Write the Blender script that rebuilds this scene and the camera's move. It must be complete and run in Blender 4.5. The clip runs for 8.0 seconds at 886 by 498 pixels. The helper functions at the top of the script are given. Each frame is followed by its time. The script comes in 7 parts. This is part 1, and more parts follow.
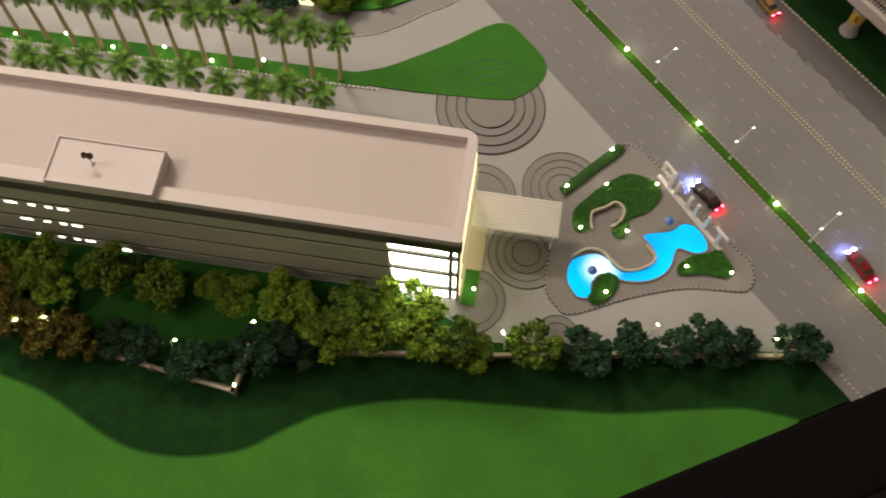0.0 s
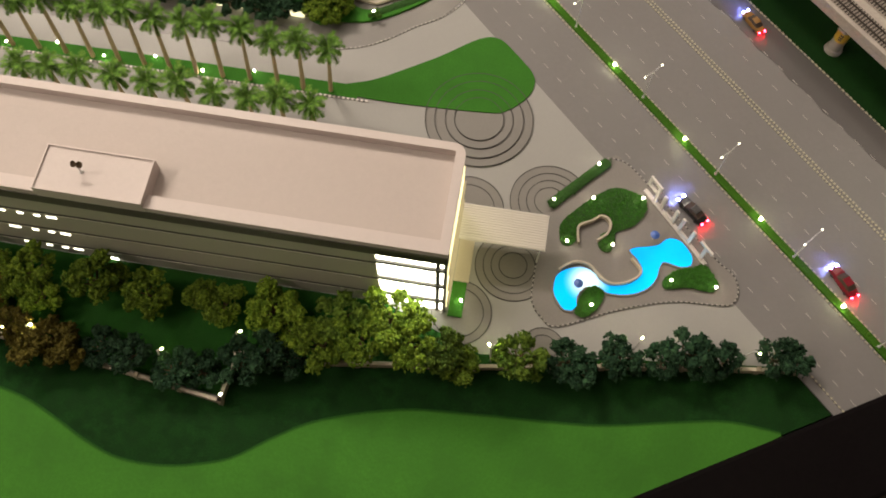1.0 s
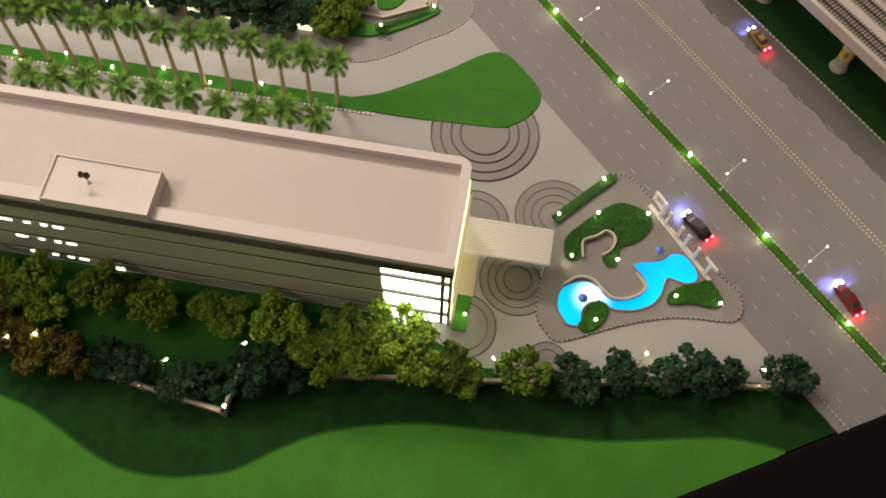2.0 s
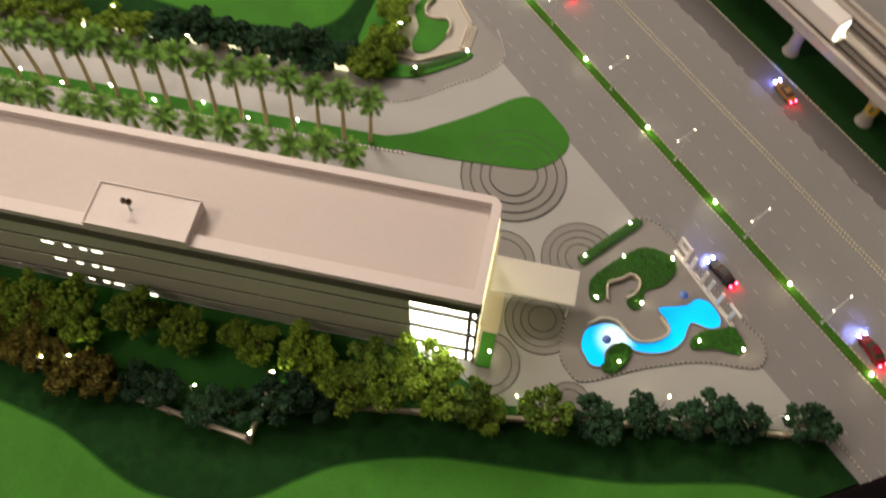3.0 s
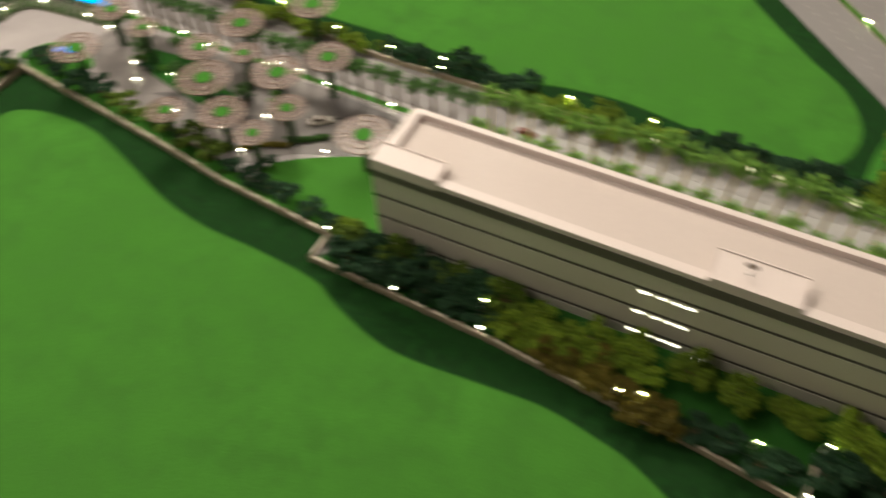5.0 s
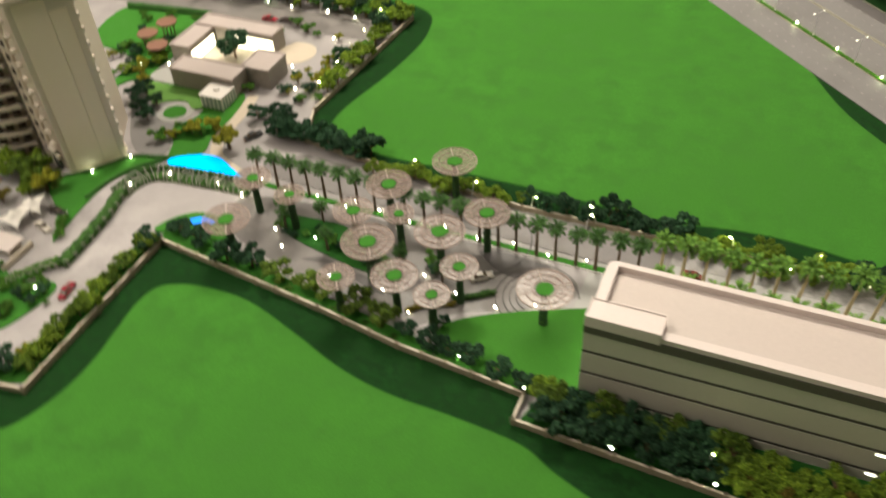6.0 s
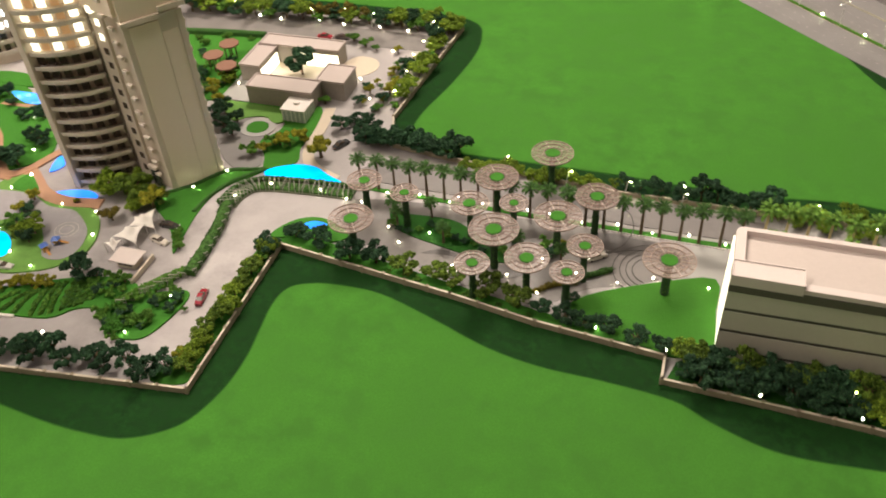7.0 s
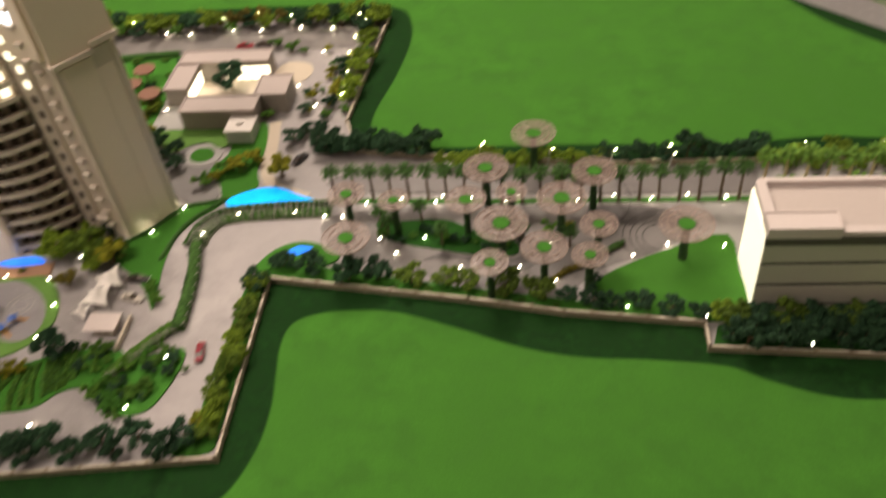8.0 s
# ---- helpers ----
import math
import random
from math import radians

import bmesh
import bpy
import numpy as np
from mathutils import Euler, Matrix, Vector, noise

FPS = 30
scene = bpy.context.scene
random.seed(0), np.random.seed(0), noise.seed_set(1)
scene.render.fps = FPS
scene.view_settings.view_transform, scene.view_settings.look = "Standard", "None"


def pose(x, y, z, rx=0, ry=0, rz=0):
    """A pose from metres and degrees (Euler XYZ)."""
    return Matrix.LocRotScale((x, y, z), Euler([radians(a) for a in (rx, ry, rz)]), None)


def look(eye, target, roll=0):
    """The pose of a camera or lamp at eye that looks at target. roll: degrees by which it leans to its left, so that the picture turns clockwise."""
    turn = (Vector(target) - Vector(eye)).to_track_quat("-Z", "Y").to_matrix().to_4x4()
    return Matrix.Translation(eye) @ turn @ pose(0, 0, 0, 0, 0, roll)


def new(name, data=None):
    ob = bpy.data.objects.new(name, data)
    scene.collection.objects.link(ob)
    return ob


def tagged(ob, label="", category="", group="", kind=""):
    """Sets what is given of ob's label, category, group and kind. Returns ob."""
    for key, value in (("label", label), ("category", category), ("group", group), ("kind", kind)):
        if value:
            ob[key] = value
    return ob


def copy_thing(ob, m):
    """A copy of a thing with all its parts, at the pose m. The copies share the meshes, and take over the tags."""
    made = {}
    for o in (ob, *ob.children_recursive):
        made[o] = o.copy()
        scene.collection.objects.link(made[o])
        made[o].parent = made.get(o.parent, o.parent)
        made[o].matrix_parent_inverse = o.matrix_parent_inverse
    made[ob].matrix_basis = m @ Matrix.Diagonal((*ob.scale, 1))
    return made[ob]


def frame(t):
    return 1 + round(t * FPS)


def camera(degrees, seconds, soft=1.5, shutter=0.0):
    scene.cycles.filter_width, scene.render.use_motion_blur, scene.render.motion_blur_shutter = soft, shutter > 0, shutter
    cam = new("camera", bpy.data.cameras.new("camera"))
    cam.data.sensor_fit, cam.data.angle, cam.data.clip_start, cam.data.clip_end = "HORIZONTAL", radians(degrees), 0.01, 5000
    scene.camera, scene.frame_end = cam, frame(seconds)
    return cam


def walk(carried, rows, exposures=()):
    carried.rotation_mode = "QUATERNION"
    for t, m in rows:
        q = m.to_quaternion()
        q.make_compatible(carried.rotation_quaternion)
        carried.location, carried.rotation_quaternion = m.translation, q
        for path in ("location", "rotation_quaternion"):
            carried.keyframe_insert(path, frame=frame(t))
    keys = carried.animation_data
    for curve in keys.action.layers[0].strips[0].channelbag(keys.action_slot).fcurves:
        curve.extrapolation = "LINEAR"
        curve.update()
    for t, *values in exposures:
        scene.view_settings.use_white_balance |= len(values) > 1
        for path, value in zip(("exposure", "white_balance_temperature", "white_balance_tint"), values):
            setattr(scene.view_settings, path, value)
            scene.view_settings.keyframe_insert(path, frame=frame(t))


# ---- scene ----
cam = camera(54.6, 8.0, soft=1.8, shutter=0.7)
PATH = [
    (0, (0.019, -0.284, 0.595), (-0.094, 0.47, -1.254), 0.4),
    (0.5, (0.024, -0.285, 0.597), (-0.044, 0.476, -1.251), 3.8),
    (1, (0.021, -0.284, 0.599), (-0.073, 0.495, -1.241), 2.5),
    (2.5, (0.018, -0.284, 0.602), (-0.098, 0.541, -1.215), 2.6),
    (2.8, (0.015, -0.288, 0.605), (-0.129, 0.563, -1.199), 1.8),
    (3, (0.013, -0.295, 0.608), (-0.148, 0.593, -1.177), 1.9),
    (3.2, (0.012, -0.305, 0.614), (-0.183, 0.632, -1.143), 1.4),
    (3.5, (0.005, -0.319, 0.614), (-0.265, 0.627, -1.127), -0.4),
    (3.8, (-0.015, -0.329, 0.615), (-0.391, 0.533, -1.15), -4.4),
    (4, (-0.044, -0.346, 0.621), (-0.468, 0.567, -1.107), -4.3),
    (4.2, (-0.084, -0.378, 0.616), (-0.517, 0.635, -1.053), -3.8),
    (4.4, (-0.129, -0.415, 0.631), (-0.576, 0.632, -1.013), -4.8),
    (4.5, (-0.157, -0.432, 0.636), (-0.612, 0.63, -0.997), -5.1),
    (4.8, (-0.22, -0.512, 0.643), (-0.742, 0.613, -0.926), -2.5),
    (5, (-0.259, -0.519, 0.644), (-0.855, 0.584, -0.914), -2.2),
    (5.2, (-0.313, -0.554, 0.64), (-0.961, 0.567, -0.885), -1.1),
    (6.3, (-0.513, -0.599, 0.662), (-1.104, 0.772, -0.669), -5.1),
    (6.5, (-0.549, -0.641, 0.663), (-1.138, 0.726, -0.673), -6.0),
    (6.8, (-0.604, -0.699, 0.67), (-1.16, 0.697, -0.65), -4.8),
    (7, (-0.624, -0.711, 0.674), (-1.13, 0.704, -0.647), -3.8),
    (7.2, (-0.652, -0.72, 0.674), (-1.112, 0.714, -0.642), -3.4),
    (7.3, (-0.67, -0.723, 0.668), (-1.117, 0.725, -0.637), -3.0),
    (7.5, (-0.696, -0.711, 0.668), (-1.174, 0.727, -0.638), -5.6),
    (7.8, (-0.744, -0.688, 0.669), (-1.082, 0.697, -0.735), -8.8),
    (8, (-0.767, -0.679, 0.665), (-1.008, 0.756, -0.708), -7.1),
]
walk(cam, [(t, look(eye, target, roll)) for t, eye, target, roll in PATH],
     exposures=[(0.0, 0.10, 6560, 8), (1.0, 0.21, 6560, 8), (2.5, 0.25, 6540, 9), (4.0, 0.23, 6500, 9), (5.0, 0.43, 6400, 4), (6.5, 0.58, 6320, 1), (7.0, 0.60, 6490, 8), (7.5, 0.43, 6620, 10.5), (8.0, 0.24, 6750, 12)])

# ---- light ----
world = bpy.data.worlds.new("showroom_air")
world.use_nodes = True
world.node_tree.nodes["Background"].inputs[0].default_value = (1.0, 0.86, 0.72, 1)
world.node_tree.nodes["Background"].inputs[1].default_value = 0.02
scene.world = world


def area_lamp(name, eye, target, size_x, size_y, watts, colour):
    data = bpy.data.lights.new(name, "AREA")
    data.shape, data.size, data.size_y, data.energy, data.color = "RECTANGLE", size_x, size_y, watts, colour
    ob = new(name, data)
    ob.matrix_world = look(eye, target)
    return ob


WARM = (1.0, 0.855, 0.725)
area_lamp("ceiling_and_fill_lamp", (-1.25, 1.35, 1.90), (-0.45, 0.1, 0), 0.7, 0.35, 42, WARM)
area_lamp("ceiling_and_fill_lamp", (0.35, 1.45, 1.90), (0.05, 0.25, 0), 0.9, 0.35, 11, WARM)
# three unseen fill lamps, added to brighten the west, middle and south
area_lamp("ceiling_and_fill_lamp", (-1.9, -0.2, 1.90), (-1.35, -0.05, 0), 0.35, 0.9, 24, WARM)
area_lamp("ceiling_and_fill_lamp", (-1.1, 0.2, 1.95), (-1.1, 0.2, 0), 1.8, 1.2, 6, WARM)
area_lamp("ceiling_and_fill_lamp", (-1.85, -1.25, 1.88), (-1.45, -0.1, 0.10), 1.0, 0.8, 15, WARM)


# ---- materials ----
def mix_rgb(nt, a, b, fac, kind="MIX"):
    n = nt.nodes.new("ShaderNodeMix")
    n.data_type, n.blend_type = "RGBA", kind
    for sock, value in ((n.inputs[6], a), (n.inputs[7], b), (n.inputs[0], fac)):
        if isinstance(value, (tuple, list)):
            sock.default_value = (*value[:3], 1)
        elif isinstance(value, (int, float)):
            sock.default_value = value
        else:
            nt.links.new(value, sock)
    return n.outputs[2]


def noise_out(nt, scale, detail=4.0, rough=0.6, low=0.3, high=0.7):
    co = nt.nodes.new("ShaderNodeTexCoord")
    n = nt.nodes.new("ShaderNodeTexNoise")
    n.inputs["Scale"].default_value, n.inputs["Detail"].default_value, n.inputs["Roughness"].default_value = scale, detail, rough
    nt.links.new(co.outputs["Object"], n.inputs["Vector"])
    r = nt.nodes.new("ShaderNodeMapRange")
    r.inputs[1].default_value, r.inputs[2].default_value = low, high
    nt.links.new(n.outputs["Fac"], r.inputs[0])
    return r.outputs[0]


def surface(name, colour, rough=0.7, metal=0.0, dark=0.75, big=12.0, fine=300.0, grain=0.18, bump=0.25, bump_depth=0.0004, spread=0.0, coat=0.0, hard=0.2, sheen=0.5):
    """A painted or cut surface: broad stains, fine grain and relief; spread varies alike pieces."""
    m = bpy.data.materials.new(name)
    m.use_nodes = True
    nt = m.node_tree
    p = nt.nodes["Principled BSDF"]
    stains = noise_out(nt, big, 5.0, 0.6, 0.5 - hard, 0.5 + hard)
    shade = mix_rgb(nt, tuple(c * dark for c in colour), colour, stains)
    shade = mix_rgb(nt, shade, tuple(c * (1 - 0.6 * (1 - dark)) for c in colour), noise_out(nt, big * 0.22, 3.0, 0.5))
    specks = noise_out(nt, fine, 3.0, 0.7)
    shade = mix_rgb(nt, shade, tuple(c * (1 - 2 * grain) for c in colour), mix_rgb(nt, (0, 0, 0), (0.6, 0.6, 0.6), specks))
    if spread:
        info = nt.nodes.new("ShaderNodeObjectInfo")
        geo = nt.nodes.new("ShaderNodeNewGeometry")
        add = nt.nodes.new("ShaderNodeMath")
        add.operation = "ADD"
        nt.links.new(info.outputs["Random"], add.inputs[0])
        nt.links.new(geo.outputs["Random Per Island"], add.inputs[1])
        r = nt.nodes.new("ShaderNodeMapRange")
        r.inputs[2].default_value, r.inputs[3].default_value, r.inputs[4].default_value = 2.0, 1 - spread, 1 + spread
        nt.links.new(add.outputs[0], r.inputs[0])
        hsv = nt.nodes.new("ShaderNodeHueSaturation")
        nt.links.new(shade, hsv.inputs["Color"])
        nt.links.new(r.outputs[0], hsv.inputs["Value"])
        shade = hsv.outputs[0]
    nt.links.new(shade, p.inputs["Base Color"])
    rr = nt.nodes.new("ShaderNodeMapRange")
    rr.inputs[3].default_value, rr.inputs[4].default_value = max(0.03, rough - 0.12), min(1.0, rough + 0.1)
    nt.links.new(stains, rr.inputs[0])
    nt.links.new(rr.outputs[0], p.inputs["Roughness"])
    p.inputs["Metallic"].default_value = metal
    p.inputs["Coat Weight"].default_value = coat
    p.inputs["Specular IOR Level"].default_value = sheen
    if bump:
        b = nt.nodes.new("ShaderNodeBump")
        b.inputs["Strength"].default_value, b.inputs["Distance"].default_value = bump, bump_depth
        nt.links.new(specks, b.inputs["Height"])
        nt.links.new(b.outputs[0], p.inputs["Normal"])
    return m


def glow(name, colour, strength):
    m = bpy.data.materials.new(name)
    m.use_nodes = True
    p = m.node_tree.nodes["Principled BSDF"]
    p.inputs["Base Color"].default_value = (*colour, 1)
    p.inputs["Emission Color"].default_value = (*colour, 1)
    p.inputs["Emission Strength"].default_value = strength
    return m


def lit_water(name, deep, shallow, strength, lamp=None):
    """Back-lit blue acrylic under a glossy skin: a pale glow is painted round lamp."""
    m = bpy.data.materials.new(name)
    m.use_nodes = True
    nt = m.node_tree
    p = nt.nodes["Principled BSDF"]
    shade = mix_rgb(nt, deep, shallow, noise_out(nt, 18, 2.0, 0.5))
    # glow painted into the colour round this point; no lamp lies below
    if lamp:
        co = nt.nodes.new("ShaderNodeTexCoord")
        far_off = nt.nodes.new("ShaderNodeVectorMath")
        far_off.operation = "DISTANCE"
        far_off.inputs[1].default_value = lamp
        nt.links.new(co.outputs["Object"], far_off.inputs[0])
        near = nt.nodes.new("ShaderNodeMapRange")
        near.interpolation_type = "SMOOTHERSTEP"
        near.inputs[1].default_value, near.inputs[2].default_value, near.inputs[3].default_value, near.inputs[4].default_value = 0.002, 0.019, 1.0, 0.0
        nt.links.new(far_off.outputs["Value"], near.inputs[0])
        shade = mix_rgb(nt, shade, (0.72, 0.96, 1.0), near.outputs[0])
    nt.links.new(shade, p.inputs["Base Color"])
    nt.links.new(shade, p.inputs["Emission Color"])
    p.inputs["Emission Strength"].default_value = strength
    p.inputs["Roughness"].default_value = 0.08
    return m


def foliage(name, colour, tip, gap_shade=0.32):
    m = bpy.data.materials.new(name)
    m.use_nodes = True
    nt = m.node_tree
    p = nt.nodes["Principled BSDF"]
    geo = nt.nodes.new("ShaderNodeNewGeometry")
    info = nt.nodes.new("ShaderNodeObjectInfo")
    shade = mix_rgb(nt, colour, tip, geo.outputs["Random Per Island"])
    # noise-placed dark blotches put the shade between clumps into the colour
    shade = mix_rgb(nt, shade, tuple(c * gap_shade for c in colour), noise_out(nt, 230, 4.0, 0.75, 0.38, 0.68))
    hsv = nt.nodes.new("ShaderNodeHueSaturation")
    r = nt.nodes.new("ShaderNodeMapRange")
    r.inputs[3].default_value, r.inputs[4].default_value = 0.75, 1.25
    nt.links.new(info.outputs["Random"], r.inputs[0])
    nt.links.new(r.outputs[0], hsv.inputs["Value"])
    nt.links.new(shade, hsv.inputs["Color"])
    nt.links.new(hsv.outputs[0], p.inputs["Base Color"])
    p.inputs["Roughness"].default_value = 0.85
    p.inputs["Specular IOR Level"].default_value = 0.2
    b = nt.nodes.new("ShaderNodeBump")
    b.inputs["Strength"].default_value, b.inputs["Distance"].default_value = 0.7, 0.0008
    nt.links.new(noise_out(nt, 900, 3.0, 0.7), b.inputs["Height"])
    nt.links.new(b.outputs[0], p.inputs["Normal"])
    return m


def clear_acrylic(name, colour, share):
    m = bpy.data.materials.new(name)
    m.use_nodes = True
    p = m.node_tree.nodes["Principled BSDF"]
    p.inputs["Base Color"].default_value = (*colour, 1)
    p.inputs["Roughness"].default_value = 0.25
    p.inputs["Alpha"].default_value = share
    return m


TURF_DARK = surface("dark_flock_turf", (0.0155, 0.064, 0.0138), 0.95, dark=0.42, big=95, fine=700, grain=0.3, bump=0.6, hard=0.10, sheen=0.08)
TURF_LIGHT = surface("light_flock_turf", (0.0650, 0.226, 0.0285), 0.95, dark=0.64, big=26, fine=420, grain=0.18, bump=0.5, hard=0.12, sheen=0.1)
TURF_FRINGE = [surface("flock_turf_edge", (0.017 + 0.05 * q, 0.078 + 0.16 * q, 0.014 + 0.014 * q), 0.95, dark=0.6, big=40, fine=700, grain=0.25, bump=0.6, sheen=0.1) for q in (0.14, 0.32, 0.55, 0.78)]
LAWN = surface("garden_flock", (0.066, 0.244, 0.032), 0.95, dark=0.7, big=40, fine=900, grain=0.25, bump=0.6, hard=0.14, sheen=0.1)
HEDGE = surface("hedge_sponge", (0.058, 0.198, 0.024), 0.95, dark=0.5, big=150, fine=700, grain=0.35, bump=1.0, bump_depth=0.0012)
ASPHALT = surface("printed_asphalt", (0.224, 0.211, 0.207), 0.6, dark=0.76, big=22, fine=260, grain=0.10, bump=0.1, hard=0.10)
ASPHALT_WORN = surface("printed_dark_asphalt", (0.112, 0.101, 0.099), 0.6, dark=0.8, big=18, fine=500, grain=0.1, bump=0.1)
PAVING = surface("printed_paving", (0.374, 0.364, 0.346), 0.55, dark=0.84, big=10, fine=420, grain=0.07, bump=0.08)
PAVING_WEST = surface("printed_driveway", (0.43, 0.395, 0.392), 0.55, dark=0.50, big=20, fine=300, grain=0.12, bump=0.1, hard=0.12)
DAPPLED_SHADE = surface("paving_with_tree_shade", (0.40, 0.38, 0.365), 0.55, dark=0.44, big=70, fine=420, grain=0.15, bump=0.1, hard=0.07)
LILAC = surface("lilac_printed_paving", (0.226, 0.205, 0.195), 0.55, dark=0.42, big=45, fine=420, grain=0.12, bump=0.1, hard=0.10)
LILAC_PALE = surface("pale_lilac_paving", (0.345, 0.320, 0.335), 0.55, dark=0.62, big=90, fine=420, grain=0.12, bump=0.1, hard=0.12)
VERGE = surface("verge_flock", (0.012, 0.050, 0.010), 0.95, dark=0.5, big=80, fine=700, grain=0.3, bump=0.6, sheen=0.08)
GREY_DRIVE = surface("grey_printed_drive", (0.205, 0.186, 0.180), 0.55, dark=0.62, big=60, fine=300, grain=0.12, bump=0.1, hard=0.08)
APRON = surface("printed_apron", (0.275, 0.258, 0.243), 0.55, dark=0.70, big=60, fine=420, grain=0.10, bump=0.1)
LAWN_PALE = surface("pale_garden_flock", (0.180, 0.365, 0.085), 0.95, dark=0.62, big=60, fine=900, grain=0.22, bump=0.6, hard=0.14, sheen=0.1)
# dark green of the island; for the belt the trees' shade is in it
BELT_GRASS = surface("dark_flock_with_belt_shade", (0.026, 0.112, 0.017), 0.95, dark=0.6, big=70, fine=900, grain=0.25, bump=0.6, hard=0.14, sheen=0.1)
STRIP_MOSS = surface("mossy_grey_strip", (0.185, 0.215, 0.125), 0.85, dark=0.45, big=160, fine=700, grain=0.3, bump=0.6, hard=0.10)
DARK_PATCH = surface("dark_paving", (0.112, 0.100, 0.098), 0.6, dark=0.62, big=70, fine=420, grain=0.14, bump=0.1, hard=0.10)
# brighter yellow-green: the median lights' glow on the grass is in this colour
MEDIAN_GRASS = surface("median_flock_lamp_tint", (0.085, 0.245, 0.022), 0.95, dark=0.65, big=200, fine=900, grain=0.3, bump=0.9, bump_depth=0.001, sheen=0.1)
PLAZA = surface("printed_plaza", (0.252, 0.230, 0.215), 0.55, dark=0.85, big=30, fine=600, grain=0.12, bump=0.1)
RING = surface("ring_paving", (0.245, 0.229, 0.210), 0.55, dark=0.86, big=40, fine=600, grain=0.1, bump=0.1)
LINE = surface("dark_joint", (0.075, 0.068, 0.063), 0.6, bump=0)
MARKING = surface("marking_paint", (0.50, 0.47, 0.43), 0.5, bump=0)
MARK_YELLOW = surface("yellow_marking_paint", (0.58, 0.54, 0.39), 0.5, bump=0)
KERB_BLACK = surface("kerb_black", (0.04, 0.036, 0.034), 0.5, bump=0)
WHITE = surface("white_acrylic", (0.76, 0.71, 0.67), 0.42, dark=0.93, big=8, fine=200, grain=0.03, bump=0.05)
# roof paint toned down: the lower deck's shading is in this colour
ROOF_FLOOR = surface("roof_deck_dimmed", (0.545, 0.468, 0.432), 0.6, dark=0.93, big=7, fine=260, grain=0.06, bump=0.15)
ROOF = surface("roof_paint", (0.66, 0.575, 0.545), 0.55, dark=0.93, big=7, fine=260, grain=0.05, bump=0.12)
FACADE = surface("grey_facade_acrylic", (0.560, 0.532, 0.452), 0.45, dark=0.88, big=10, fine=240, grain=0.06, bump=0.05)
FASCIA = surface("brown_fascia", (0.13, 0.115, 0.10), 0.5, bump=0)
FACADE_LINE = surface("facade_joint", (0.090, 0.082, 0.072), 0.5, bump=0)
CREAM = surface("cream_paint", (0.62, 0.54, 0.43), 0.55, dark=0.8, big=60, fine=500, grain=0.1, bump=0.2)
STONE = surface("sandstone_paint", (0.42, 0.35, 0.25), 0.7, dark=0.7, big=80, fine=500, grain=0.15, bump=0.3)
TOWER_SKIN = surface("tower_skin", (0.68, 0.585, 0.485), 0.5, dark=0.88, big=14, fine=200, grain=0.05, bump=0.06)
TOWER_PANEL = surface("tower_panel_skin", (0.84, 0.715, 0.575), 0.45, dark=0.92, big=9, fine=200, grain=0.04, bump=0.05)
TOWER_DARK = surface("tower_recess_shade_tone", (0.22, 0.185, 0.15), 0.5, bump=0)
BALCONY = surface("balcony_paint", (0.77, 0.68, 0.59), 0.5, dark=0.85, big=60, bump=0)
CLUB_ROOF = surface("club_roof_paint", (0.47, 0.40, 0.375), 0.6, dark=0.88, big=25, fine=400, grain=0.08, bump=0.12)
CLUB_WALL = surface("club_wall", (0.33, 0.29, 0.26), 0.55, dark=0.85, big=20, bump=0.05)
TRUNK = surface("trunk_paint", (0.16, 0.10, 0.05), 0.8, dark=0.6, big=200, fine=900, grain=0.2, bump=0.6)
PALM_TRUNK = surface("palm_trunk_paint", (0.74, 0.60, 0.33), 0.75, dark=0.7, big=300, fine=900, grain=0.2, bump=0.7)
COLUMN_GREEN = surface("ivy_column", (0.03, 0.10, 0.02), 0.9, dark=0.4, big=250, fine=900, grain=0.3, bump=1.0, bump_depth=0.001)
TRELLIS = surface("weathered_white_paint", (0.41, 0.40, 0.35), 0.6, dark=0.7, big=150, bump=0)
SAIL = surface("white_sail_fabric", (0.88, 0.83, 0.78), 0.6, dark=0.92, big=60, fine=900, grain=0.05, bump=0.1)
SPOKE = surface("pale_spoke", (0.62, 0.54, 0.48), 0.5, bump=0)
LATTICE = surface("beige_lattice", (0.385, 0.290, 0.250), 0.6, dark=0.85, big=60, bump=0.05)
SMOKED = clear_acrylic("tinted_clear_acrylic", (0.375, 0.280, 0.245), 0.28)
METAL_WHITE = surface("white_metal", (0.75, 0.74, 0.72), 0.35, bump=0)
PORCH_DARK = surface("dark_green_glazing", (0.055, 0.075, 0.050), 0.25, dark=0.8, bump=0)
PORCH_GLASS = surface("porch_glass", (0.42, 0.47, 0.43), 0.2, dark=0.85, big=60, bump=0)
CONCRETE = surface("grey_concrete_paint", (0.40, 0.36, 0.32), 0.6, dark=0.85, big=25, fine=500, grain=0.1, bump=0.2)
DECK = surface("deck_paint", (0.50, 0.44, 0.39), 0.55, dark=0.85, big=25, bump=0.1)
BALLAST = surface("track_bed", (0.44, 0.38, 0.33), 0.7, dark=0.8, big=80, fine=900, grain=0.2, bump=0.4)
SLEEPER = surface("dark_sleeper", (0.07, 0.055, 0.045), 0.7, bump=0)
ORANGE_PATH = surface("terracotta_path", (0.44, 0.240, 0.145), 0.65, dark=0.7, big=60, fine=700, grain=0.12, bump=0.1)
PALE_PINK = surface("pale_pinkish_paving", (0.47, 0.425, 0.375), 0.6, dark=0.85, big=50, fine=600, grain=0.1, bump=0.1)
SAND = surface("sand_path", (0.60, 0.51, 0.40), 0.7, dark=0.85, big=60, fine=700, grain=0.12, bump=0.2)
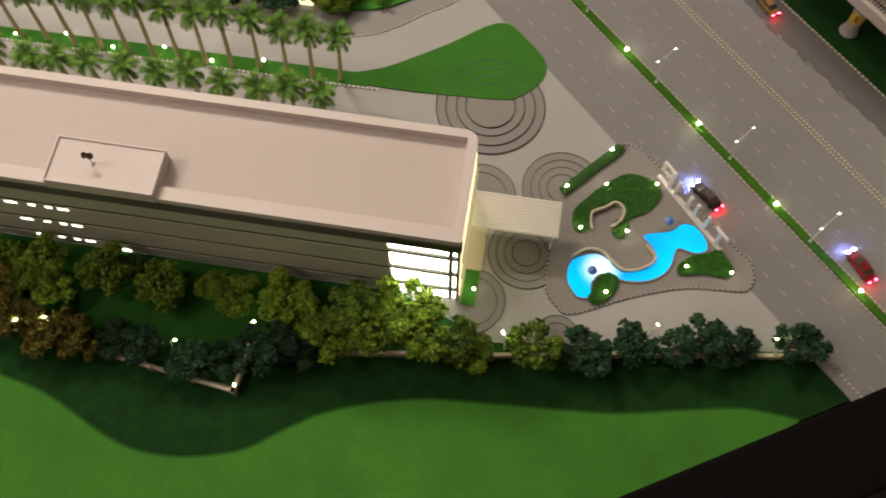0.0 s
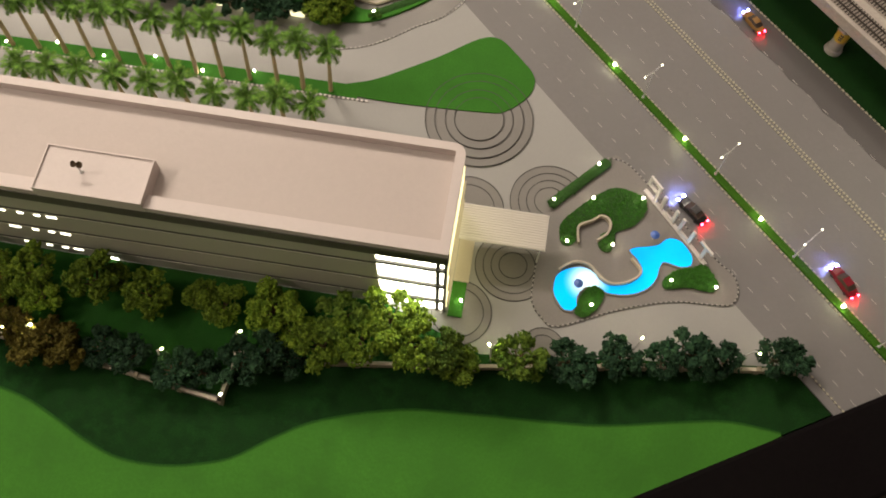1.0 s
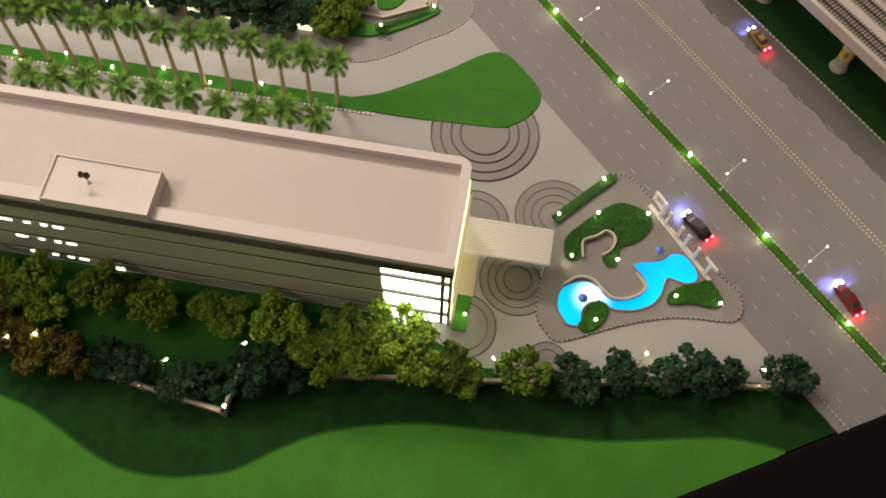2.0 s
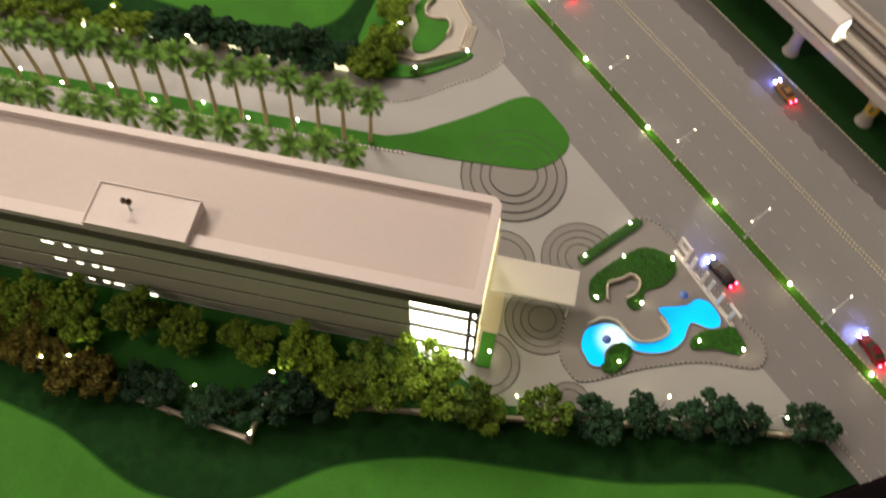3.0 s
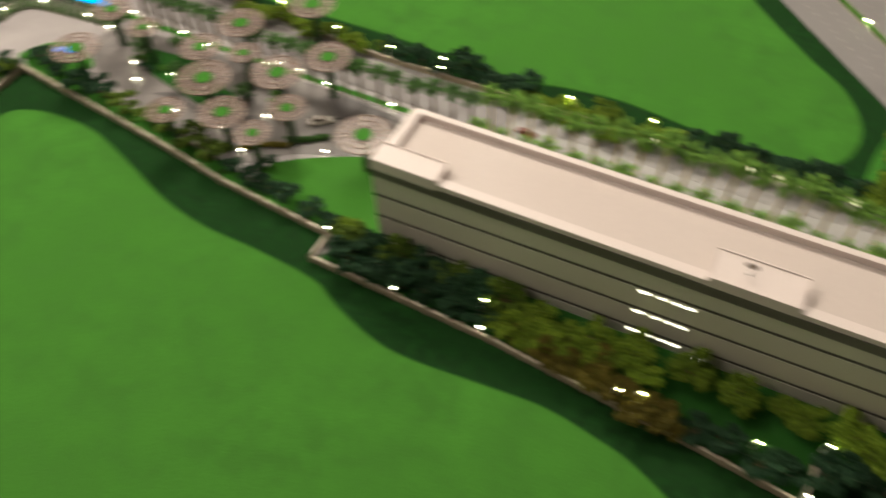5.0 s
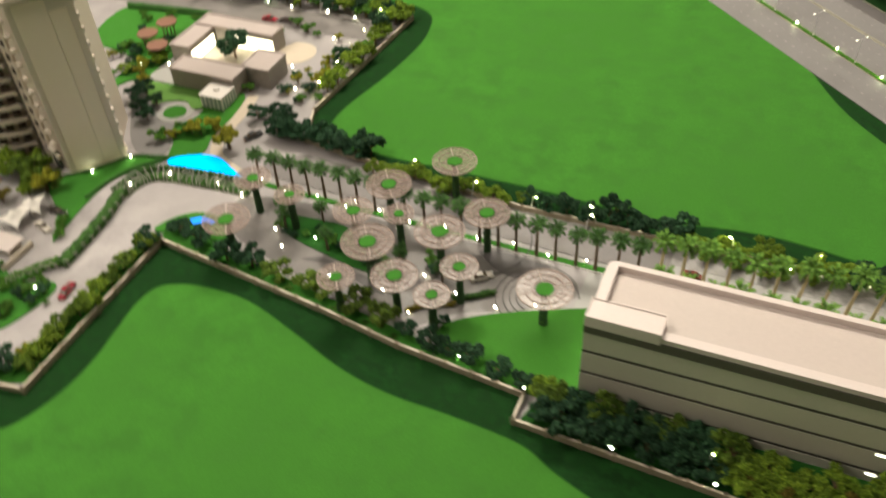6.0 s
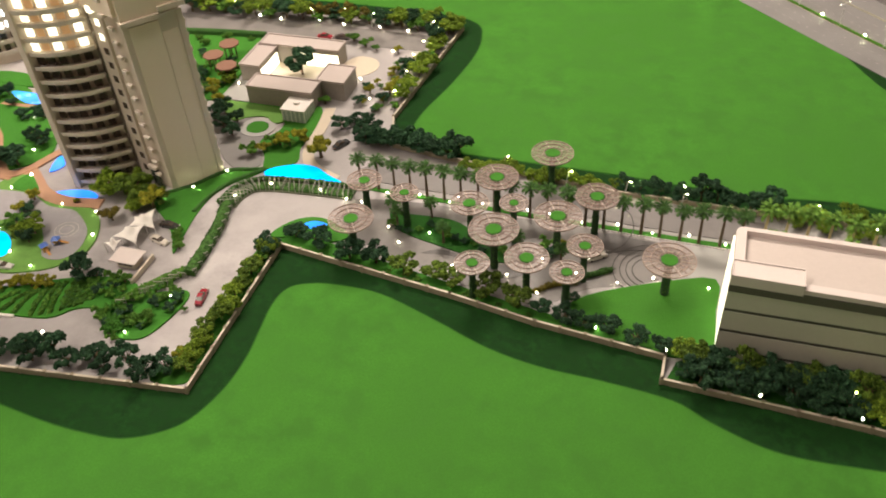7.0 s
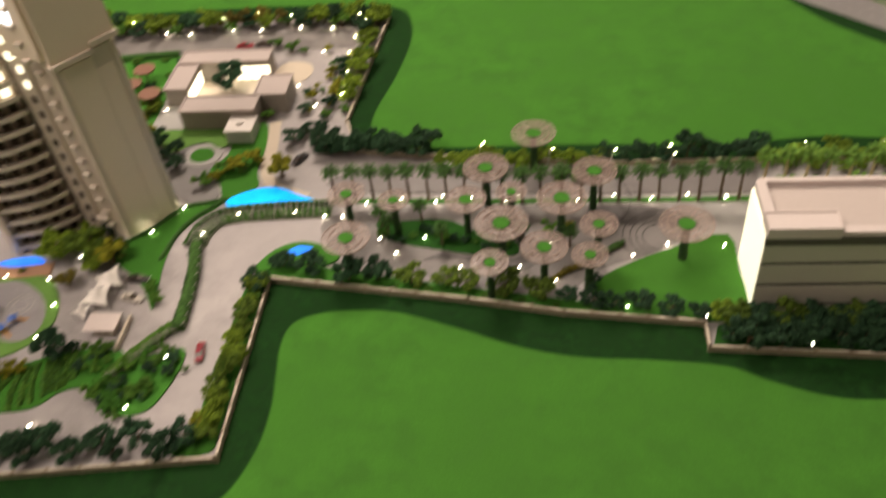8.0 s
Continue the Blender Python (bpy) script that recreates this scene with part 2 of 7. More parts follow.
GLASS_DARK = surface("dark_glazing", (0.085, 0.062, 0.047), 0.2, dark=0.7, bump=0)
TERRACOTTA = surface("terracotta_roof", (0.26, 0.125, 0.08), 0.7, dark=0.7, big=90, bump=0.2)
BLUE_PLASTIC = surface("blue_plastic", (0.10, 0.20, 0.62), 0.4, bump=0)
YELLOW_PLASTIC = surface("yellow_plastic", (0.70, 0.45, 0.05), 0.4, bump=0)
ORANGE_PLASTIC = surface("orange_plastic", (0.62, 0.28, 0.05), 0.5, bump=0)
TYRE = surface("black_rubber", (0.02, 0.02, 0.02), 0.7, bump=0)
RIM_BLACK = surface("black_laminate", (0.008, 0.006, 0.0065), 0.9, dark=0.6, big=20, fine=300, grain=0.3, bump=0.2, sheen=0.06)
CARPET = surface("dark_carpet", (0.110, 0.085, 0.070), 0.95, dark=0.25, big=55, fine=400, grain=0.3, bump=0.6, hard=0.10)
ROOM_PAINT = surface("room_paint", (0.62, 0.56, 0.50), 0.8, dark=0.9, big=2, fine=60, grain=0.04, bump=0.1)
LED = glow("led_warm_white", (1.0, 0.93, 0.66), 46.0)
LED_YELLOW = glow("led_yellow", (0.95, 1.0, 0.40), 150.0)
LED_GREENISH = glow("led_greenish_white", (0.92, 1.0, 0.52), 60.0)
WALL_LIT = glow("lit_wall_panel", (1.0, 0.93, 0.58), 1.2)
PANE_DIM = glow("dim_lit_pane", (0.75, 0.48, 0.24), 0.16)
LED_BLUE = glow("led_headlight", (0.22, 0.28, 1.0), 420.0)
LED_RED = glow("led_taillight", (1.0, 0.010, 0.025), 150.0)
WINDOW_LIT = glow("lit_window", (1.0, 0.94, 0.74), 3.6)
TOWER_LIT = glow("lit_tower_window", (1.0, 0.92, 0.68), 1.7)
TOWER_LIT_COOL = glow("lit_tower_window_cool", (0.92, 0.95, 1.0), 3.2)
FAR_LIT = glow("lit_far_tower_window", (0.86, 0.92, 1.0), 5.0)
GLAZING_LIT = glow("lit_corner_glazing", (1.0, 0.96, 0.78), 7.0)
END_GLOW = glow("emissive_end_wall", (1.0, 0.92, 0.52), 1.3)
END_GLOW_WEST = glow("emissive_west_wall", (1.0, 0.97, 0.78), 0.65)
COURT_GLOW = glow("lit_court_glazing", (1.0, 0.90, 0.66), 2.6)
POOL = lit_water("lit_pool_acrylic", (0.0, 0.30, 0.92), (0.0, 0.52, 1.0), 0.85)
POOL_BLUE = lit_water("lit_blue_pond_acrylic", (0.015, 0.15, 0.85), (0.03, 0.30, 1.0), 0.80)
POOL_GLOW_PAINTED = lit_water("pool_acrylic_painted_glow", (0.0, 0.28, 0.90), (0.0, 0.50, 1.0), 0.85, (0.1005, -0.0400, 0.0027))
OLIVE = foliage("olive_foliage", (0.088, 0.165, 0.011), (0.29, 0.41, 0.036))
DARK_LEAF = foliage("dark_green_foliage", (0.014, 0.049, 0.023), (0.053, 0.126, 0.055))
BROWN_LEAF = foliage("rust_foliage", (0.110, 0.094, 0.012), (0.205, 0.165, 0.026))
YELLOW_LEAF = foliage("yellow_foliage", (0.20, 0.205, 0.014), (0.38, 0.37, 0.03))
MOSS_LEAF = foliage("moss_olive_foliage", (0.052, 0.105, 0.011), (0.170, 0.255, 0.030))
FRESH_LEAF = foliage("fresh_green_foliage", (0.050, 0.190, 0.020), (0.115, 0.330, 0.040))
GREEN_LEAF = foliage("mid_green_foliage", (0.055, 0.160, 0.018), (0.13, 0.28, 0.035))
HEDGE_LEAF = foliage("hedge_foliage", (0.042, 0.168, 0.019), (0.080, 0.245, 0.030), 0.6)
# palm colours with shade put in for the western row, reused elsewhere
PALM_BARK_SHADED = surface("shaded_palm_bark", (0.17, 0.115, 0.065), 0.8, dark=0.6, big=300, fine=900, grain=0.2, bump=0.7)
PALM_SHADE_HEDGE_LEAF = foliage("palm_shade_hedge_foliage", (0.036, 0.105, 0.022), (0.085, 0.185, 0.036))
PALM_LEAF = foliage("palm_foliage", (0.106, 0.258, 0.034), (0.265, 0.465, 0.080))


# ---- mesh helpers ----
def mesh_of(name, verts, faces, material, smooth=False):
    me = bpy.data.meshes.new(name)
    me.from_pydata([tuple(v) for v in verts], [], faces)
    me.materials.append(material)
    if smooth:
        me.polygons.foreach_set("use_smooth", [True] * len(me.polygons))
    me.update()
    return me


def part(name, bm, material, parent=None, label=""):
    """Links a bmesh as one mesh object, under a thing or a part when one is given."""
    bmesh.ops.recalc_face_normals(bm, faces=bm.faces)
    me = bpy.data.meshes.new(name)
    bm.to_mesh(me)
    bm.free()
    me.materials.append(material)
    ob = new(name, me)
    if parent:
        ob.parent = parent
    return tagged(ob, label)


def put_part(name, me, parent, m=None, label=""):
    ob = new(name, me)
    ob.parent = parent
    if m is not None:
        ob.matrix_basis = m
    return tagged(ob, label)


def thing(name, label, category, m=None, group="", kind=""):
    ob = new(name)
    ob.empty_display_size = 0.01
    if m is not None:
        ob.matrix_basis = m
    return tagged(ob, label, category, group, kind)


def add_box(bm, x0, x1, y0, y1, z0, z1, bevel=0.0):
    made = bmesh.ops.create_cube(bm, size=1.0)["verts"]
    bmesh.ops.scale(bm, vec=(x1 - x0, y1 - y0, z1 - z0), verts=made)
    bmesh.ops.translate(bm, vec=((x0 + x1) / 2, (y0 + y1) / 2, (z0 + z1) / 2), verts=made)
    if bevel:
        edges = list({e for v in made for e in v.link_edges})
        bmesh.ops.bevel(bm, geom=edges, offset=bevel, segments=2, affect="EDGES", profile=0.5)
    return bm


def box(x0, x1, y0, y1, z0, z1, bevel=0.0):
    return add_box(bmesh.new(), x0, x1, y0, y1, z0, z1, bevel)


def add_rod(bm, a, b, r0, r1, sides=8):
    a, b = Vector(a), Vector(b)
    turn = (b - a).to_track_quat("Z", "Y").to_matrix().to_4x4()
    m = Matrix.Translation((a + b) / 2) @ turn
    bmesh.ops.create_cone(bm, cap_ends=True, segments=sides, radius1=r0, radius2=r1, depth=(b - a).length, matrix=m)
    return bm


def add_ball(bm, c, r, squash=1.0, level=2):
    m = Matrix.Translation(c) @ Matrix.Diagonal((r, r, r * squash, 1))
    bmesh.ops.create_icosphere(bm, subdivisions=level, radius=1.0, matrix=m)
    return bm


def curve_points(pts, n=5, closed=True):
    """Points of a smooth curve through a few control points."""
    out, k = [], len(pts)
    for i in range(k if closed else k - 1):
        p = [Vector(pts[(i + j) % k] if closed else pts[min(max(i + j, 0), k - 1)]) for j in (-1, 0, 1, 2)]
        for s in range(n):
            t = s / n
            out.append(0.5 * (2 * p[1] + (p[2] - p[0]) * t + (2 * p[0] - 5 * p[1] + 4 * p[2] - p[3]) * t * t + (3 * p[1] - p[0] - 3 * p[2] + p[3]) * t ** 3))
    if not closed:
        out.append(Vector(pts[-1]))
    return out


def slab_mesh(name, outline, z0, z1, material):
    """A flat plate with upright edges over an outline."""
    n = len(outline)
    area = sum(outline[i][0] * outline[(i + 1) % n][1] - outline[(i + 1) % n][0] * outline[i][1] for i in range(n))
    if area < 0:
        outline = list(reversed(outline))
    verts = [(p[0], p[1], z1) for p in outline] + [(p[0], p[1], z0) for p in outline]
    faces = [tuple(range(n)), tuple(reversed(range(n, 2 * n)))] + [(i, i + n, (i + 1) % n + n, (i + 1) % n) for i in range(n)]
    return mesh_of(name, verts, faces, material)


def sheet(name, pts, z0, z1, material, label, category, n=5, kind="structure", parent=None):
    outline = [tuple(p) for p in (curve_points(pts, n) if n else pts)]
    ob = new(name, slab_mesh(name, outline, z0, z1, material))
    if parent:
        ob.parent = parent
        return tagged(ob, label)
    return tagged(ob, label, category, kind=kind)


def ribbon_mesh(name, pts, width, z0, z1, material, crown=0.0, closed=False):
    """A strip of constant width along a line of points, with thickness and a rounded top where crown is set."""
    verts, faces = [], []
    n = len(pts)
    for i, p in enumerate(pts):
        a = Vector(pts[i - 1] if i or closed else pts[0])
        b = Vector(pts[(i + 1) % n] if i < n - 1 or closed else pts[-1])
        d = (b - a)
        d = Vector((d[0], d[1])).normalized()
        s = Vector((-d[1], d[0])) * width / 2
        for f, z in ((-1, z0), (-1, z1), (-0.5, z1 + crown * 0.75), (0, z1 + crown), (0.5, z1 + crown * 0.75), (1, z1), (1, z0)):
            verts.append((p[0] + s[0] * f, p[1] + s[1] * f, z))
    for i in range(n if closed else n - 1):
        j = (i + 1) % n
        for k in range(6):
            faces.append((i * 7 + k, i * 7 + k + 1, j * 7 + k + 1, j * 7 + k))
    if not closed:
        faces += [tuple(reversed(range(7))), tuple(range((n - 1) * 7, n * 7))]
    me = mesh_of(name, verts, faces, material)
    bm = bmesh.new()
    bm.from_mesh(me)
    bmesh.ops.recalc_face_normals(bm, faces=bm.faces)
    bm.to_mesh(me)
    bm.free()
    return me


def even_points(pts, step):
    """Places at an even step along a line, each with the direction there."""
    out, carry = [], 0.0
    for a, b in zip(pts[:-1], pts[1:]):
        a, b = Vector(a), Vector(b)
        d = (b - a).length
        if d < 1e-9:
            continue
        s = carry
        while s < d:
            out.append((a + (b - a) * (s / d), (b - a) / d))
            s += step
        carry = s - d
    return out


def road_xy(u, v):
    """From metres along and across the highway to the plan."""
    c = math.sqrt(0.5)
    return ((u + v) * c, (v - u) * c)


def strip(u0, u1, v0, v1):
    return [road_xy(u0, v0), road_xy(u1, v0), road_xy(u1, v1), road_xy(u0, v1)]


# ---- room and table ----
tagged(part("floor", box(-4.2, 3.4, -3.2, 3.8, -0.86, -0.80), CARPET), "dark carpet of the showroom floor", "floor", kind="structure")
tagged(part("ceiling", box(-4.2, 3.4, -3.2, 3.8, 2.0, 2.06), ROOM_PAINT), "painted showroom ceiling over the model", "ceiling", kind="structure")
for tag, dims in (("wall_north", (-4.2, 3.4, 3.8, 3.9)), ("wall_south", (-4.2, 3.4, -3.3, -3.2)), ("wall_east", (3.4, 3.5, -3.3, 3.9)), ("wall_west", (-4.3, -4.2, -3.3, 3.9))):
    tagged(part(tag, box(*dims, -0.86, 2.06), ROOM_PAINT), "plain painted wall of the showroom", "wall", kind="structure")

EDGE = [(-2.25, -0.62), (-0.60, -0.62), (0.55, 0.045), (0.55, 1.30), (-2.25, 1.30)]
table = thing("display_table", "black laminate display table that carries the whole model", "table")
new_top = slab_mesh("table_body", EDGE, -0.06, -0.004, RIM_BLACK)
put_part("table_body", new_top, table)
rim_pts = [Vector(p) for p in EDGE]
for i, a in enumerate(rim_pts):
    b = rim_pts[(i + 1) % len(rim_pts)]
    mid, d = (a + b) / 2, (b - a)
    bm = box(-d.length / 2 - 0.03, d.length / 2 + 0.03, -0.061, -0.001, -0.06, 0.004, 0.003)
    ob = part("rim", bm, RIM_BLACK, table)
    ob.matrix_basis = Matrix.Translation((mid[0], mid[1], 0)) @ Matrix.Rotation(math.atan2(d[1], d[0]), 4, "Z")
for x, y in ((-2.0, -0.45), (-0.7, -0.45), (0.35, 0.2), (0.35, 1.15), (-2.0, 1.15)):
    part("leg", box(x - 0.04, x + 0.04, y - 0.04, y + 0.04, -0.80, -0.06, 0.004), RIM_BLACK, table)

sheet("ground", EDGE, -0.004, 0.0, TURF_DARK, "dark green flocked turf base of the model", "ground", n=0)

# light turf with wavy edges
SOUTH_EDGE = [(-1.60, -0.30), (-1.40, -0.315), (-1.263, -0.327), (-1.192, -0.335), (-1.141, -0.336), (-1.106, -0.333), (-1.074, -0.318), (-1.050, -0.294), (-1.035, -0.250), (-1.032, -0.205),
              (-1.036, -0.165), (-1.040, -0.125), (-1.034, -0.098), (-1.014, -0.085), (-0.981, -0.079), (-0.927, -0.081), (-0.855, -0.105), (-0.788, -0.130), (-0.728, -0.141), (-0.671, -0.143), (-0.599, -0.150),
              (-0.562, -0.167), (-0.512, -0.184), (-0.468, -0.187), (-0.40, -0.182), (-0.35, -0.180), (-0.306, -0.187), (-0.279, -0.193), (-0.252, -0.204), (-0.230, -0.214), (-0.203, -0.222), (-0.171, -0.222), (-0.141, -0.215), (-0.123, -0.207), (-0.100, -0.190),
              (-0.072, -0.174), (-0.019, -0.158), (0.032, -0.153), (0.115, -0.147), (0.17, -0.136), (0.209, -0.129), (0.246, -0.131)]
south = [tuple(p) for p in curve_points(SOUTH_EDGE, 5, closed=False)] + [(0.235, -0.139), (-0.60, -0.618), (-2.24, -0.618), (-2.24, -0.30)]
for k, wide in enumerate((0.0052, 0.0036, 0.0022, 0.0010)):
    fringe = ribbon_mesh("lawn_fringe", [tuple(p) for p in curve_points(SOUTH_EDGE, 5, closed=False)], wide, -0.001, 0.00012 + 0.0001 * k, TURF_FRINGE[k])
    tagged(new("lawn_fringe", fringe), "sprayed soft edge of the light lawn", "lawn", kind="structure")
sheet("lawn_south", south, 0.0, 0.0006, TURF_LIGHT, "light green flocked lawn with a wavy edge", "lawn", n=0)
north = [(-0.996, 0.24), (-0.965, 0.208), (-0.90, 0.205), (-0.70, 0.205), (-0.54, 0.196), (-0.494, 0.204), (-0.432, 0.211), (-0.379, 0.207), (-0.30, 0.196), (-0.235, 0.196), (-0.195, 0.208), (-0.177, 0.24), (-0.178, 0.283),
         (-0.206, 0.332), (-0.259, 0.378), (-0.362, 0.485), (-0.429, 0.605), (-0.485, 0.70), (-0.567, 0.80), (-0.70, 0.95), (-1.20, 1.10), (-2.10, 1.10), (-2.15, 0.62), (-1.60, 0.600), (-1.25, 0.604), (-1.06, 0.596), (-0.995, 0.575), (-0.974, 0.53), (-0.969, 0.468), (-0.980, 0.377), (-0.998, 0.29)]
for k, wide in enumerate((0.0052, 0.0036, 0.0022, 0.0010)):
    fringe = ribbon_mesh("lawn_fringe", [tuple(p) for p in curve_points(north, 5)], wide, -0.001, 0.00012 + 0.0001 * k, TURF_FRINGE[k], closed=True)
    tagged(new("lawn_fringe", fringe), "sprayed soft edge of the light lawn", "lawn", kind="structure")
sheet("lawn_north", north, 0.0, 0.0006, TURF_LIGHT, "light green flocked lawn with a rounded edge", "lawn")

# highway, laid along its own axis
sheet("road", [road_xy(-1.45, 0.116), road_xy(0.236, 0.116), road_xy(0.236, 0.1212), road_xy(0.36, 0.1212), road_xy(0.36, 0.326), road_xy(-1.45, 0.326)], 0.0, 0.0010, ASPHALT, "grey printed highway with several lanes", "road", n=0)
lane_rng = random.Random(3)
ragged = [road_xy(-1.45 + 0.013 * i, 0.2985 + lane_rng.uniform(-0.0022, 0.0022)) for i in range(140)]
sheet("road_lane", ragged + [road_xy(0.36, 0.298), road_xy(0.36, 0.3245), road_xy(-1.45, 0.3245)], 0.0010, 0.0013, ASPHALT_WORN, "darker worn asphalt of the outer lane", "road", n=0)
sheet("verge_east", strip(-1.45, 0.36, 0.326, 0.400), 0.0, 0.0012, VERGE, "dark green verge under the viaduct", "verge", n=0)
sheet("pavement_east", [road_xy(-1.0, 0.400), road_xy(0.34, 0.400), (0.54, 0.05), (0.54, 1.20), (0.2, 1.20)], 0.0, 0.0012, ASPHALT, "plain grey ground beyond the viaduct", "pavement", n=0)
median = thing("median_strip", "narrow grass median with pale kerbs along the highway", "median", kind="structure")
sheet("grass", strip(-1.40, 0.34, 0.1810, 0.1870), 0.0010, 0.0028, MEDIAN_GRASS, "", "", n=0, parent=median)


def dashes(name, spots, long, wide, z, h, material, label):
    """Short painted bars, one mesh for a row."""
    verts, faces = [], []
    for p, d in spots:
        d = Vector((d[0], d[1])).normalized() * long / 2
        s = Vector((-d[1], d[0])).normalized() * wide / 2
        k = len(verts)
        ring = [(p[0] - d[0] - s[0], p[1] - d[1] - s[1]), (p[0] + d[0] - s[0], p[1] + d[1] - s[1]), (p[0] + d[0] + s[0], p[1] + d[1] + s[1]), (p[0] - d[0] + s[0], p[1] - d[1] + s[1])]
        verts += [(*q, z) for q in ring] + [(*q, z + h) for q in ring]
        faces += [(k + 4, k + 5, k + 6, k + 7)] + [(k + i, k + (i + 1) % 4, k + (i + 1) % 4 + 4, k + i + 4) for i in range(4)]
    ob = new(name, mesh_of(name, verts, faces, material))
    return tagged(ob, label, "road marking", kind="stuff")


def along(v, step, u0=-1.40, u1=0.34):
    return even_points([road_xy(u0, v), road_xy(u1, v)], step)


for v, shift in ((0.139, 0.0), (0.160, 0.005), (0.208, 0.008), (0.230, 0.002), (0.281, 0.004), (0.2985, 0.010)):
    dashes("lane_marking", along(v, 0.0175, -1.40 + shift), 0.0056, 0.0005, 0.0013 if v > 0.298 else 0.0010, 0.0002, MARKING, "broken white lane line")
for v in (0.2525, 0.2560):
    dashes("raised_marker", along(v, 0.0034, -1.40 + (0.0017 if v == 0.2560 else 0)), 0.0019, 0.0016, 0.0010, 0.0007, MARK_YELLOW, "row of small yellow road markers")
for v in (0.1797, 0.1883):
    dashes("kerb_block", along(v, 0.0044), 0.0026, 0.0011, 0.0010, 0.0010, MARK_YELLOW, "pale yellow kerb blocks beside the median")
dashes("kerb_block", along(0.3252, 0.0044), 0.0026, 0.0011, 0.0013, 0.0008, MARK_YELLOW, "pale yellow kerb blocks along the highway edge")


def kerb(pts, n=5, closed=False, z=0.0018, light=MARKING, dark=KERB_BLACK, wide=0.0011, label="black and white kerb blocks round a bed", h=0.0009):
    line = [tuple(p) for p in curve_points(pts, n, closed)]
    if closed:
        line.append(line[0])
    spots = even_points(line, 0.0019)
    dashes("kerb_block", spots[0::2], 0.0019, wide, z, h, light, label)
    dashes("kerb_block", spots[1::2], 0.0019, wide, z, h, dark, label)


# site paving inside the boundary
FENCE_SOUTH = [(0.254, -0.0845), (0.147, -0.099), (0.027, -0.119), (-0.083, -0.134), (-0.141, -0.136), (-0.144, -0.172), (-0.237, -0.160), (-0.42, -0.140), (-0.612, -0.130), (-0.612, -0.098), (-0.75, -0.084),
               (-0.85, -0.066), (-1.073, -0.034), (-1.070, -0.264), (-1.29, -0.289), (-1.60, -0.318)]
FENCE_NORTH = [(-0.148, 0.163), (-0.337, 0.163), (-0.50, 0.160), (-0.70, 0.160), (-0.90, 0.180), (-1.010, 0.196), (-1.034, 0.262), (-1.012, 0.545), (-1.20, 0.558), (-1.46, 0.548), (-1.90, 0.53)]
site = FENCE_SOUTH + [(-2.2, -0.36), (-2.2, 0.50)] + list(reversed(FENCE_NORTH)) + [(-0.137, 0.262), (-0.126, 0.280), road_xy(-0.284, 0.1215), road_xy(0.24, 0.1215)]
EAST = [p for p in FENCE_SOUTH if p[0] > -0.60] + [(-0.60, -0.1305), (-0.60, 0.160)] + [p for p in reversed(FENCE_NORTH) if p[0] > -0.60]
EAST += [(-0.137, 0.262), (-0.126, 0.280), road_xy(-0.284, 0.1215), road_xy(0.24, 0.1215)]
sheet("paving_east", EAST, 0.0, 0.0012, PAVING, "smooth grey printed paving round the long building", "pavement", n=0)
sheet("paving_west", [(-0.60, -0.129)] + [p for p in site if p[0] <= -0.60] + [(-0.60, 0.160)], 0.0, 0.0012, PAVING_WEST, "mottled pale grey printed driveways", "pavement", n=0)
sheet("pavement_south", [road_xy(0.236, 0.1210), road_xy(0.320, 0.1210), road_xy(0.320, 0.1290), road_xy(0.236, 0.1290)], 0.0010, 0.0015, ASPHALT, "strip of grey paving beside the highway", "pavement", n=0)

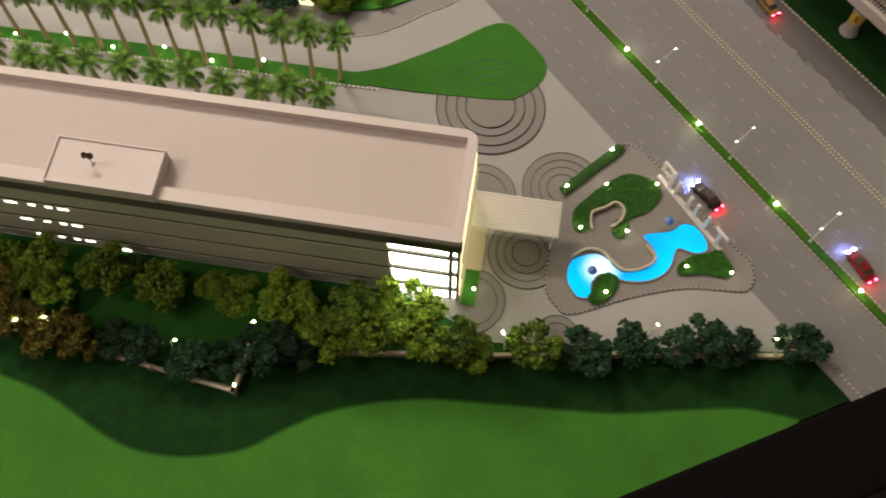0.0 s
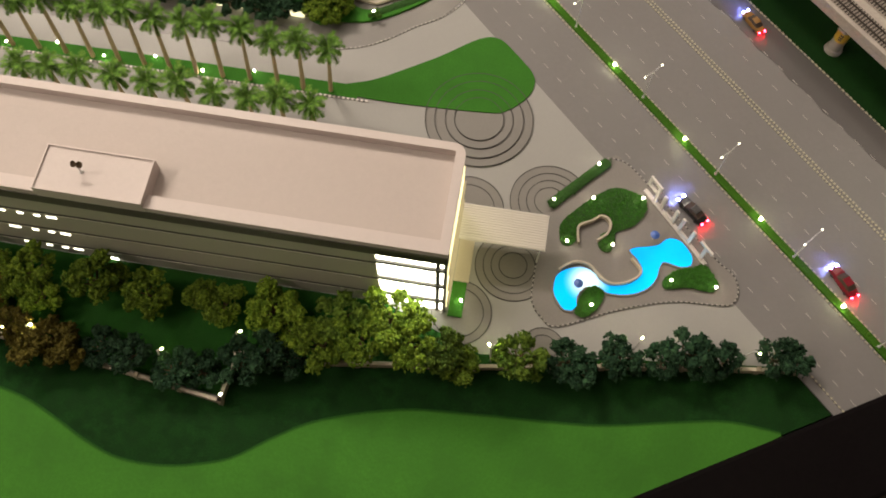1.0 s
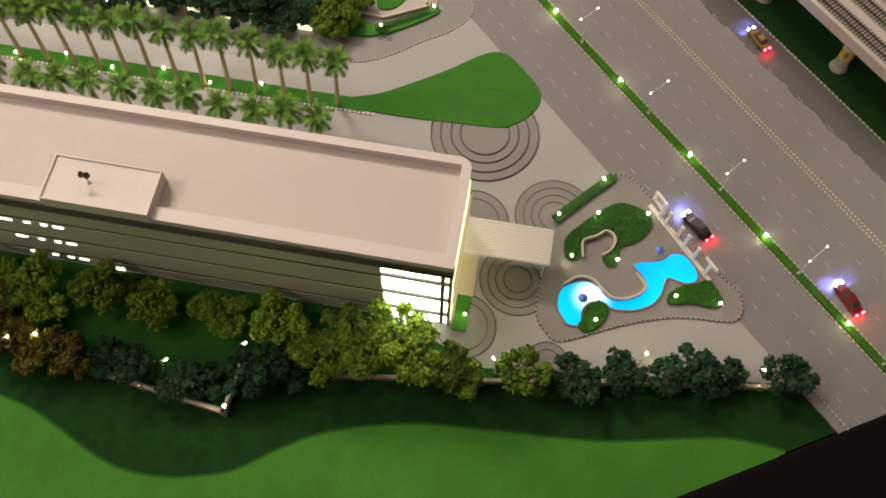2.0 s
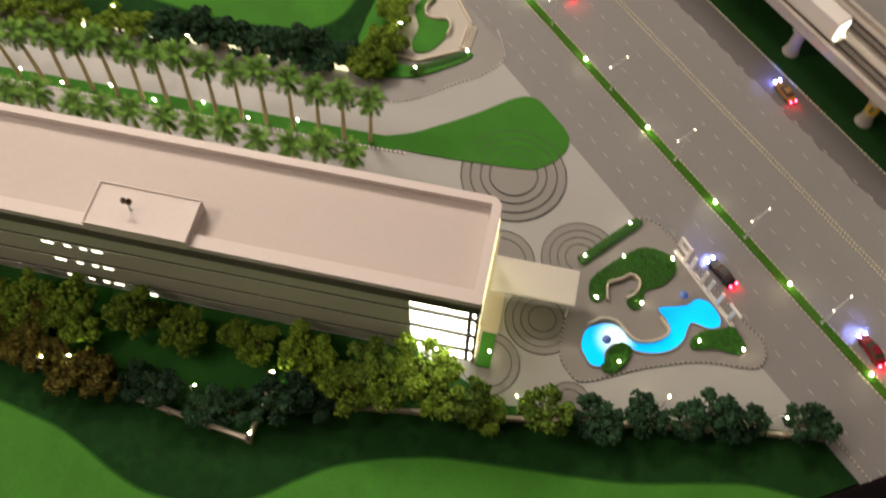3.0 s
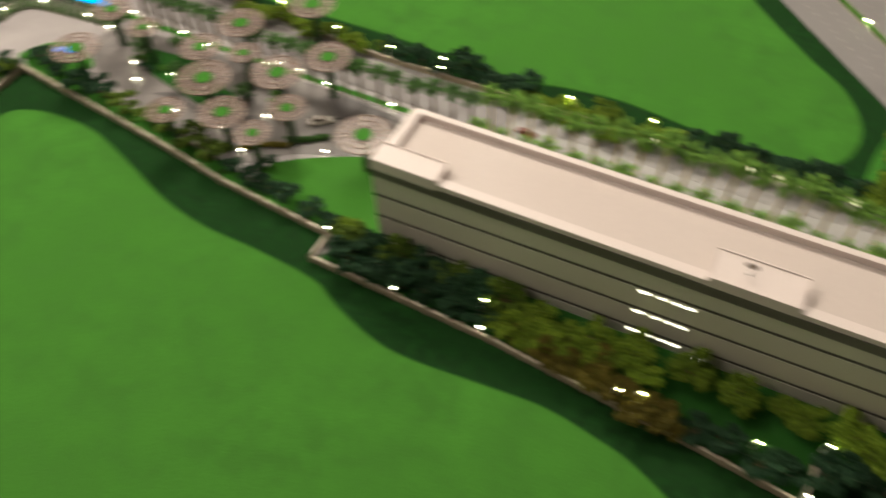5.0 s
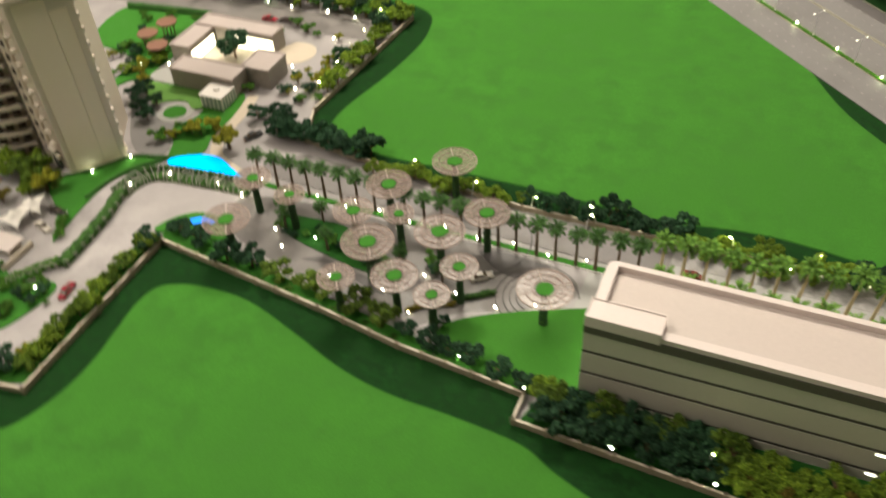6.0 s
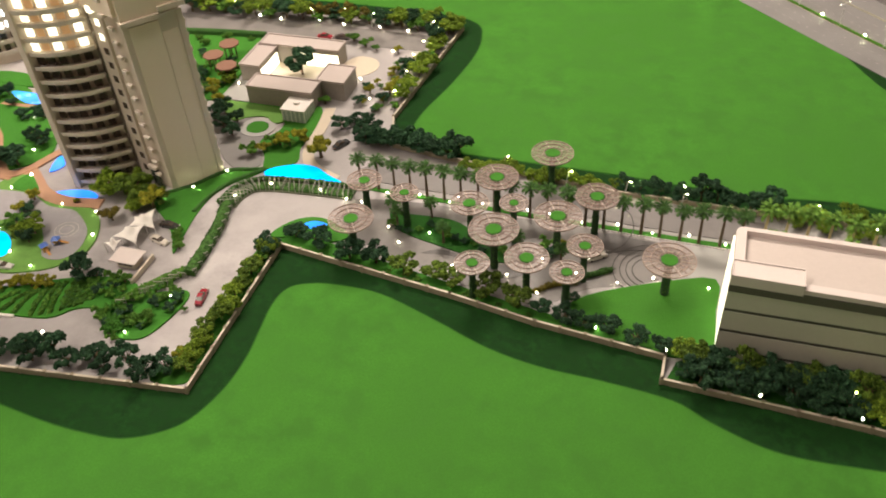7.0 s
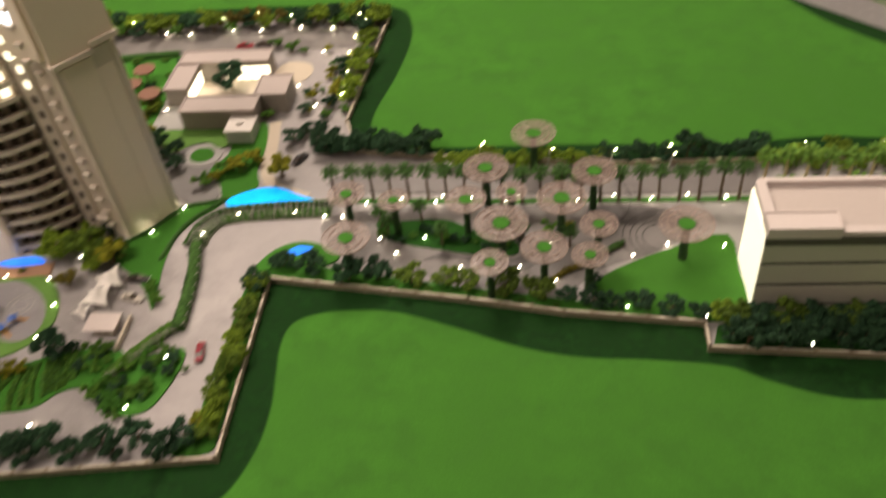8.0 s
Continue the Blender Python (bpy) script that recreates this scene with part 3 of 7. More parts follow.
# lawns and beds on the site
LAWNS = [
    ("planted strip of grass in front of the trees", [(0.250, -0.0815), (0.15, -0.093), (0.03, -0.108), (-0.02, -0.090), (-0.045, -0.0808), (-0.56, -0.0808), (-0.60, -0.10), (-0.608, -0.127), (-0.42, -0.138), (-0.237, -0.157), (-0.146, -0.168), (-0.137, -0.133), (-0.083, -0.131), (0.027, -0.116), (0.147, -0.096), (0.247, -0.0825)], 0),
    ("narrow grass strip under the palm row", [(-0.10, 0.0885), (-0.30, 0.0885), (-0.60, 0.0885), (-0.80, 0.091), (-1.03, 0.097), (-1.03, 0.104), (-0.80, 0.0985), (-0.60, 0.0965), (-0.30, 0.101), (-0.10, 0.101)], 0),
    ("drop-shaped green lawn at the entrance", [(-0.125, 0.095), (-0.092, 0.108), (-0.07, 0.121), (-0.04, 0.141), (-0.01, 0.164), (0.007, 0.167), (0.023, 0.154), (0.039, 0.137), (0.041, 0.123), (0.034, 0.109), (0.022, 0.098), (0.011, 0.094), (-0.041, 0.091), (-0.093, 0.0905)], 5),
    ("grass strip beside the end wall of the building", [(0.002, -0.083), (0.002, -0.0555), (0.0125, -0.0555), (0.0125, -0.083)], 0),
    ("triangular light green lawn beside the long building", [(-0.72, -0.045), (-0.691, -0.018), (-0.626, 0.015), (-0.570, 0.033), (-0.567, -0.02), (-0.567, -0.080), (-0.606, -0.094), (-0.66, -0.088), (-0.706, -0.072)], 3),
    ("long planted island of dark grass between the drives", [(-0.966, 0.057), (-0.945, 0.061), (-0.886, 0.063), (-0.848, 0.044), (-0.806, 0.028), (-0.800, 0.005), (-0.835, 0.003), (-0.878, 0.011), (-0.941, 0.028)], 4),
    ("green bank between the tower and the drive", [(-1.300, 0.018), (-1.268, 0.027), (-1.241, 0.048), (-1.209, 0.088), (-1.184, 0.096), (-1.163, 0.105), (-1.172, 0.089), (-1.192, 0.066), (-1.205, 0.035), (-1.206, -0.005), (-1.199, -0.055), (-1.196, -0.078), (-1.214, -0.050), (-1.232, -0.030), (-1.255, -0.012)], 4),
    ("green lawn curving round the pond", [(-1.163, 0.107), (-1.178, 0.135), (-1.20, 0.165), (-1.185, 0.195), (-1.19, 0.222), (-1.245, 0.250), (-1.285, 0.245), (-1.26, 0.270), (-1.20, 0.262), (-1.150, 0.268), (-1.136, 0.215), (-1.136, 0.165), (-1.128, 0.130)], 4),
    ("round lawn inside a ring path", [(-1.236, 0.198), (-1.229, 0.211), (-1.213, 0.212), (-1.204, 0.200), (-1.211, 0.184), (-1.229, 0.184)], 4),
    ("planted bank along the boundary wall", [(-1.077, -0.048), (-1.095, -0.036), (-1.100, -0.08), (-1.097, -0.15), (-1.102, -0.20), (-1.100, -0.232), (-1.120, -0.250), (-1.110, -0.262), (-1.080, -0.256), (-1.076, -0.235), (-1.076, -0.150)], 3),
    ("bed of grass behind the drop-off wall", [(-0.612, -0.096), (-0.75, -0.081), (-0.85, -0.063), (-1.068, -0.032), (-1.050, -0.010), (-0.98, -0.022), (-0.86, -0.045), (-0.75, -0.064), (-0.66, -0.080)], 3),
    ("curved lawn round the play area", [(-1.500, -0.152), (-1.394, -0.160), (-1.351, -0.150), (-1.320, -0.131), (-1.303, -0.104), (-1.308, -0.070), (-1.330, -0.036), (-1.372, -0.016), (-1.412, -0.008), (-1.450, 0.006), (-1.480, 0.030), (-1.505, 0.000), (-1.520, -0.080)], 4),
    ("sloping shrub lawn beside the service drive", [(-1.440, -0.212), (-1.430, -0.190), (-1.390, -0.182), (-1.348, -0.176), (-1.313, -0.156), (-1.264, -0.137), (-1.218, -0.134), (-1.190, -0.146), (-1.150, -0.132), (-1.138, -0.143), (-1.143, -0.180), (-1.157, -0.211), (-1.187, -0.216), (-1.215, -0.198), (-1.232, -0.184), (-1.256, -0.190), (-1.280, -0.211), (-1.340, -0.218), (-1.400, -0.217)], 4),
    ("green court lawn between the towers", [(-1.720, 0.225), (-1.640, 0.222), (-1.560, 0.160), (-1.500, 0.110), (-1.480, 0.062), (-1.520, 0.020), (-1.600, 0.020), (-1.700, 0.080)], 4),
    ("garden lawn between the tower and the club house", [(-1.315, 0.255), (-1.262, 0.252), (-1.205, 0.250), (-1.186, 0.226), (-1.200, 0.212), (-1.222, 0.226), (-1.248, 0.216), (-1.262, 0.205), (-1.290, 0.228)], 3),
    ("crescent lawn round the small pond", [(-1.094, -0.020), (-1.082, 0.010), (-1.058, 0.026), (-1.030, 0.024), (-1.000, 0.004), (-1.016, -0.012), (-1.050, -0.012)], 4),
    ("garden lawn behind the club house", [(-1.480, 0.445), (-1.340, 0.455), (-1.318, 0.430), (-1.315, 0.330), (-1.300, 0.262), (-1.335, 0.245), (-1.355, 0.200), (-1.370, 0.300), (-1.470, 0.330)], 4),
    ("small lawn at the corner entrance", [(-0.152, 0.158), (-0.131, 0.161), (-0.098, 0.168), (-0.058, 0.197), (-0.064, 0.203), (-0.101, 0.178), (-0.128, 0.186), (-0.140, 0.235), (-0.130, 0.275), (-0.150, 0.270), (-0.160, 0.200)], 3),
]
for k, (label, pts, n) in enumerate(LAWNS):
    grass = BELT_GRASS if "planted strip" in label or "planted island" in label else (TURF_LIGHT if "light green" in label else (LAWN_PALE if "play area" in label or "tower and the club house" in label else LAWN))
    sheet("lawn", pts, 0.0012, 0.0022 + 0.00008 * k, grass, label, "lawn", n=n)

# round paved motifs with dark rings
for label, x, y, radii in (
        ("largest ring motif in grey paving", 0.001, 0.0865, (0.0437, 0.0360, 0.0275, 0.0200)), ("ring motif beside the hedge", 0.066, 0.0225, (0.0310, 0.0245, 0.0182, 0.0120)),
        ("small ring motif beside the canopy", 0.004, 0.006, (0.0275, 0.0205)), ("ring motif under the canopy", 0.0445, -0.0355, (0.0285, 0.0225, 0.0165, 0.0105)),
        ("ring motif at the building corner", 0.009, -0.0790, (0.0250, 0.0190)), ("ring motif half under the trees", 0.074, -0.0960, (0.0155, 0.0100))):
    motif = thing("paving_motif", label, "paving", kind="structure")
    circle = [(x + radii[0] * math.cos(a * math.tau / 64), y + radii[0] * math.sin(a * math.tau / 64)) for a in range(64)]
    put_part("disc", slab_mesh("disc", circle, 0.0012, 0.0015, RING), motif)
    for r in radii:
        ring = [(x + r * math.cos(a * math.tau / 72), y + r * math.sin(a * math.tau / 72)) for a in range(72)]
        put_part("ring_joint", ribbon_mesh("ring_joint", ring, 0.0005 if radii[0] > 0.04 else 0.0007, 0.0013, 0.0026 if radii[0] > 0.04 else 0.0018, LINE, closed=True), motif)

kerb([(-0.126, 0.134), (-0.103, 0.141), (-0.082, 0.154), (-0.065, 0.168), (-0.043, 0.183), (-0.028, 0.206), (-0.039, 0.234)], z=0.0016, light=WHITE, dark=ASPHALT, wide=0.0007, h=0.0004, label="grey and white kerb blocks round the corner entrance")
kerb([(-0.092, 0.0878), (-0.30, 0.0878), (-0.60, 0.0878), (-0.78, 0.0900)], z=0.0012, light=WHITE, dark=ASPHALT, wide=0.0016, label="black and white kerb blocks beside the palm strip")
kerb([(-0.125, 0.0935), (-0.100, 0.0905)], z=0.0012)
kerb([road_xy(0.238, 0.1285), road_xy(0.28, 0.1285), road_xy(0.315, 0.1285)], z=0.0014, light=MARK_YELLOW, dark=ASPHALT, label="pale yellow kerb blocks beside the highway")

# strip of paving between the palms and the tree belt, tree shade painted in dapples
sheet("paving_strip", [(-0.140, 0.146), (-0.20, 0.151), (-0.34, 0.155), (-0.60, 0.157), (-0.70, 0.157), (-0.70, 0.130), (-0.60, 0.128), (-0.42, 0.127), (-0.34, 0.126), (-0.26, 0.125), (-0.20, 0.127), (-0.150, 0.134)], 0.0012, 0.0015, DAPPLED_SHADE, "grey paving strip with painted dapples of tree shade", "pavement", n=4)

# corner entrance with pale paving and a kidney bed
sheet("apron", [(-0.150, 0.130), (-0.126, 0.134), (-0.103, 0.141), (-0.082, 0.154), (-0.065, 0.168), (-0.043, 0.183), (-0.028, 0.206), (-0.033, 0.220), (-0.108, 0.296), (-0.125, 0.286), (-0.148, 0.200), (-0.152, 0.150)], 0.0012, 0.0016, APRON, "darker grey apron round the corner entrance", "pavement", n=0)
sheet("entrance_paving", [(-0.122, 0.290), (-0.128, 0.257), (-0.132, 0.209), (-0.124, 0.188), (-0.103, 0.185), (-0.066, 0.205), (-0.064, 0.236), (-0.108, 0.300)], 0.0012, 0.0021, PALE_PINK, "pale pinkish paving at the corner entrance", "pavement", n=0)
sheet("kidney_bed", [(-0.114, 0.256), (-0.106, 0.262), (-0.101, 0.256), (-0.109, 0.246), (-0.107, 0.236), (-0.098, 0.233), (-0.088, 0.235), (-0.083, 0.228), (-0.085, 0.213), (-0.095, 0.197), (-0.107, 0.194), (-0.112, 0.203), (-0.110, 0.221), (-0.115, 0.234), (-0.118, 0.245)], 0.0021, 0.0036, LAWN, "kidney-shaped grass bed on pale paving", "lawn", n=4)

# plaza with pool, beds and a sign
PLAZA_EDGE = [(0.108, 0.068), (0.120, 0.067), (0.132, 0.058), (0.160, 0.030), (0.195, -0.005), (0.209, -0.016), (0.213, -0.029), (0.209, -0.039), (0.200, -0.042), (0.164, -0.045), (0.123, -0.059), (0.083, -0.078), (0.070, -0.073), (0.062, -0.062), (0.061, -0.045), (0.062, -0.012), (0.063, 0.016)]
sheet("plaza", PLAZA_EDGE, 0.0012, 0.0020, PLAZA, "brownish grey paved plaza with rounded corners", "plaza", n=4)
kerb(PLAZA_EDGE[:-1], 4, z=0.0018, light=MARKING, wide=0.0008, h=0.0006, label="black and white kerb blocks round the plaza")
BEDS = [
    ("kidney-shaped dark green bed on the plaza", [(0.076, -0.002), (0.077, 0.006), (0.091, 0.023), (0.105, 0.036), (0.116, 0.042), (0.131, 0.040), (0.140, 0.034), (0.139, 0.023), (0.132, 0.012), (0.119, 0.004), (0.118, -0.003), (0.116, -0.012), (0.110, -0.013), (0.106, -0.008), (0.108, 0.0), (0.114, 0.005), (0.115, 0.013), (0.109, 0.018), (0.101, 0.014), (0.096, 0.009), (0.090, 0.006), (0.090, -0.006), (0.084, -0.013), (0.078, -0.011)]),
    ("small green bed set into the pool's bend", [(0.094, -0.066), (0.096, -0.056), (0.099, -0.049), (0.106, -0.043), (0.113, -0.046), (0.112, -0.055), (0.103, -0.067)]),
    ("leaf-shaped green bed beside the pool", [(0.157, -0.029), (0.166, -0.020), (0.177, -0.0165), (0.185, -0.012), (0.192, -0.017), (0.197, -0.027), (0.192, -0.033), (0.175, -0.032), (0.159, -0.036)]),
]
BED_SHAPES = []
for label, pts in BEDS:
    BED_SHAPES.append((label, pts))
POOL_EDGE = [(0.076, -0.051), (0.077, -0.039), (0.084, -0.032), (0.096, -0.028), (0.105, -0.031), (0.111, -0.037), (0.119, -0.0395), (0.131, -0.036), (0.138, -0.030), (0.140, -0.023), (0.136, -0.016), (0.130, -0.010), (0.133, -0.006), (0.150, -0.001), (0.158, 0.006), (0.167, 0.006),
             (0.174, 0.0), (0.178, -0.007), (0.177, -0.014), (0.169, -0.017), (0.157, -0.015), (0.154, -0.020), (0.152, -0.029), (0.146, -0.038), (0.134, -0.045), (0.118, -0.047), (0.109, -0.044), (0.100, -0.045), (0.095, -0.053), (0.095, -0.063), (0.086, -0.065), (0.080, -0.059)]
pool = thing("pool", "glowing blue S-shaped pool with a pale rim", "pool", kind="structure")
put_part("water", slab_mesh("water", [tuple(p) for p in curve_points(POOL_EDGE, 5)], 0.0020, 0.0027, POOL_GLOW_PAINTED), pool)
put_part("pool_rim", ribbon_mesh("pool_rim", [tuple(p) for p in curve_points(POOL_EDGE, 5)], 0.0012, 0.0020, 0.0032, RING, closed=True), pool)



def seat_wall(pts, label, h=0.0058, w=0.0017):
    ob = new("seat_wall", ribbon_mesh("seat_wall", [tuple(p) for p in curve_points(pts, 6, closed=False)], w, 0.0020, h, CREAM, 0.0003))
    return tagged(ob, label, "bench")


seat_wall([(0.091, -0.010), (0.0895, 0.0), (0.091, 0.005), (0.100, 0.010), (0.106, 0.015), (0.112, 0.013), (0.114, 0.008), (0.112, 0.001), (0.105, -0.006)], "cream curved seat wall in the kidney bed")
seat_wall([(0.079, -0.034), (0.089, -0.0265), (0.100, -0.0265), (0.108, -0.033), (0.116, -0.0385), (0.126, -0.0378), (0.1365, -0.0315), (0.1395, -0.0245), (0.132, -0.016)], "cream curved seat wall along the pool")
seat_wall([(-0.103, 0.258), (-0.108, 0.247), (-0.106, 0.2375), (-0.098, 0.2345), (-0.0865, 0.236), (-0.0815, 0.228), (-0.083, 0.218)], "cream curved seat wall of the entrance bed", 0.006)
seat_wall([(-0.108, 0.300), (-0.085, 0.267), (-0.0635, 0.236)], "low cream wall along the entrance paving", 0.0052)
seat_wall([(-0.0655, 0.2045), (-0.084, 0.1945), (-0.1025, 0.1845)], "low cream wall below the entrance paving", 0.0044)
seat_wall([(-0.1030, 0.1845), (-0.1135, 0.1860), (-0.124, 0.1875)], "short cream wall beside the entrance hedge", 0.0044)
for k in range(4):
    step = box(-0.0008, 0.0008, -0.0135, 0.0135, 0.0, 0.0036 - 0.0007 * k, 0.0002)
    ob = part("entrance_step", step, CREAM)
    ob.matrix_basis = pose(-0.0675 + 0.0026 * k, 0.2195 + 0.0006 * k, 0.0016, 0, 0, -4)
    tagged(ob, "narrow pale step of the corner entrance", "step", kind="structure")


# ---- buildings ----
def frame_mesh(name, outer, inner, z0, z1, material):
    """A closed band between two outlines with the same number of points."""
    n = len(outer)
    verts = [(*p, z) for z in (z0, z1) for ring in (outer, inner) for p in ring]
    a, b, c, d = 0, n, 2 * n, 3 * n
    faces = []
    for i in range(n):
        j = (i + 1) % n
        faces += [(a + i, a + j, c + j, c + i), (b + j, b + i, d + i, d + j), (c + i, c + j, d + j, d + i), (a + j, a + i, b + i, b + j)]
    return mesh_of(name, verts, faces, material)


def rounded(x0, x1, y0, y1, r, k=6):
    """A rectangle with rounded corners, anticlockwise; r gives the radius of each corner from the lower left on."""
    out = []
    for (cx, cy, a0), rr in zip(((x0, y0, 180), (x1, y0, 270), (x1, y1, 0), (x0, y1, 90)), r):
        mx, my = cx + (rr if cx == x0 else -rr), cy + (rr if cy == y0 else -rr)
        for i in range(k + 1):
            a = radians(a0 + 90 * i / k)
            out.append((mx + rr * math.cos(a), my + rr * math.sin(a)))
    return out


ROOF_Z, FLOOR_Z = 0.1085, 0.1020
office = thing("office_building", "long white office building with a flat roof and striped grey front", "building")
put_part("body", slab_mesh("body", rounded(-0.562, -0.0015, -0.0760, -0.0015, (0.0005, 0.0005, 0.006, 0.006)), 0.001, FLOOR_Z - 0.0005, FACADE), office)
put_part("roof", slab_mesh("roof", rounded(-0.561, -0.0025, -0.0765, -0.0025, (0.0005, 0.0005, 0.006, 0.006)), FLOOR_Z - 0.0005, FLOOR_Z, ROOF_FLOOR), office, label="pinkish white flat roof deck")
put_part("parapet", frame_mesh("parapet", rounded(-0.5640, 0.0, -0.0800, 0.0, (0.001, 0.001, 0.0085, 0.0085)), rounded(-0.5540, -0.0066, -0.0708, -0.0060, (0.0005, 0.0005, 0.0007, 0.0007)), FLOOR_Z - 0.0008, ROOF_Z, ROOF), office, label="broad pinkish white roof parapet")
# front bands between dark joints, which rise slightly along the front
LEVELS = [(0.0015, 0.0136), (0.0176, 0.0417), (0.0457, 0.0702), (0.0742, 0.0950)]


def front_strip(name, x0, x1, y0, y1, z0, z1, material, rise0=1.0, rise1=1.0):
    bm = box(x0, x1, y0, y1, z0, z1)
    for v in bm.verts:
        v.co.z += 0.017 * (v.co.x + 0.30) * (rise1 if v.co.z > (z0 + z1) / 2 else rise0)
    return part(name, bm, material, office)


for k, (z0, z1) in enumerate(LEVELS):
    front_strip("facade_band", -0.5654, -0.0475, -0.0800, -0.0760, z0, z1, FACADE, 0.0 if k == 0 else 1.0, 0.0 if k == 3 else 1.0)
for z0, z1 in zip([b for _, b in LEVELS[:-1]], [a for a, _ in LEVELS[1:]]):
    front_strip("joint", -0.5652, -0.0478, -0.0796, -0.0758, z0 - 0.0002, z1 + 0.0002, FACADE_LINE)
part("fascia", box(-0.5658, 0.0004, -0.0806, -0.0762, 0.0925, 0.1032), FASCIA, office, "dark brown fascia strip")
# lit corner glazing
for i, (z0, z1) in enumerate(((0.0015, 0.0200), (0.0230, 0.0495), (0.0525, 0.0785), (0.0815, 0.0965))):
    pane = part("pane", box(-0.0470, -0.0078, -0.0788, -0.0762, z0, z1), GLAZING_LIT, office, "bright lit glazing")
    part("pane", box(-0.0050, -0.0024, -0.0788, -0.0762, z0, z1), GLAZING_LIT, office, "bright lit glazing")
    part("mullion", box(-0.0078, -0.0050, -0.0796, -0.0762, z0, z1), FACADE_LINE, office)
for z0, z1 in ((0.0196, 0.0234), (0.0491, 0.0529), (0.0781, 0.0819), (0.0965, 0.0990)):
    part("transom", box(-0.0475, -0.0005, -0.0806, -0.0762, z0, z1), FACADE_LINE, office)
part("corner_post", box(-0.0024, -0.0002, -0.0802, -0.0776, 0.0015, 0.0978), CONCRETE, office)
# small lit windows under the roof cabin
for row, (zc, shift) in enumerate(((0.0670, 0.0), (0.0390, -0.0013), (0.0110, -0.0024))):
    for x0, x1 in ((-0.3135, -0.3045), (-0.2967, -0.2915), (-0.2848, -0.2796), (-0.2760, -0.2680)):
        part("lit_window", box(x0 + shift + 0.0005, x1 + shift - 0.0005, -0.0805, -0.0797, zc - 0.0010, zc + 0.0010), WINDOW_LIT, office, "small lit window")
part("lit_window", box(-0.2540, -0.2465, -0.0807, -0.0797, 0.0016, 0.0052), WINDOW_LIT, office, "lit ground-floor window")
# end walls emit light themselves, standing in for light strips inside them
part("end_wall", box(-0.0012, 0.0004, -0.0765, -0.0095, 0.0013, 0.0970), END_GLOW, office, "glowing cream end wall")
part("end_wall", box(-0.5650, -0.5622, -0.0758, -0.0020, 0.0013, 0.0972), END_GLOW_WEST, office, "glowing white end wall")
for k in range(3):
    part("ledge", box(0.0004, 0.0022, -0.0790, -0.0080, 0.0142 + 0.029 * k, 0.0152 + 0.029 * k), CREAM, office)
# roof cabins
for x0, x1, y0, y1, label in ((-0.2660, -0.1950, -0.0805, -0.0480, "white roof cabin with a thin raised rim"), (-0.5655, -0.5000, -0.0812, -0.0570, "white roof cabin at the end of the roof")):
    cabin = part("roof_cabin", box(x0, x1, y0, y1, FLOOR_Z - 0.0005, 0.1130, 0.0003), ROOF, office, label)
    outer = [(x0, y0), (x1, y0), (x1, y1), (x0, y1)]
    inner = [(x0 + 0.001, y0 + 0.001), (x1 - 0.001, y0 + 0.001), (x1 - 0.001, y1 - 0.001), (x0 + 0.001, y1 - 0.001)]
    put_part("cabin_rim", frame_mesh("cabin_rim", outer, inner, 0.1130, 0.1142, ROOF), cabin)
# canopy with fine ribs
canopy = part("entrance_canopy", box(0.0004, 0.0650, -0.0320, -0.0030, 0.0270, 0.0288, 0.0004), WHITE, office, "white ribbed entrance canopy")
for k in range(14):
    y = -0.0310 + 0.0020 * k
    part("rib", box(0.0010, 0.0645, y, y + 0.0009, 0.0288, 0.0293), WHITE, canopy)
for y in (-0.0300, -0.0050):
    bm = bmesh.new()
    add_rod(bm, (0.0615, y, 0.0012), (0.0615, y, 0.0272), 0.0007, 0.0007)
    part("post", bm, METAL_WHITE, canopy)
# cream plate carries the end wall's light spill in its colour
lobby = part("lobby_floor_spill", box(0.0022, 0.0135, -0.0550, -0.0200, 0.0012, 0.0020), CREAM, office, "cream floor beside the entrance, light spill in its colour")

dish = thing("satellite_dish", "pair of small brown dishes on a white stalk", "satellite dish", pose(-0.2385, -0.0640, 0.1130))
bm = bmesh.new()
add_rod(bm, (0, 0, 0), (0, 0, 0.0012), 0.0016, 0.0012)
part("foot", bm, METAL_WHITE, dish)
bm = bmesh.new()
add_rod(bm, (0, 0, 0.0010), (0, 0, 0.0085), 0.0005, 0.0005)
add_rod(bm, (-0.0018, 0, 0.0085), (0.0018, 0, 0.0085), 0.0004, 0.0004)
part("stalk", bm, METAL_WHITE, dish)
for sx in (-1, 1):
    bm = bmesh.new()
    bmesh.ops.create_icosphere(bm, subdivisions=3, radius=0.0022, matrix=Matrix.Translation((sx * 0.0019, 0.0, 0.0100)) @ pose(0, 0, 0, 35, sx * 15, 0) @ Matrix.Diagonal((1, 1, 0.35, 1)))
    bmesh.ops.delete(bm, geom=[v for v in bm.verts if v.co.z > 0.0104 and (v.co.x - sx * 0.0019) ** 2 + v.co.y ** 2 < 0.0014 ** 2], context="VERTS")
    part("dish", bm, TRUNK, dish)


# tower with curved balconies, flared above the upper band
def offset_outline(pts, d):
    c = Vector((sum(p[0] for p in pts) / len(pts), sum(p[1] for p in pts) / len(pts)))
    return [tuple(Vector(p) + (Vector(p) - c).normalized() * d) for p in pts]


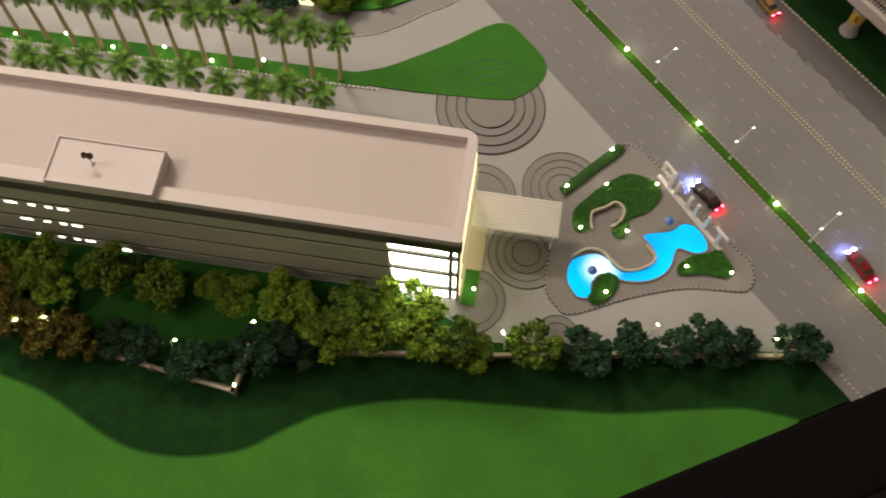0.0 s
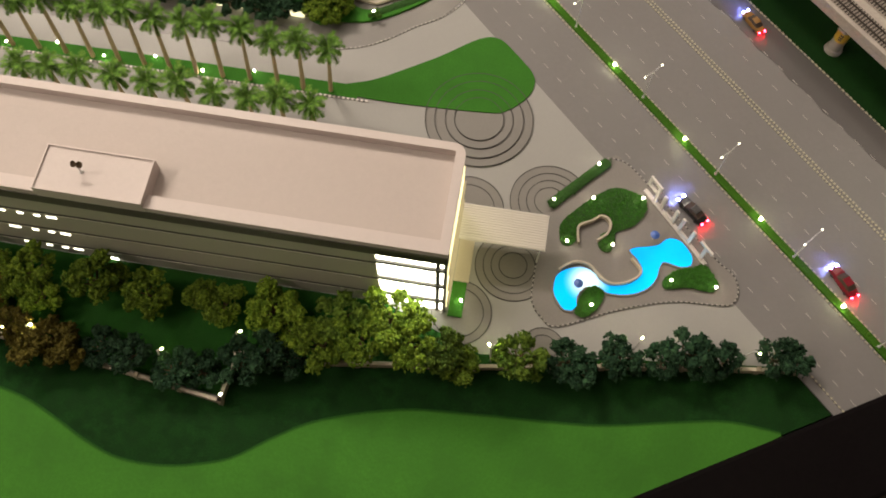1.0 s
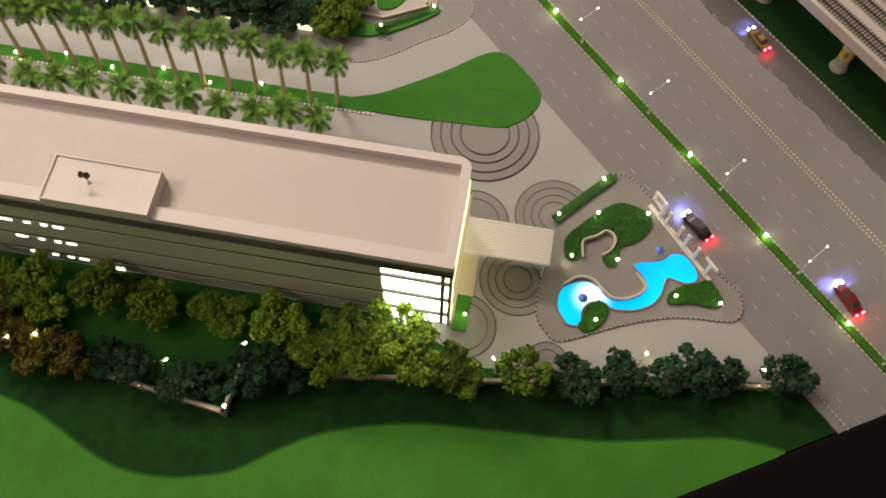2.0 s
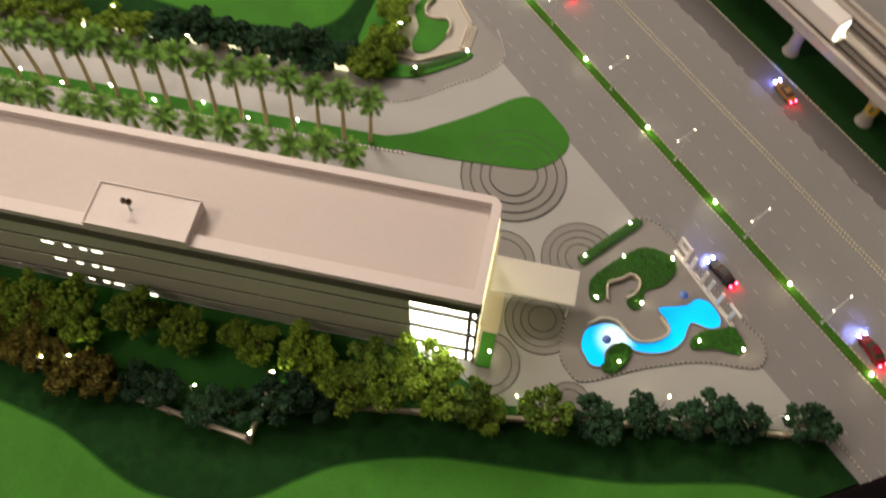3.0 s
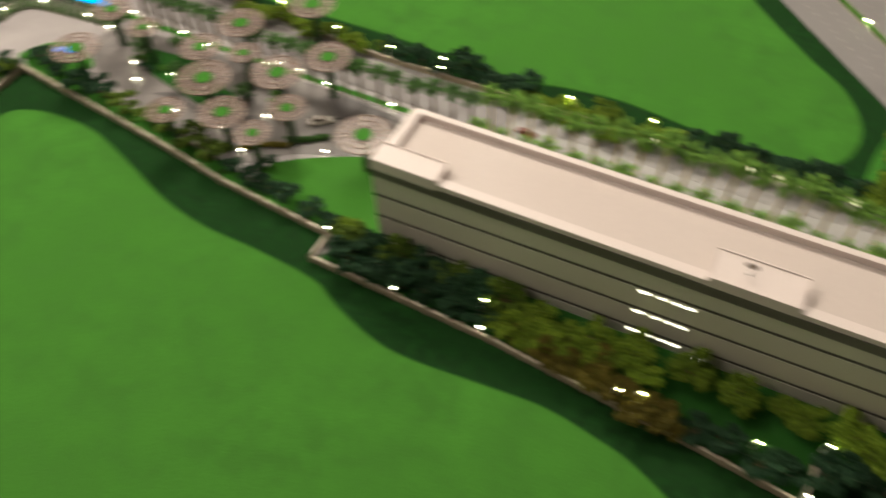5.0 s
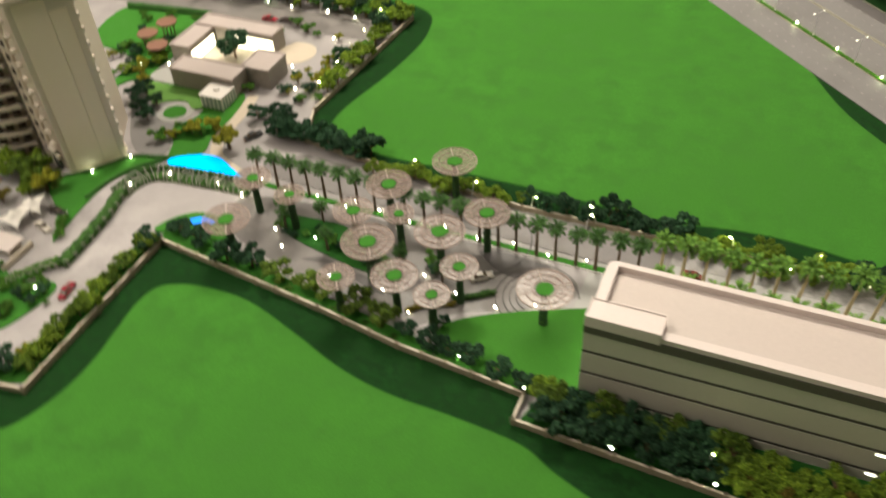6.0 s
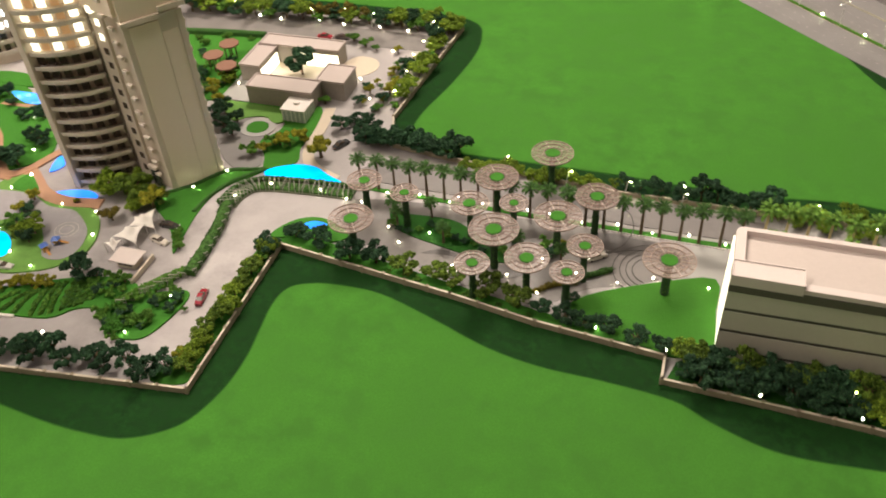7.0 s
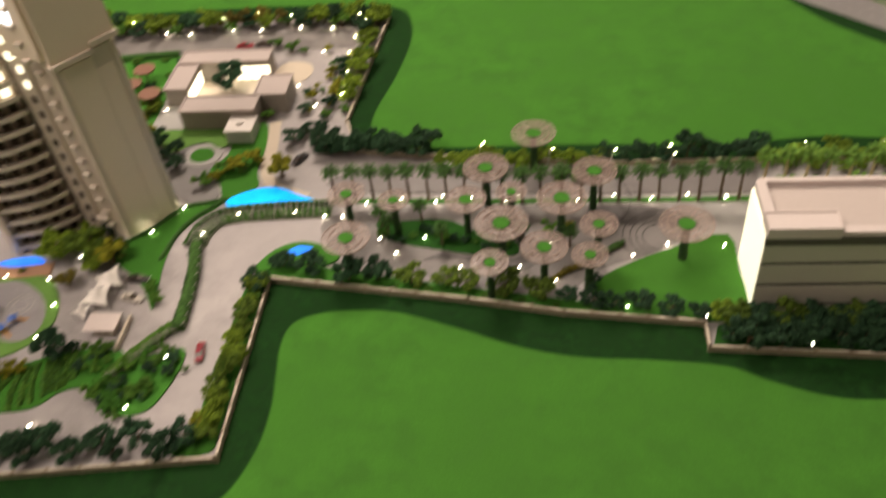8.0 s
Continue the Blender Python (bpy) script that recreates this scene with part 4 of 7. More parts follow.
STOREY, WALL_BAND, BAND_Z, TOP_Z = 0.0188, 0.2385, 0.2495, 0.4600
tower = thing("apartment_tower", "tall beige apartment tower with curved balconies and lit upper floors", "tower")
CORE = [(-1.390, 0.031), (-1.358, 0.039), (-1.324, 0.062), (-1.3165, 0.0565), (-1.2615, 0.0375), (-1.2180, 0.0900), (-1.250, 0.122), (-1.275, 0.165), (-1.350, 0.190), (-1.410, 0.130)]
put_part("lower_body", slab_mesh("lower_body", CORE, 0.0012, BAND_Z, TOWER_SKIN), tower)
put_part("upper_body", slab_mesh("upper_body", offset_outline(CORE, 0.006), BAND_Z, TOP_Z, TOWER_PANEL), tower)
put_part("crown_slab", slab_mesh("crown_slab", offset_outline(CORE, 0.008), TOP_Z, TOP_Z + 0.006, TOWER_SKIN), tower)
# blank end wall: two tall panels in a darker frame
A, B = Vector((-1.2615, 0.0355)), Vector((-1.2180, 0.0900))
WALL_DIR = (B - A).normalized()
WALL_OUT = Vector((WALL_DIR[1], -WALL_DIR[0]))
WALL_LEN = (B - A).length
wall_m = Matrix(((WALL_DIR[0], WALL_OUT[0], 0, A[0]), (WALL_DIR[1], WALL_OUT[1], 0, A[1]), (0, 0, 1, 0), (0, 0, 0, 1)))


def on_wall(name, x0, x1, y0, y1, z0, z1, material, parent=tower, label="", bevel=0.0):
    ob = part(name, box(x0, x1, y0, y1, z0, z1, bevel), material, parent, label)
    ob.matrix_basis = wall_m
    return ob


on_wall("wall_frame", 0.0, WALL_LEN, -0.001, 0.0016, 0.0012, WALL_BAND, TOWER_SKIN)
on_wall("blank_panel", 0.0060, 0.0415, 0.0, 0.0030, 0.0012, WALL_BAND - 0.006, TOWER_PANEL, label="plain beige wall panel", bevel=0.0004)
on_wall("blank_panel", 0.0420, 0.0625, 0.0, 0.0022, 0.0012, WALL_BAND - 0.022, TOWER_PANEL, label="plain beige wall panel", bevel=0.0004)
on_wall("corner_pier", 0.0640, WALL_LEN + 0.001, -0.002, 0.0030, 0.0012, WALL_BAND, TOWER_SKIN)
on_wall("corner_pier", -0.001, 0.0040, -0.002, 0.0020, 0.0012, WALL_BAND, TOWER_SKIN)
on_wall("band_cornice", -0.004, 0.0420, 0.0, 0.0125, WALL_BAND, WALL_BAND + 0.0055, TOWER_SKIN, bevel=0.0004)
on_wall("band_cornice", 0.0420, WALL_LEN + 0.005, 0.0, 0.0125, WALL_BAND + 0.007, WALL_BAND + 0.0130, TOWER_SKIN, bevel=0.0004)
on_wall("upper_panel", -0.002, WALL_LEN + 0.003, 0.0, 0.0085, WALL_BAND + 0.0055, TOP_Z, TOWER_PANEL, label="plain beige wall panel of the upper floors")
for k in range(12):
    z = 0.010 + STOREY * k
    on_wall("ledge", WALL_LEN + 0.0005, WALL_LEN + 0.0040, -0.010, -0.003, z, z + 0.006, BALCONY)
# narrow side with small square windows and ledges
C0, C1 = Vector((-1.3165, 0.0545)), Vector((-1.2615, 0.0355))
SIDE_DIR = (C1 - C0).normalized()
SIDE_OUT = Vector((SIDE_DIR[1], -SIDE_DIR[0]))
side_m = Matrix(((SIDE_DIR[0], SIDE_OUT[0], 0, C0[0]), (SIDE_DIR[1], SIDE_OUT[1], 0, C0[1]), (0, 0, 1, 0), (0, 0, 0, 1)))


def on_side(name, x0, x1, y0, y1, z0, z1, material, label="", bevel=0.0):
    ob = part(name, box(x0, x1, y0, y1, z0, z1, bevel), material, tower, label)
    ob.matrix_basis = side_m
    return ob


for k in range(20):
    z = 0.020 + STOREY * k
    lit = 10 <= k <= 15
    push = 0.006 if z > BAND_Z - 0.004 else 0.0
    on_side("small_window", 0.0092, 0.0170, 0.0, 0.0026 + push, z, z + 0.0082, TOWER_LIT if lit else GLASS_DARK, "lit square window" if lit else "dark square window")
    on_side("ac_ledge", 0.0345, 0.0440, 0.0, 0.0050 + push, z + 0.001, z + 0.0052, BALCONY, bevel=0.0006)
for k in range(5):
    on_side("upper_window", 0.0290, 0.0420, 0.0, 0.0084, 0.2900 + STOREY * k, 0.3030 + STOREY * k, TOWER_LIT_COOL, "bluish-white lit window")
on_side("window_pier", -0.0010, 0.0225, -0.006, 0.0018, 0.0012, BAND_Z, TOWER_SKIN)
on_side("window_pier", -0.0010, 0.0580, -0.006, 0.0075, BAND_Z, TOP_Z, TOWER_PANEL)
# solid dark box for the recess; its inner shade is put into the colour
on_side("recess_shade", -0.0100, -0.0040, -0.008, 0.0010, 0.0012, TOP_Z, TOWER_DARK)
on_side("side_door", 0.0240, 0.0370, 0.0, 0.0035, 0.0012, 0.0290, PORCH_DARK, "dark green glazed porch")
on_side("door_hood", 0.0225, 0.0385, 0.0, 0.0060, 0.0290, 0.0325, BALCONY)
part("corner_pier", box(-1.3975, -1.3890, 0.0100, 0.0330, 0.0012, TOP_Z, 0.0006), TOWER_SKIN, tower, "slim beige corner pier")
# balconies: bowed slab, parapet and panes on each floor
BOW = [(-1.3890, 0.0150), (-1.3690, 0.0178), (-1.3510, 0.0240), (-1.3346, 0.0343), (-1.3200, 0.0480)]
bow_line = [tuple(p) for p in curve_points(BOW, 5, closed=False)]
balcony_meshes = {}
for flare in (0.0, 0.005):
    line = [(x + 0.4 * flare, y - 0.9 * flare) for x, y in bow_line]
    deck_line = line + [(-1.3280, 0.0640), (-1.3600, 0.0430), (-1.3900, 0.0340)]
    balcony_meshes[flare] = (slab_mesh("balcony_slab", deck_line, 0.0, 0.0016, BALCONY), ribbon_mesh("balcony_parapet", line, 0.0011, 0.0016, 0.0056, BALCONY))
pane_meshes = {}
for key, mat in (("dark", GLASS_DARK), ("warm", TOWER_LIT), ("cool", TOWER_LIT_COOL), ("white", FAR_LIT), ("dim", PANE_DIM)):
    bm = box(-0.0048, 0.0048, -0.0006, 0.0006, 0.0015, 0.0120)
    me = bpy.data.meshes.new("pane")
    bm.to_mesh(me)
    bm.free()
    me.materials.append(mat)
    pane_meshes[key] = me
for k in range(23):
    z = 0.0062 + STOREY * k
    flare = 0.005 if z > BAND_Z - 0.004 else 0.0
    slab, rail = balcony_meshes[flare]
    lift = Matrix.Translation((0, 0, z))
    floor_slab = put_part("balcony", slab, tower, lift)
    put_part("parapet", rail, floor_slab)
    key = "dark" if k < 10 else ("warm" if k < 14 else "cool")
    for j, (x, y) in enumerate(((-1.3850, 0.0245), (-1.3725, 0.0275), (-1.3590, 0.0325), (-1.3460, 0.0400), (-1.3345, 0.0495))):
        if key != "dark" and j in (1, 3):
            put_part("pane", pane_meshes["dim"], tower, pose(x + flare * 0.4, y - flare * 0.8, z + 0.0022, 0, 0, 8 + 8 * j), "dim brown lit glazing")
        else:
            put_part("pane", pane_meshes[key], tower, pose(x + flare * 0.4, y - flare * 0.8, z + 0.0022, 0, 0, 8 + 8 * j), "dark glazing" if key == "dark" else "lit glazing")
put_part("band_slab", slab_mesh("band_slab", [(x + 0.002, y - 0.0042) for x, y in bow_line] + [(-1.322, 0.064), (-1.360, 0.046), (-1.395, 0.036)], BAND_Z + 0.0005, BAND_Z + 0.0030, TOWER_SKIN), tower)

# second tower behind, with the same bowed balconies
far = thing("far_tower", "second apartment tower with bright white balconies", "tower")
OVAL = [(-1.765 + 0.070 * math.cos(a * math.tau / 28), 0.335 + 0.070 * math.sin(a * math.tau / 28)) for a in range(28)]
put_part("body", slab_mesh("body", OVAL, 0.0012, 0.40, TOWER_SKIN), far)
wide = [(-1.765 + 0.077 * math.cos(a * math.tau / 36), 0.335 + 0.077 * math.sin(a * math.tau / 36)) for a in range(36)]
ring_slab = slab_mesh("balcony", wide, 0.0, 0.0018, BALCONY)
ring_rail = ribbon_mesh("parapet", wide, 0.0012, 0.0018, 0.0075, BALCONY, closed=True)
for k in range(20):
    z = 0.018 + STOREY * k
    floor_slab = put_part("balcony", ring_slab, far, Matrix.Translation((0, 0, z)))
    put_part("parapet", ring_rail, floor_slab)
    for j in range(11):
        a = radians(200 + 13 * j)
        m = Matrix.Translation((-1.765 + 0.0704 * math.cos(a), 0.335 + 0.0704 * math.sin(a), z + 0.003)) @ Matrix.Rotation(a + math.pi / 2, 4, "Z")
        put_part("pane", pane_meshes["white" if k > 1 and j % 5 != 1 else "dark"], far, m, "lit glazing" if k > 1 and j % 5 != 1 else "dark glazing")


# club house: flat-roofed wings round a lit court
club = thing("club_house", "low club house with flat pinkish roofs round a lit court", "building")
for tag, dims in (("north_wing", (-1.300, -1.166, 0.380, 0.412, 0.031)), ("west_wing", (-1.303, -1.270, 0.314, 0.3795, 0.029)), ("south_wing", (-1.262, -1.157, 0.256, 0.292, 0.030)), ("east_wing", (-1.1655, -1.121, 0.2925, 0.342, 0.030))):
    x0, x1, y0, y1, h = dims
    wing = part("wing", box(x0, x1, y0, y1, 0.0012, h, 0.0004), CLUB_WALL, club)
    part("roof", box(x0 - 0.001, x1 + 0.001, y0 - 0.001, y1 + 0.001, h, h + 0.0012), CLUB_ROOF, wing, "pinkish flat roof")
    outer = [(x0 - 0.001, y0 - 0.001), (x1 + 0.001, y0 - 0.001), (x1 + 0.001, y1 + 0.001), (x0 - 0.001, y1 + 0.001)]
    inner = [(x0 + 0.001, y0 + 0.001), (x1 - 0.001, y0 + 0.001), (x1 - 0.001, y1 - 0.001), (x0 + 0.001, y1 - 0.001)]
    put_part("roof_rim", frame_mesh("roof_rim", outer, inner, h + 0.0012, h + 0.0030, CLUB_ROOF), wing)
part("court_floor", box(-1.2695, -1.166, 0.2925, 0.3795, 0.0012, 0.0022), CREAM, club, "pale court floor")
for k in range(5):
    x = -1.236 + 0.0142 * k
    part("court_glazing", box(x, x + 0.0125, 0.3788, 0.3798, 0.003, 0.024), COURT_GLOW, club, "warm lit glazing")
for k in range(4):
    y = 0.318 + 0.0148 * k
    part("court_glazing", box(-1.2702, -1.2692, y, y + 0.013, 0.003, 0.022), COURT_GLOW, club, "warm lit glazing")
porch = part("porch", box(-1.1900, -1.1550, 0.2220, 0.2555, 0.0012, 0.0215, 0.0004), PORCH_GLASS, club, "small glazed porch block")
for k in range(6):
    part("mullion", box(-1.1900 + 0.0068 * k, -1.1890 + 0.0068 * k, 0.2214, 0.2222, 0.0012, 0.0215), WHITE, porch)
    part("mullion", box(-1.1552, -1.1544, 0.2222 + 0.0064 * k, 0.2232 + 0.0064 * k, 0.0012, 0.0215), WHITE, porch)
part("porch_rim", box(-1.1915, -1.1535, 0.2205, 0.2555, 0.0215, 0.0230), WHITE, porch)
bm = bmesh.new()
add_rod(bm, (-1.1730, 0.2390, 0.0230), (-1.1730, 0.2390, 0.0260), 0.0050, 0.0040, 20)
part("lantern", bm, WHITE, porch)
part("terrace", box(-1.3120, -1.2635, 0.2560, 0.3130, 0.0012, 0.0040, 0.0003), PAVING, club, "raised grey terrace")
sheet("patio", [(-1.166, 0.400), (-1.150, 0.424), (-1.120, 0.420), (-1.108, 0.398), (-1.118, 0.372), (-1.150, 0.356), (-1.160, 0.370)], 0.0012, 0.0020, SAND, "sand-coloured rounded patio", "patio", n=4)


def parasol_hut(x, y, label):
    hut = thing("parasol", label, "parasol", pose(x, y, 0.0012), "terracotta garden parasols")
    top = [(0.0165 * math.cos(a * math.tau / 8), 0.0165 * math.sin(a * math.tau / 8)) for a in range(8)]
    put_part("roof", slab_mesh("roof", top, 0.0262, 0.0284, TERRACOTTA), hut)
    for a in range(4):
        c = math.tau * a / 4 + 0.4
        bm = bmesh.new()
        add_rod(bm, (0.0085 * math.cos(c), 0.0085 * math.sin(c), 0), (0.0085 * math.cos(c), 0.0085 * math.sin(c), 0.0264), 0.0010, 0.0010, 6)
        part("post", bm, TRUNK, hut)


for x, y in ((-1.36, 0.335), (-1.353, 0.374), (-1.323, 0.309)):
    parasol_hut(x, y, "terracotta shelter on four thin posts in the garden")

lane_kerb = ribbon_mesh("lane_kerb", [(-1.318, 0.447), (-1.400, 0.438), (-1.480, 0.427)], 0.0012, 0.0012, 0.0032, WHITE)
tagged(new("lane_kerb", lane_kerb), "thin white kerb below the clipped hedge", "kerb", kind="structure")

# ponds, paths and ring walk in the garden
sheet("pond", [(-1.161, 0.101), (-1.150, 0.114), (-1.121, 0.127), (-1.096, 0.126), (-1.074, 0.114), (-1.046, 0.100), (-1.068, 0.097), (-1.101, 0.098), (-1.134, 0.096), (-1.153, 0.093)], 0.0012, 0.0028, POOL, "glowing blue lens-shaped pond", "pond", n=4)
sheet("pond", [(-1.064, 0.008), (-1.056, 0.017), (-1.046, 0.0195), (-1.033, 0.016), (-1.040, 0.008), (-1.054, 0.004)], 0.0012, 0.0036, POOL_BLUE, "small glowing blue pond behind trees", "pond", n=4)
sheet("pond", [(-1.417, -0.009), (-1.398, 0.002), (-1.370, 0.006), (-1.353, -0.003), (-1.368, -0.015), (-1.401, -0.014)], 0.0026, 0.0034, POOL_BLUE, "glowing blue pond at the tower foot", "pond", n=4)
sheet("pond", [(-1.454, 0.031), (-1.463, 0.062), (-1.455, 0.067), (-1.442, 0.048)], 0.0026, 0.0034, POOL_BLUE, "glowing blue pond beside the terracotta path", "pond", n=4)
sheet("pond", [(-1.650, 0.202), (-1.610, 0.205), (-1.570, 0.200), (-1.562, 0.183), (-1.606, 0.178)], 0.0024, 0.0034, POOL_BLUE, "glowing blue pond in the court lawn", "pond", n=4)
sheet("pond", [(-1.438, -0.097), (-1.424, -0.097), (-1.406, -0.111), (-1.398, -0.130), (-1.406, -0.138), (-1.419, -0.131), (-1.430, -0.126), (-1.451, -0.135), (-1.475, -0.132), (-1.470, -0.120), (-1.451, -0.116), (-1.434, -0.117), (-1.427, -0.112)], 0.0028, 0.0040, POOL, "glowing blue wading pool in the play area", "pool", n=4)
for label, pts in (("terracotta path curving round the tower foot", [(-1.644, 0.122), (-1.616, 0.112), (-1.585, 0.088), (-1.555, 0.052), (-1.510, 0.012), (-1.486, 0.030), (-1.466, 0.078), (-1.440, 0.090)]), ("terracotta path beside the blue ponds", [(-1.486, 0.030), (-1.462, 0.012), (-1.430, -0.012), (-1.390, -0.021), (-1.340, -0.014)]),
                   ("terracotta path across the court", [(-1.497, 0.010), (-1.531, 0.010), (-1.580, 0.000), (-1.640, -0.010)]), ("thin terracotta path beside the court pond", [(-1.643, 0.170), (-1.613, 0.170), (-1.581, 0.172)])):
    rank = 0.0003 * (len(label) % 5)
    ob = new("garden_path", ribbon_mesh("garden_path", [tuple(p) for p in curve_points(pts, 6, closed=False)], 0.008 if "thin" in label else (0.013 if "curving" in label else 0.019), 0.0012, 0.0029 + rank, ORANGE_PATH))
    tagged(ob, label, "path", kind="structure")
ring_path = [(-1.219 + 0.0215 * math.cos(a * math.tau / 32), 0.198 + 0.0200 * math.sin(a * math.tau / 32)) for a in range(32)]
tagged(new("garden_path", ribbon_mesh("garden_path", ring_path, 0.0095, 0.0012, 0.0028, PAVING, closed=True)), "grey ring path round a small lawn", "path", kind="structure")
tagged(new("garden_path", ribbon_mesh("garden_path", [tuple(p) for p in curve_points([(-1.136, 0.270), (-1.128, 0.215), (-1.124, 0.165), (-1.105, 0.130), (-1.060, 0.108)], 6, closed=False)], 0.016, 0.0012, 0.0021, SAND)), "sandy path along the pond", "path", kind="structure")
sheet("drive", [(-1.300, 0.215), (-1.270, 0.165), (-1.235, 0.120), (-1.200, 0.098), (-1.174, 0.114), (-1.188, 0.150), (-1.190, 0.172), (-1.236, 0.226), (-1.285, 0.236)], 0.0012, 0.0022, ASPHALT, "lilac grey drive beside the tower", "drive", n=4)
sheet("play_area", [(-1.520, -0.030), (-1.503, -0.022), (-1.448, -0.019), (-1.410, -0.034), (-1.392, -0.036), (-1.365, -0.036), (-1.334, -0.057), (-1.319, -0.079), (-1.315, -0.105), (-1.327, -0.123), (-1.352, -0.122), (-1.372, -0.092), (-1.395, -0.071), (-1.436, -0.068), (-1.469, -0.086), (-1.510, -0.074)], 0.0024, 0.0036, LILAC_PALE, "pale lilac grey play area with ring lines", "play area", n=4)
sheet("lawn", [(-1.716, 0.250), (-1.677, 0.256), (-1.625, 0.246), (-1.607, 0.226), (-1.656, 0.220), (-1.694, 0.226)], 0.0012, 0.0040, LAWN, "sloping lawn at the far tower's foot", "lawn", n=3)
sheet("lawn", [(-1.479, -0.014), (-1.484, 0.005), (-1.475, 0.019), (-1.452, 0.002), (-1.442, -0.012)], 0.0012, 0.0042, LAWN, "small wedge of lawn beside the terracotta path", "lawn", n=3)
for r in (0.009, 0.015):
    ring = [(-1.352 + r * math.cos(a * math.tau / 40), -0.072 + r * 0.95 * math.sin(a * math.tau / 40)) for a in range(40)]
    tagged(new("play_ring", ribbon_mesh("play_ring", ring, 0.0010, 0.0034, 0.0040, MARKING, closed=True)), "pale ring line on the play area", "ground marking", kind="structure")
for k, r in enumerate((0.022, 0.029, 0.036, 0.044)):
    arc = [(-0.640 + r * math.cos(a), 0.030 + r * math.sin(a)) for a in [0.3 + 0.1 * i for i in range(42)]]
    tagged(new("paving_arc", ribbon_mesh("paving_arc", arc, 0.0012, 0.0012, 0.0021, LINE)), "dark arc line in the drop-off paving", "ground marking", kind="structure")
for pts in ([(-0.695, 0.048), (-0.678, 0.066), (-0.670, 0.095), (-0.676, 0.122), (-0.688, 0.136)], [(-0.712, 0.034), (-0.690, 0.050), (-0.666, 0.060), (-0.640, 0.066)]):
    tagged(new("paving_arc", ribbon_mesh("paving_arc", [tuple(p) for p in curve_points(pts, 6, closed=False)], 0.0014, 0.0012, 0.0023, LINE)), "dark curved joint across the drop-off lanes", "ground marking", kind="structure")
sheet("drop_off_court", [(-1.030, 0.066), (-0.950, 0.086), (-0.800, 0.087), (-0.700, 0.086), (-0.625, 0.078), (-0.602, 0.045), (-0.650, 0.006), (-0.705, -0.016), (-0.745, -0.050), (-0.800, -0.055), (-0.860, -0.038), (-0.930, -0.018), (-1.005, 0.010)], 0.0012, 0.0015, LILAC, "mottled lilac grey court under the pergolas", "pavement", n=4)
sheet("dark_patch", [(-0.722, 0.077), (-0.696, 0.0835), (-0.665, 0.081), (-0.640, 0.079), (-0.648, 0.064), (-0.670, 0.050), (-0.692, 0.054), (-0.708, 0.064)], 0.0012, 0.0018, DARK_PATCH, "darker patch of paving at the drop-off", "pavement", n=4)
sheet("dark_patch", [(-0.905, -0.004), (-0.870, 0.000), (-0.835, -0.012), (-0.800, -0.022), (-0.780, -0.012), (-0.760, 0.004), (-0.778, 0.016), (-0.800, 0.000), (-0.840, -0.002), (-0.880, 0.008)], 0.0012, 0.0018, DARK_PATCH, "darker lane beside the planted island", "pavement", n=4)
sheet("palm_drive", [(-0.520, 0.104), (-0.602, 0.104), (-0.70, 0.106), (-0.80, 0.109), (-0.90, 0.112), (-1.020, 0.116), (-1.040, 0.135), (-1.000, 0.172), (-0.90, 0.166), (-0.70, 0.150), (-0.602, 0.146), (-0.520, 0.146)], 0.0012, 0.0019, GREY_DRIVE, "mottled grey drive behind the palm row", "pavement", n=0)
sheet("back_lane", [(-1.055, 0.515), (-1.055, 0.462), (-1.200, 0.458), (-1.330, 0.462), (-1.600, 0.452), (-1.600, 0.505), (-1.330, 0.516)], 0.0012, 0.0016, LILAC, "mottled grey lane behind the club house", "pavement", n=0)


# gate house with tensile sails
gate = thing("gate_house", "small cream gate house with a flat roof", "gate house")
part("cabin", box(-1.250, -1.226, -0.114, -0.096, 0.0012, 0.0115, 0.0004), CREAM, gate)
part("roof", box(-1.257, -1.221, -0.118, -0.092, 0.0115, 0.0135, 0.0005), ROOF, gate)
part("window", box(-1.2475, -1.2285, -0.1146, -0.1138, 0.0055, 0.0095), GLASS_DARK, gate)

part("side_wall", box(-1.2165, -1.2135, -0.138, -0.090, 0.0012, 0.0080, 0.0003), CREAM, gate)


def sail(x, y, turn, size, label):
    s = thing("shade_sail", label, "shade sail", pose(x, y, 0.0012, 0, 0, turn), "white sails at the gate")
    n, verts, faces = 8, [], []
    for i in range(n + 1):
        for j in range(n + 1):
            a, b = 2 * i / n - 1, 2 * j / n - 1
            pull = 1 - 0.22 * (1 - a * a) * abs(b) - 0.22 * (1 - b * b) * abs(a)
            z = 0.012 + 0.010 * math.exp(-6 * (a * a + b * b)) + 0.004 * a * b
            verts.append((a * size * pull, b * size * pull, z))
    for i in range(n):
        for j in range(n):
            k = i * (n + 1) + j
            faces.append((k, k + 1, k + n + 2, k + n + 1))
    me = mesh_of("canopy", verts, faces, SAIL, True)
    ob = put_part("canopy", me, s)
    ob.modifiers.new("thick", "SOLIDIFY").thickness = 0.0004
    for a, b in ((-1, -1), (1, -1), (1, 1), (-1, 1)):
        bm = bmesh.new()
        add_rod(bm, (a * size * 0.98, b * size * 0.98, 0), (a * size * 0.98, b * size * 0.98, 0.0122 + 0.004 * a * b), 0.0006, 0.0005, 6)
        part("mast", bm, METAL_WHITE, s)


sail(-1.257, -0.041, 25, 0.0145, "white peaked fabric sail on four masts")
sail(-1.260, -0.067, 5, 0.0145, "white peaked fabric sail on four masts")
sail(-1.268, -0.090, -15, 0.0072, "small white peaked fabric sail on four masts")

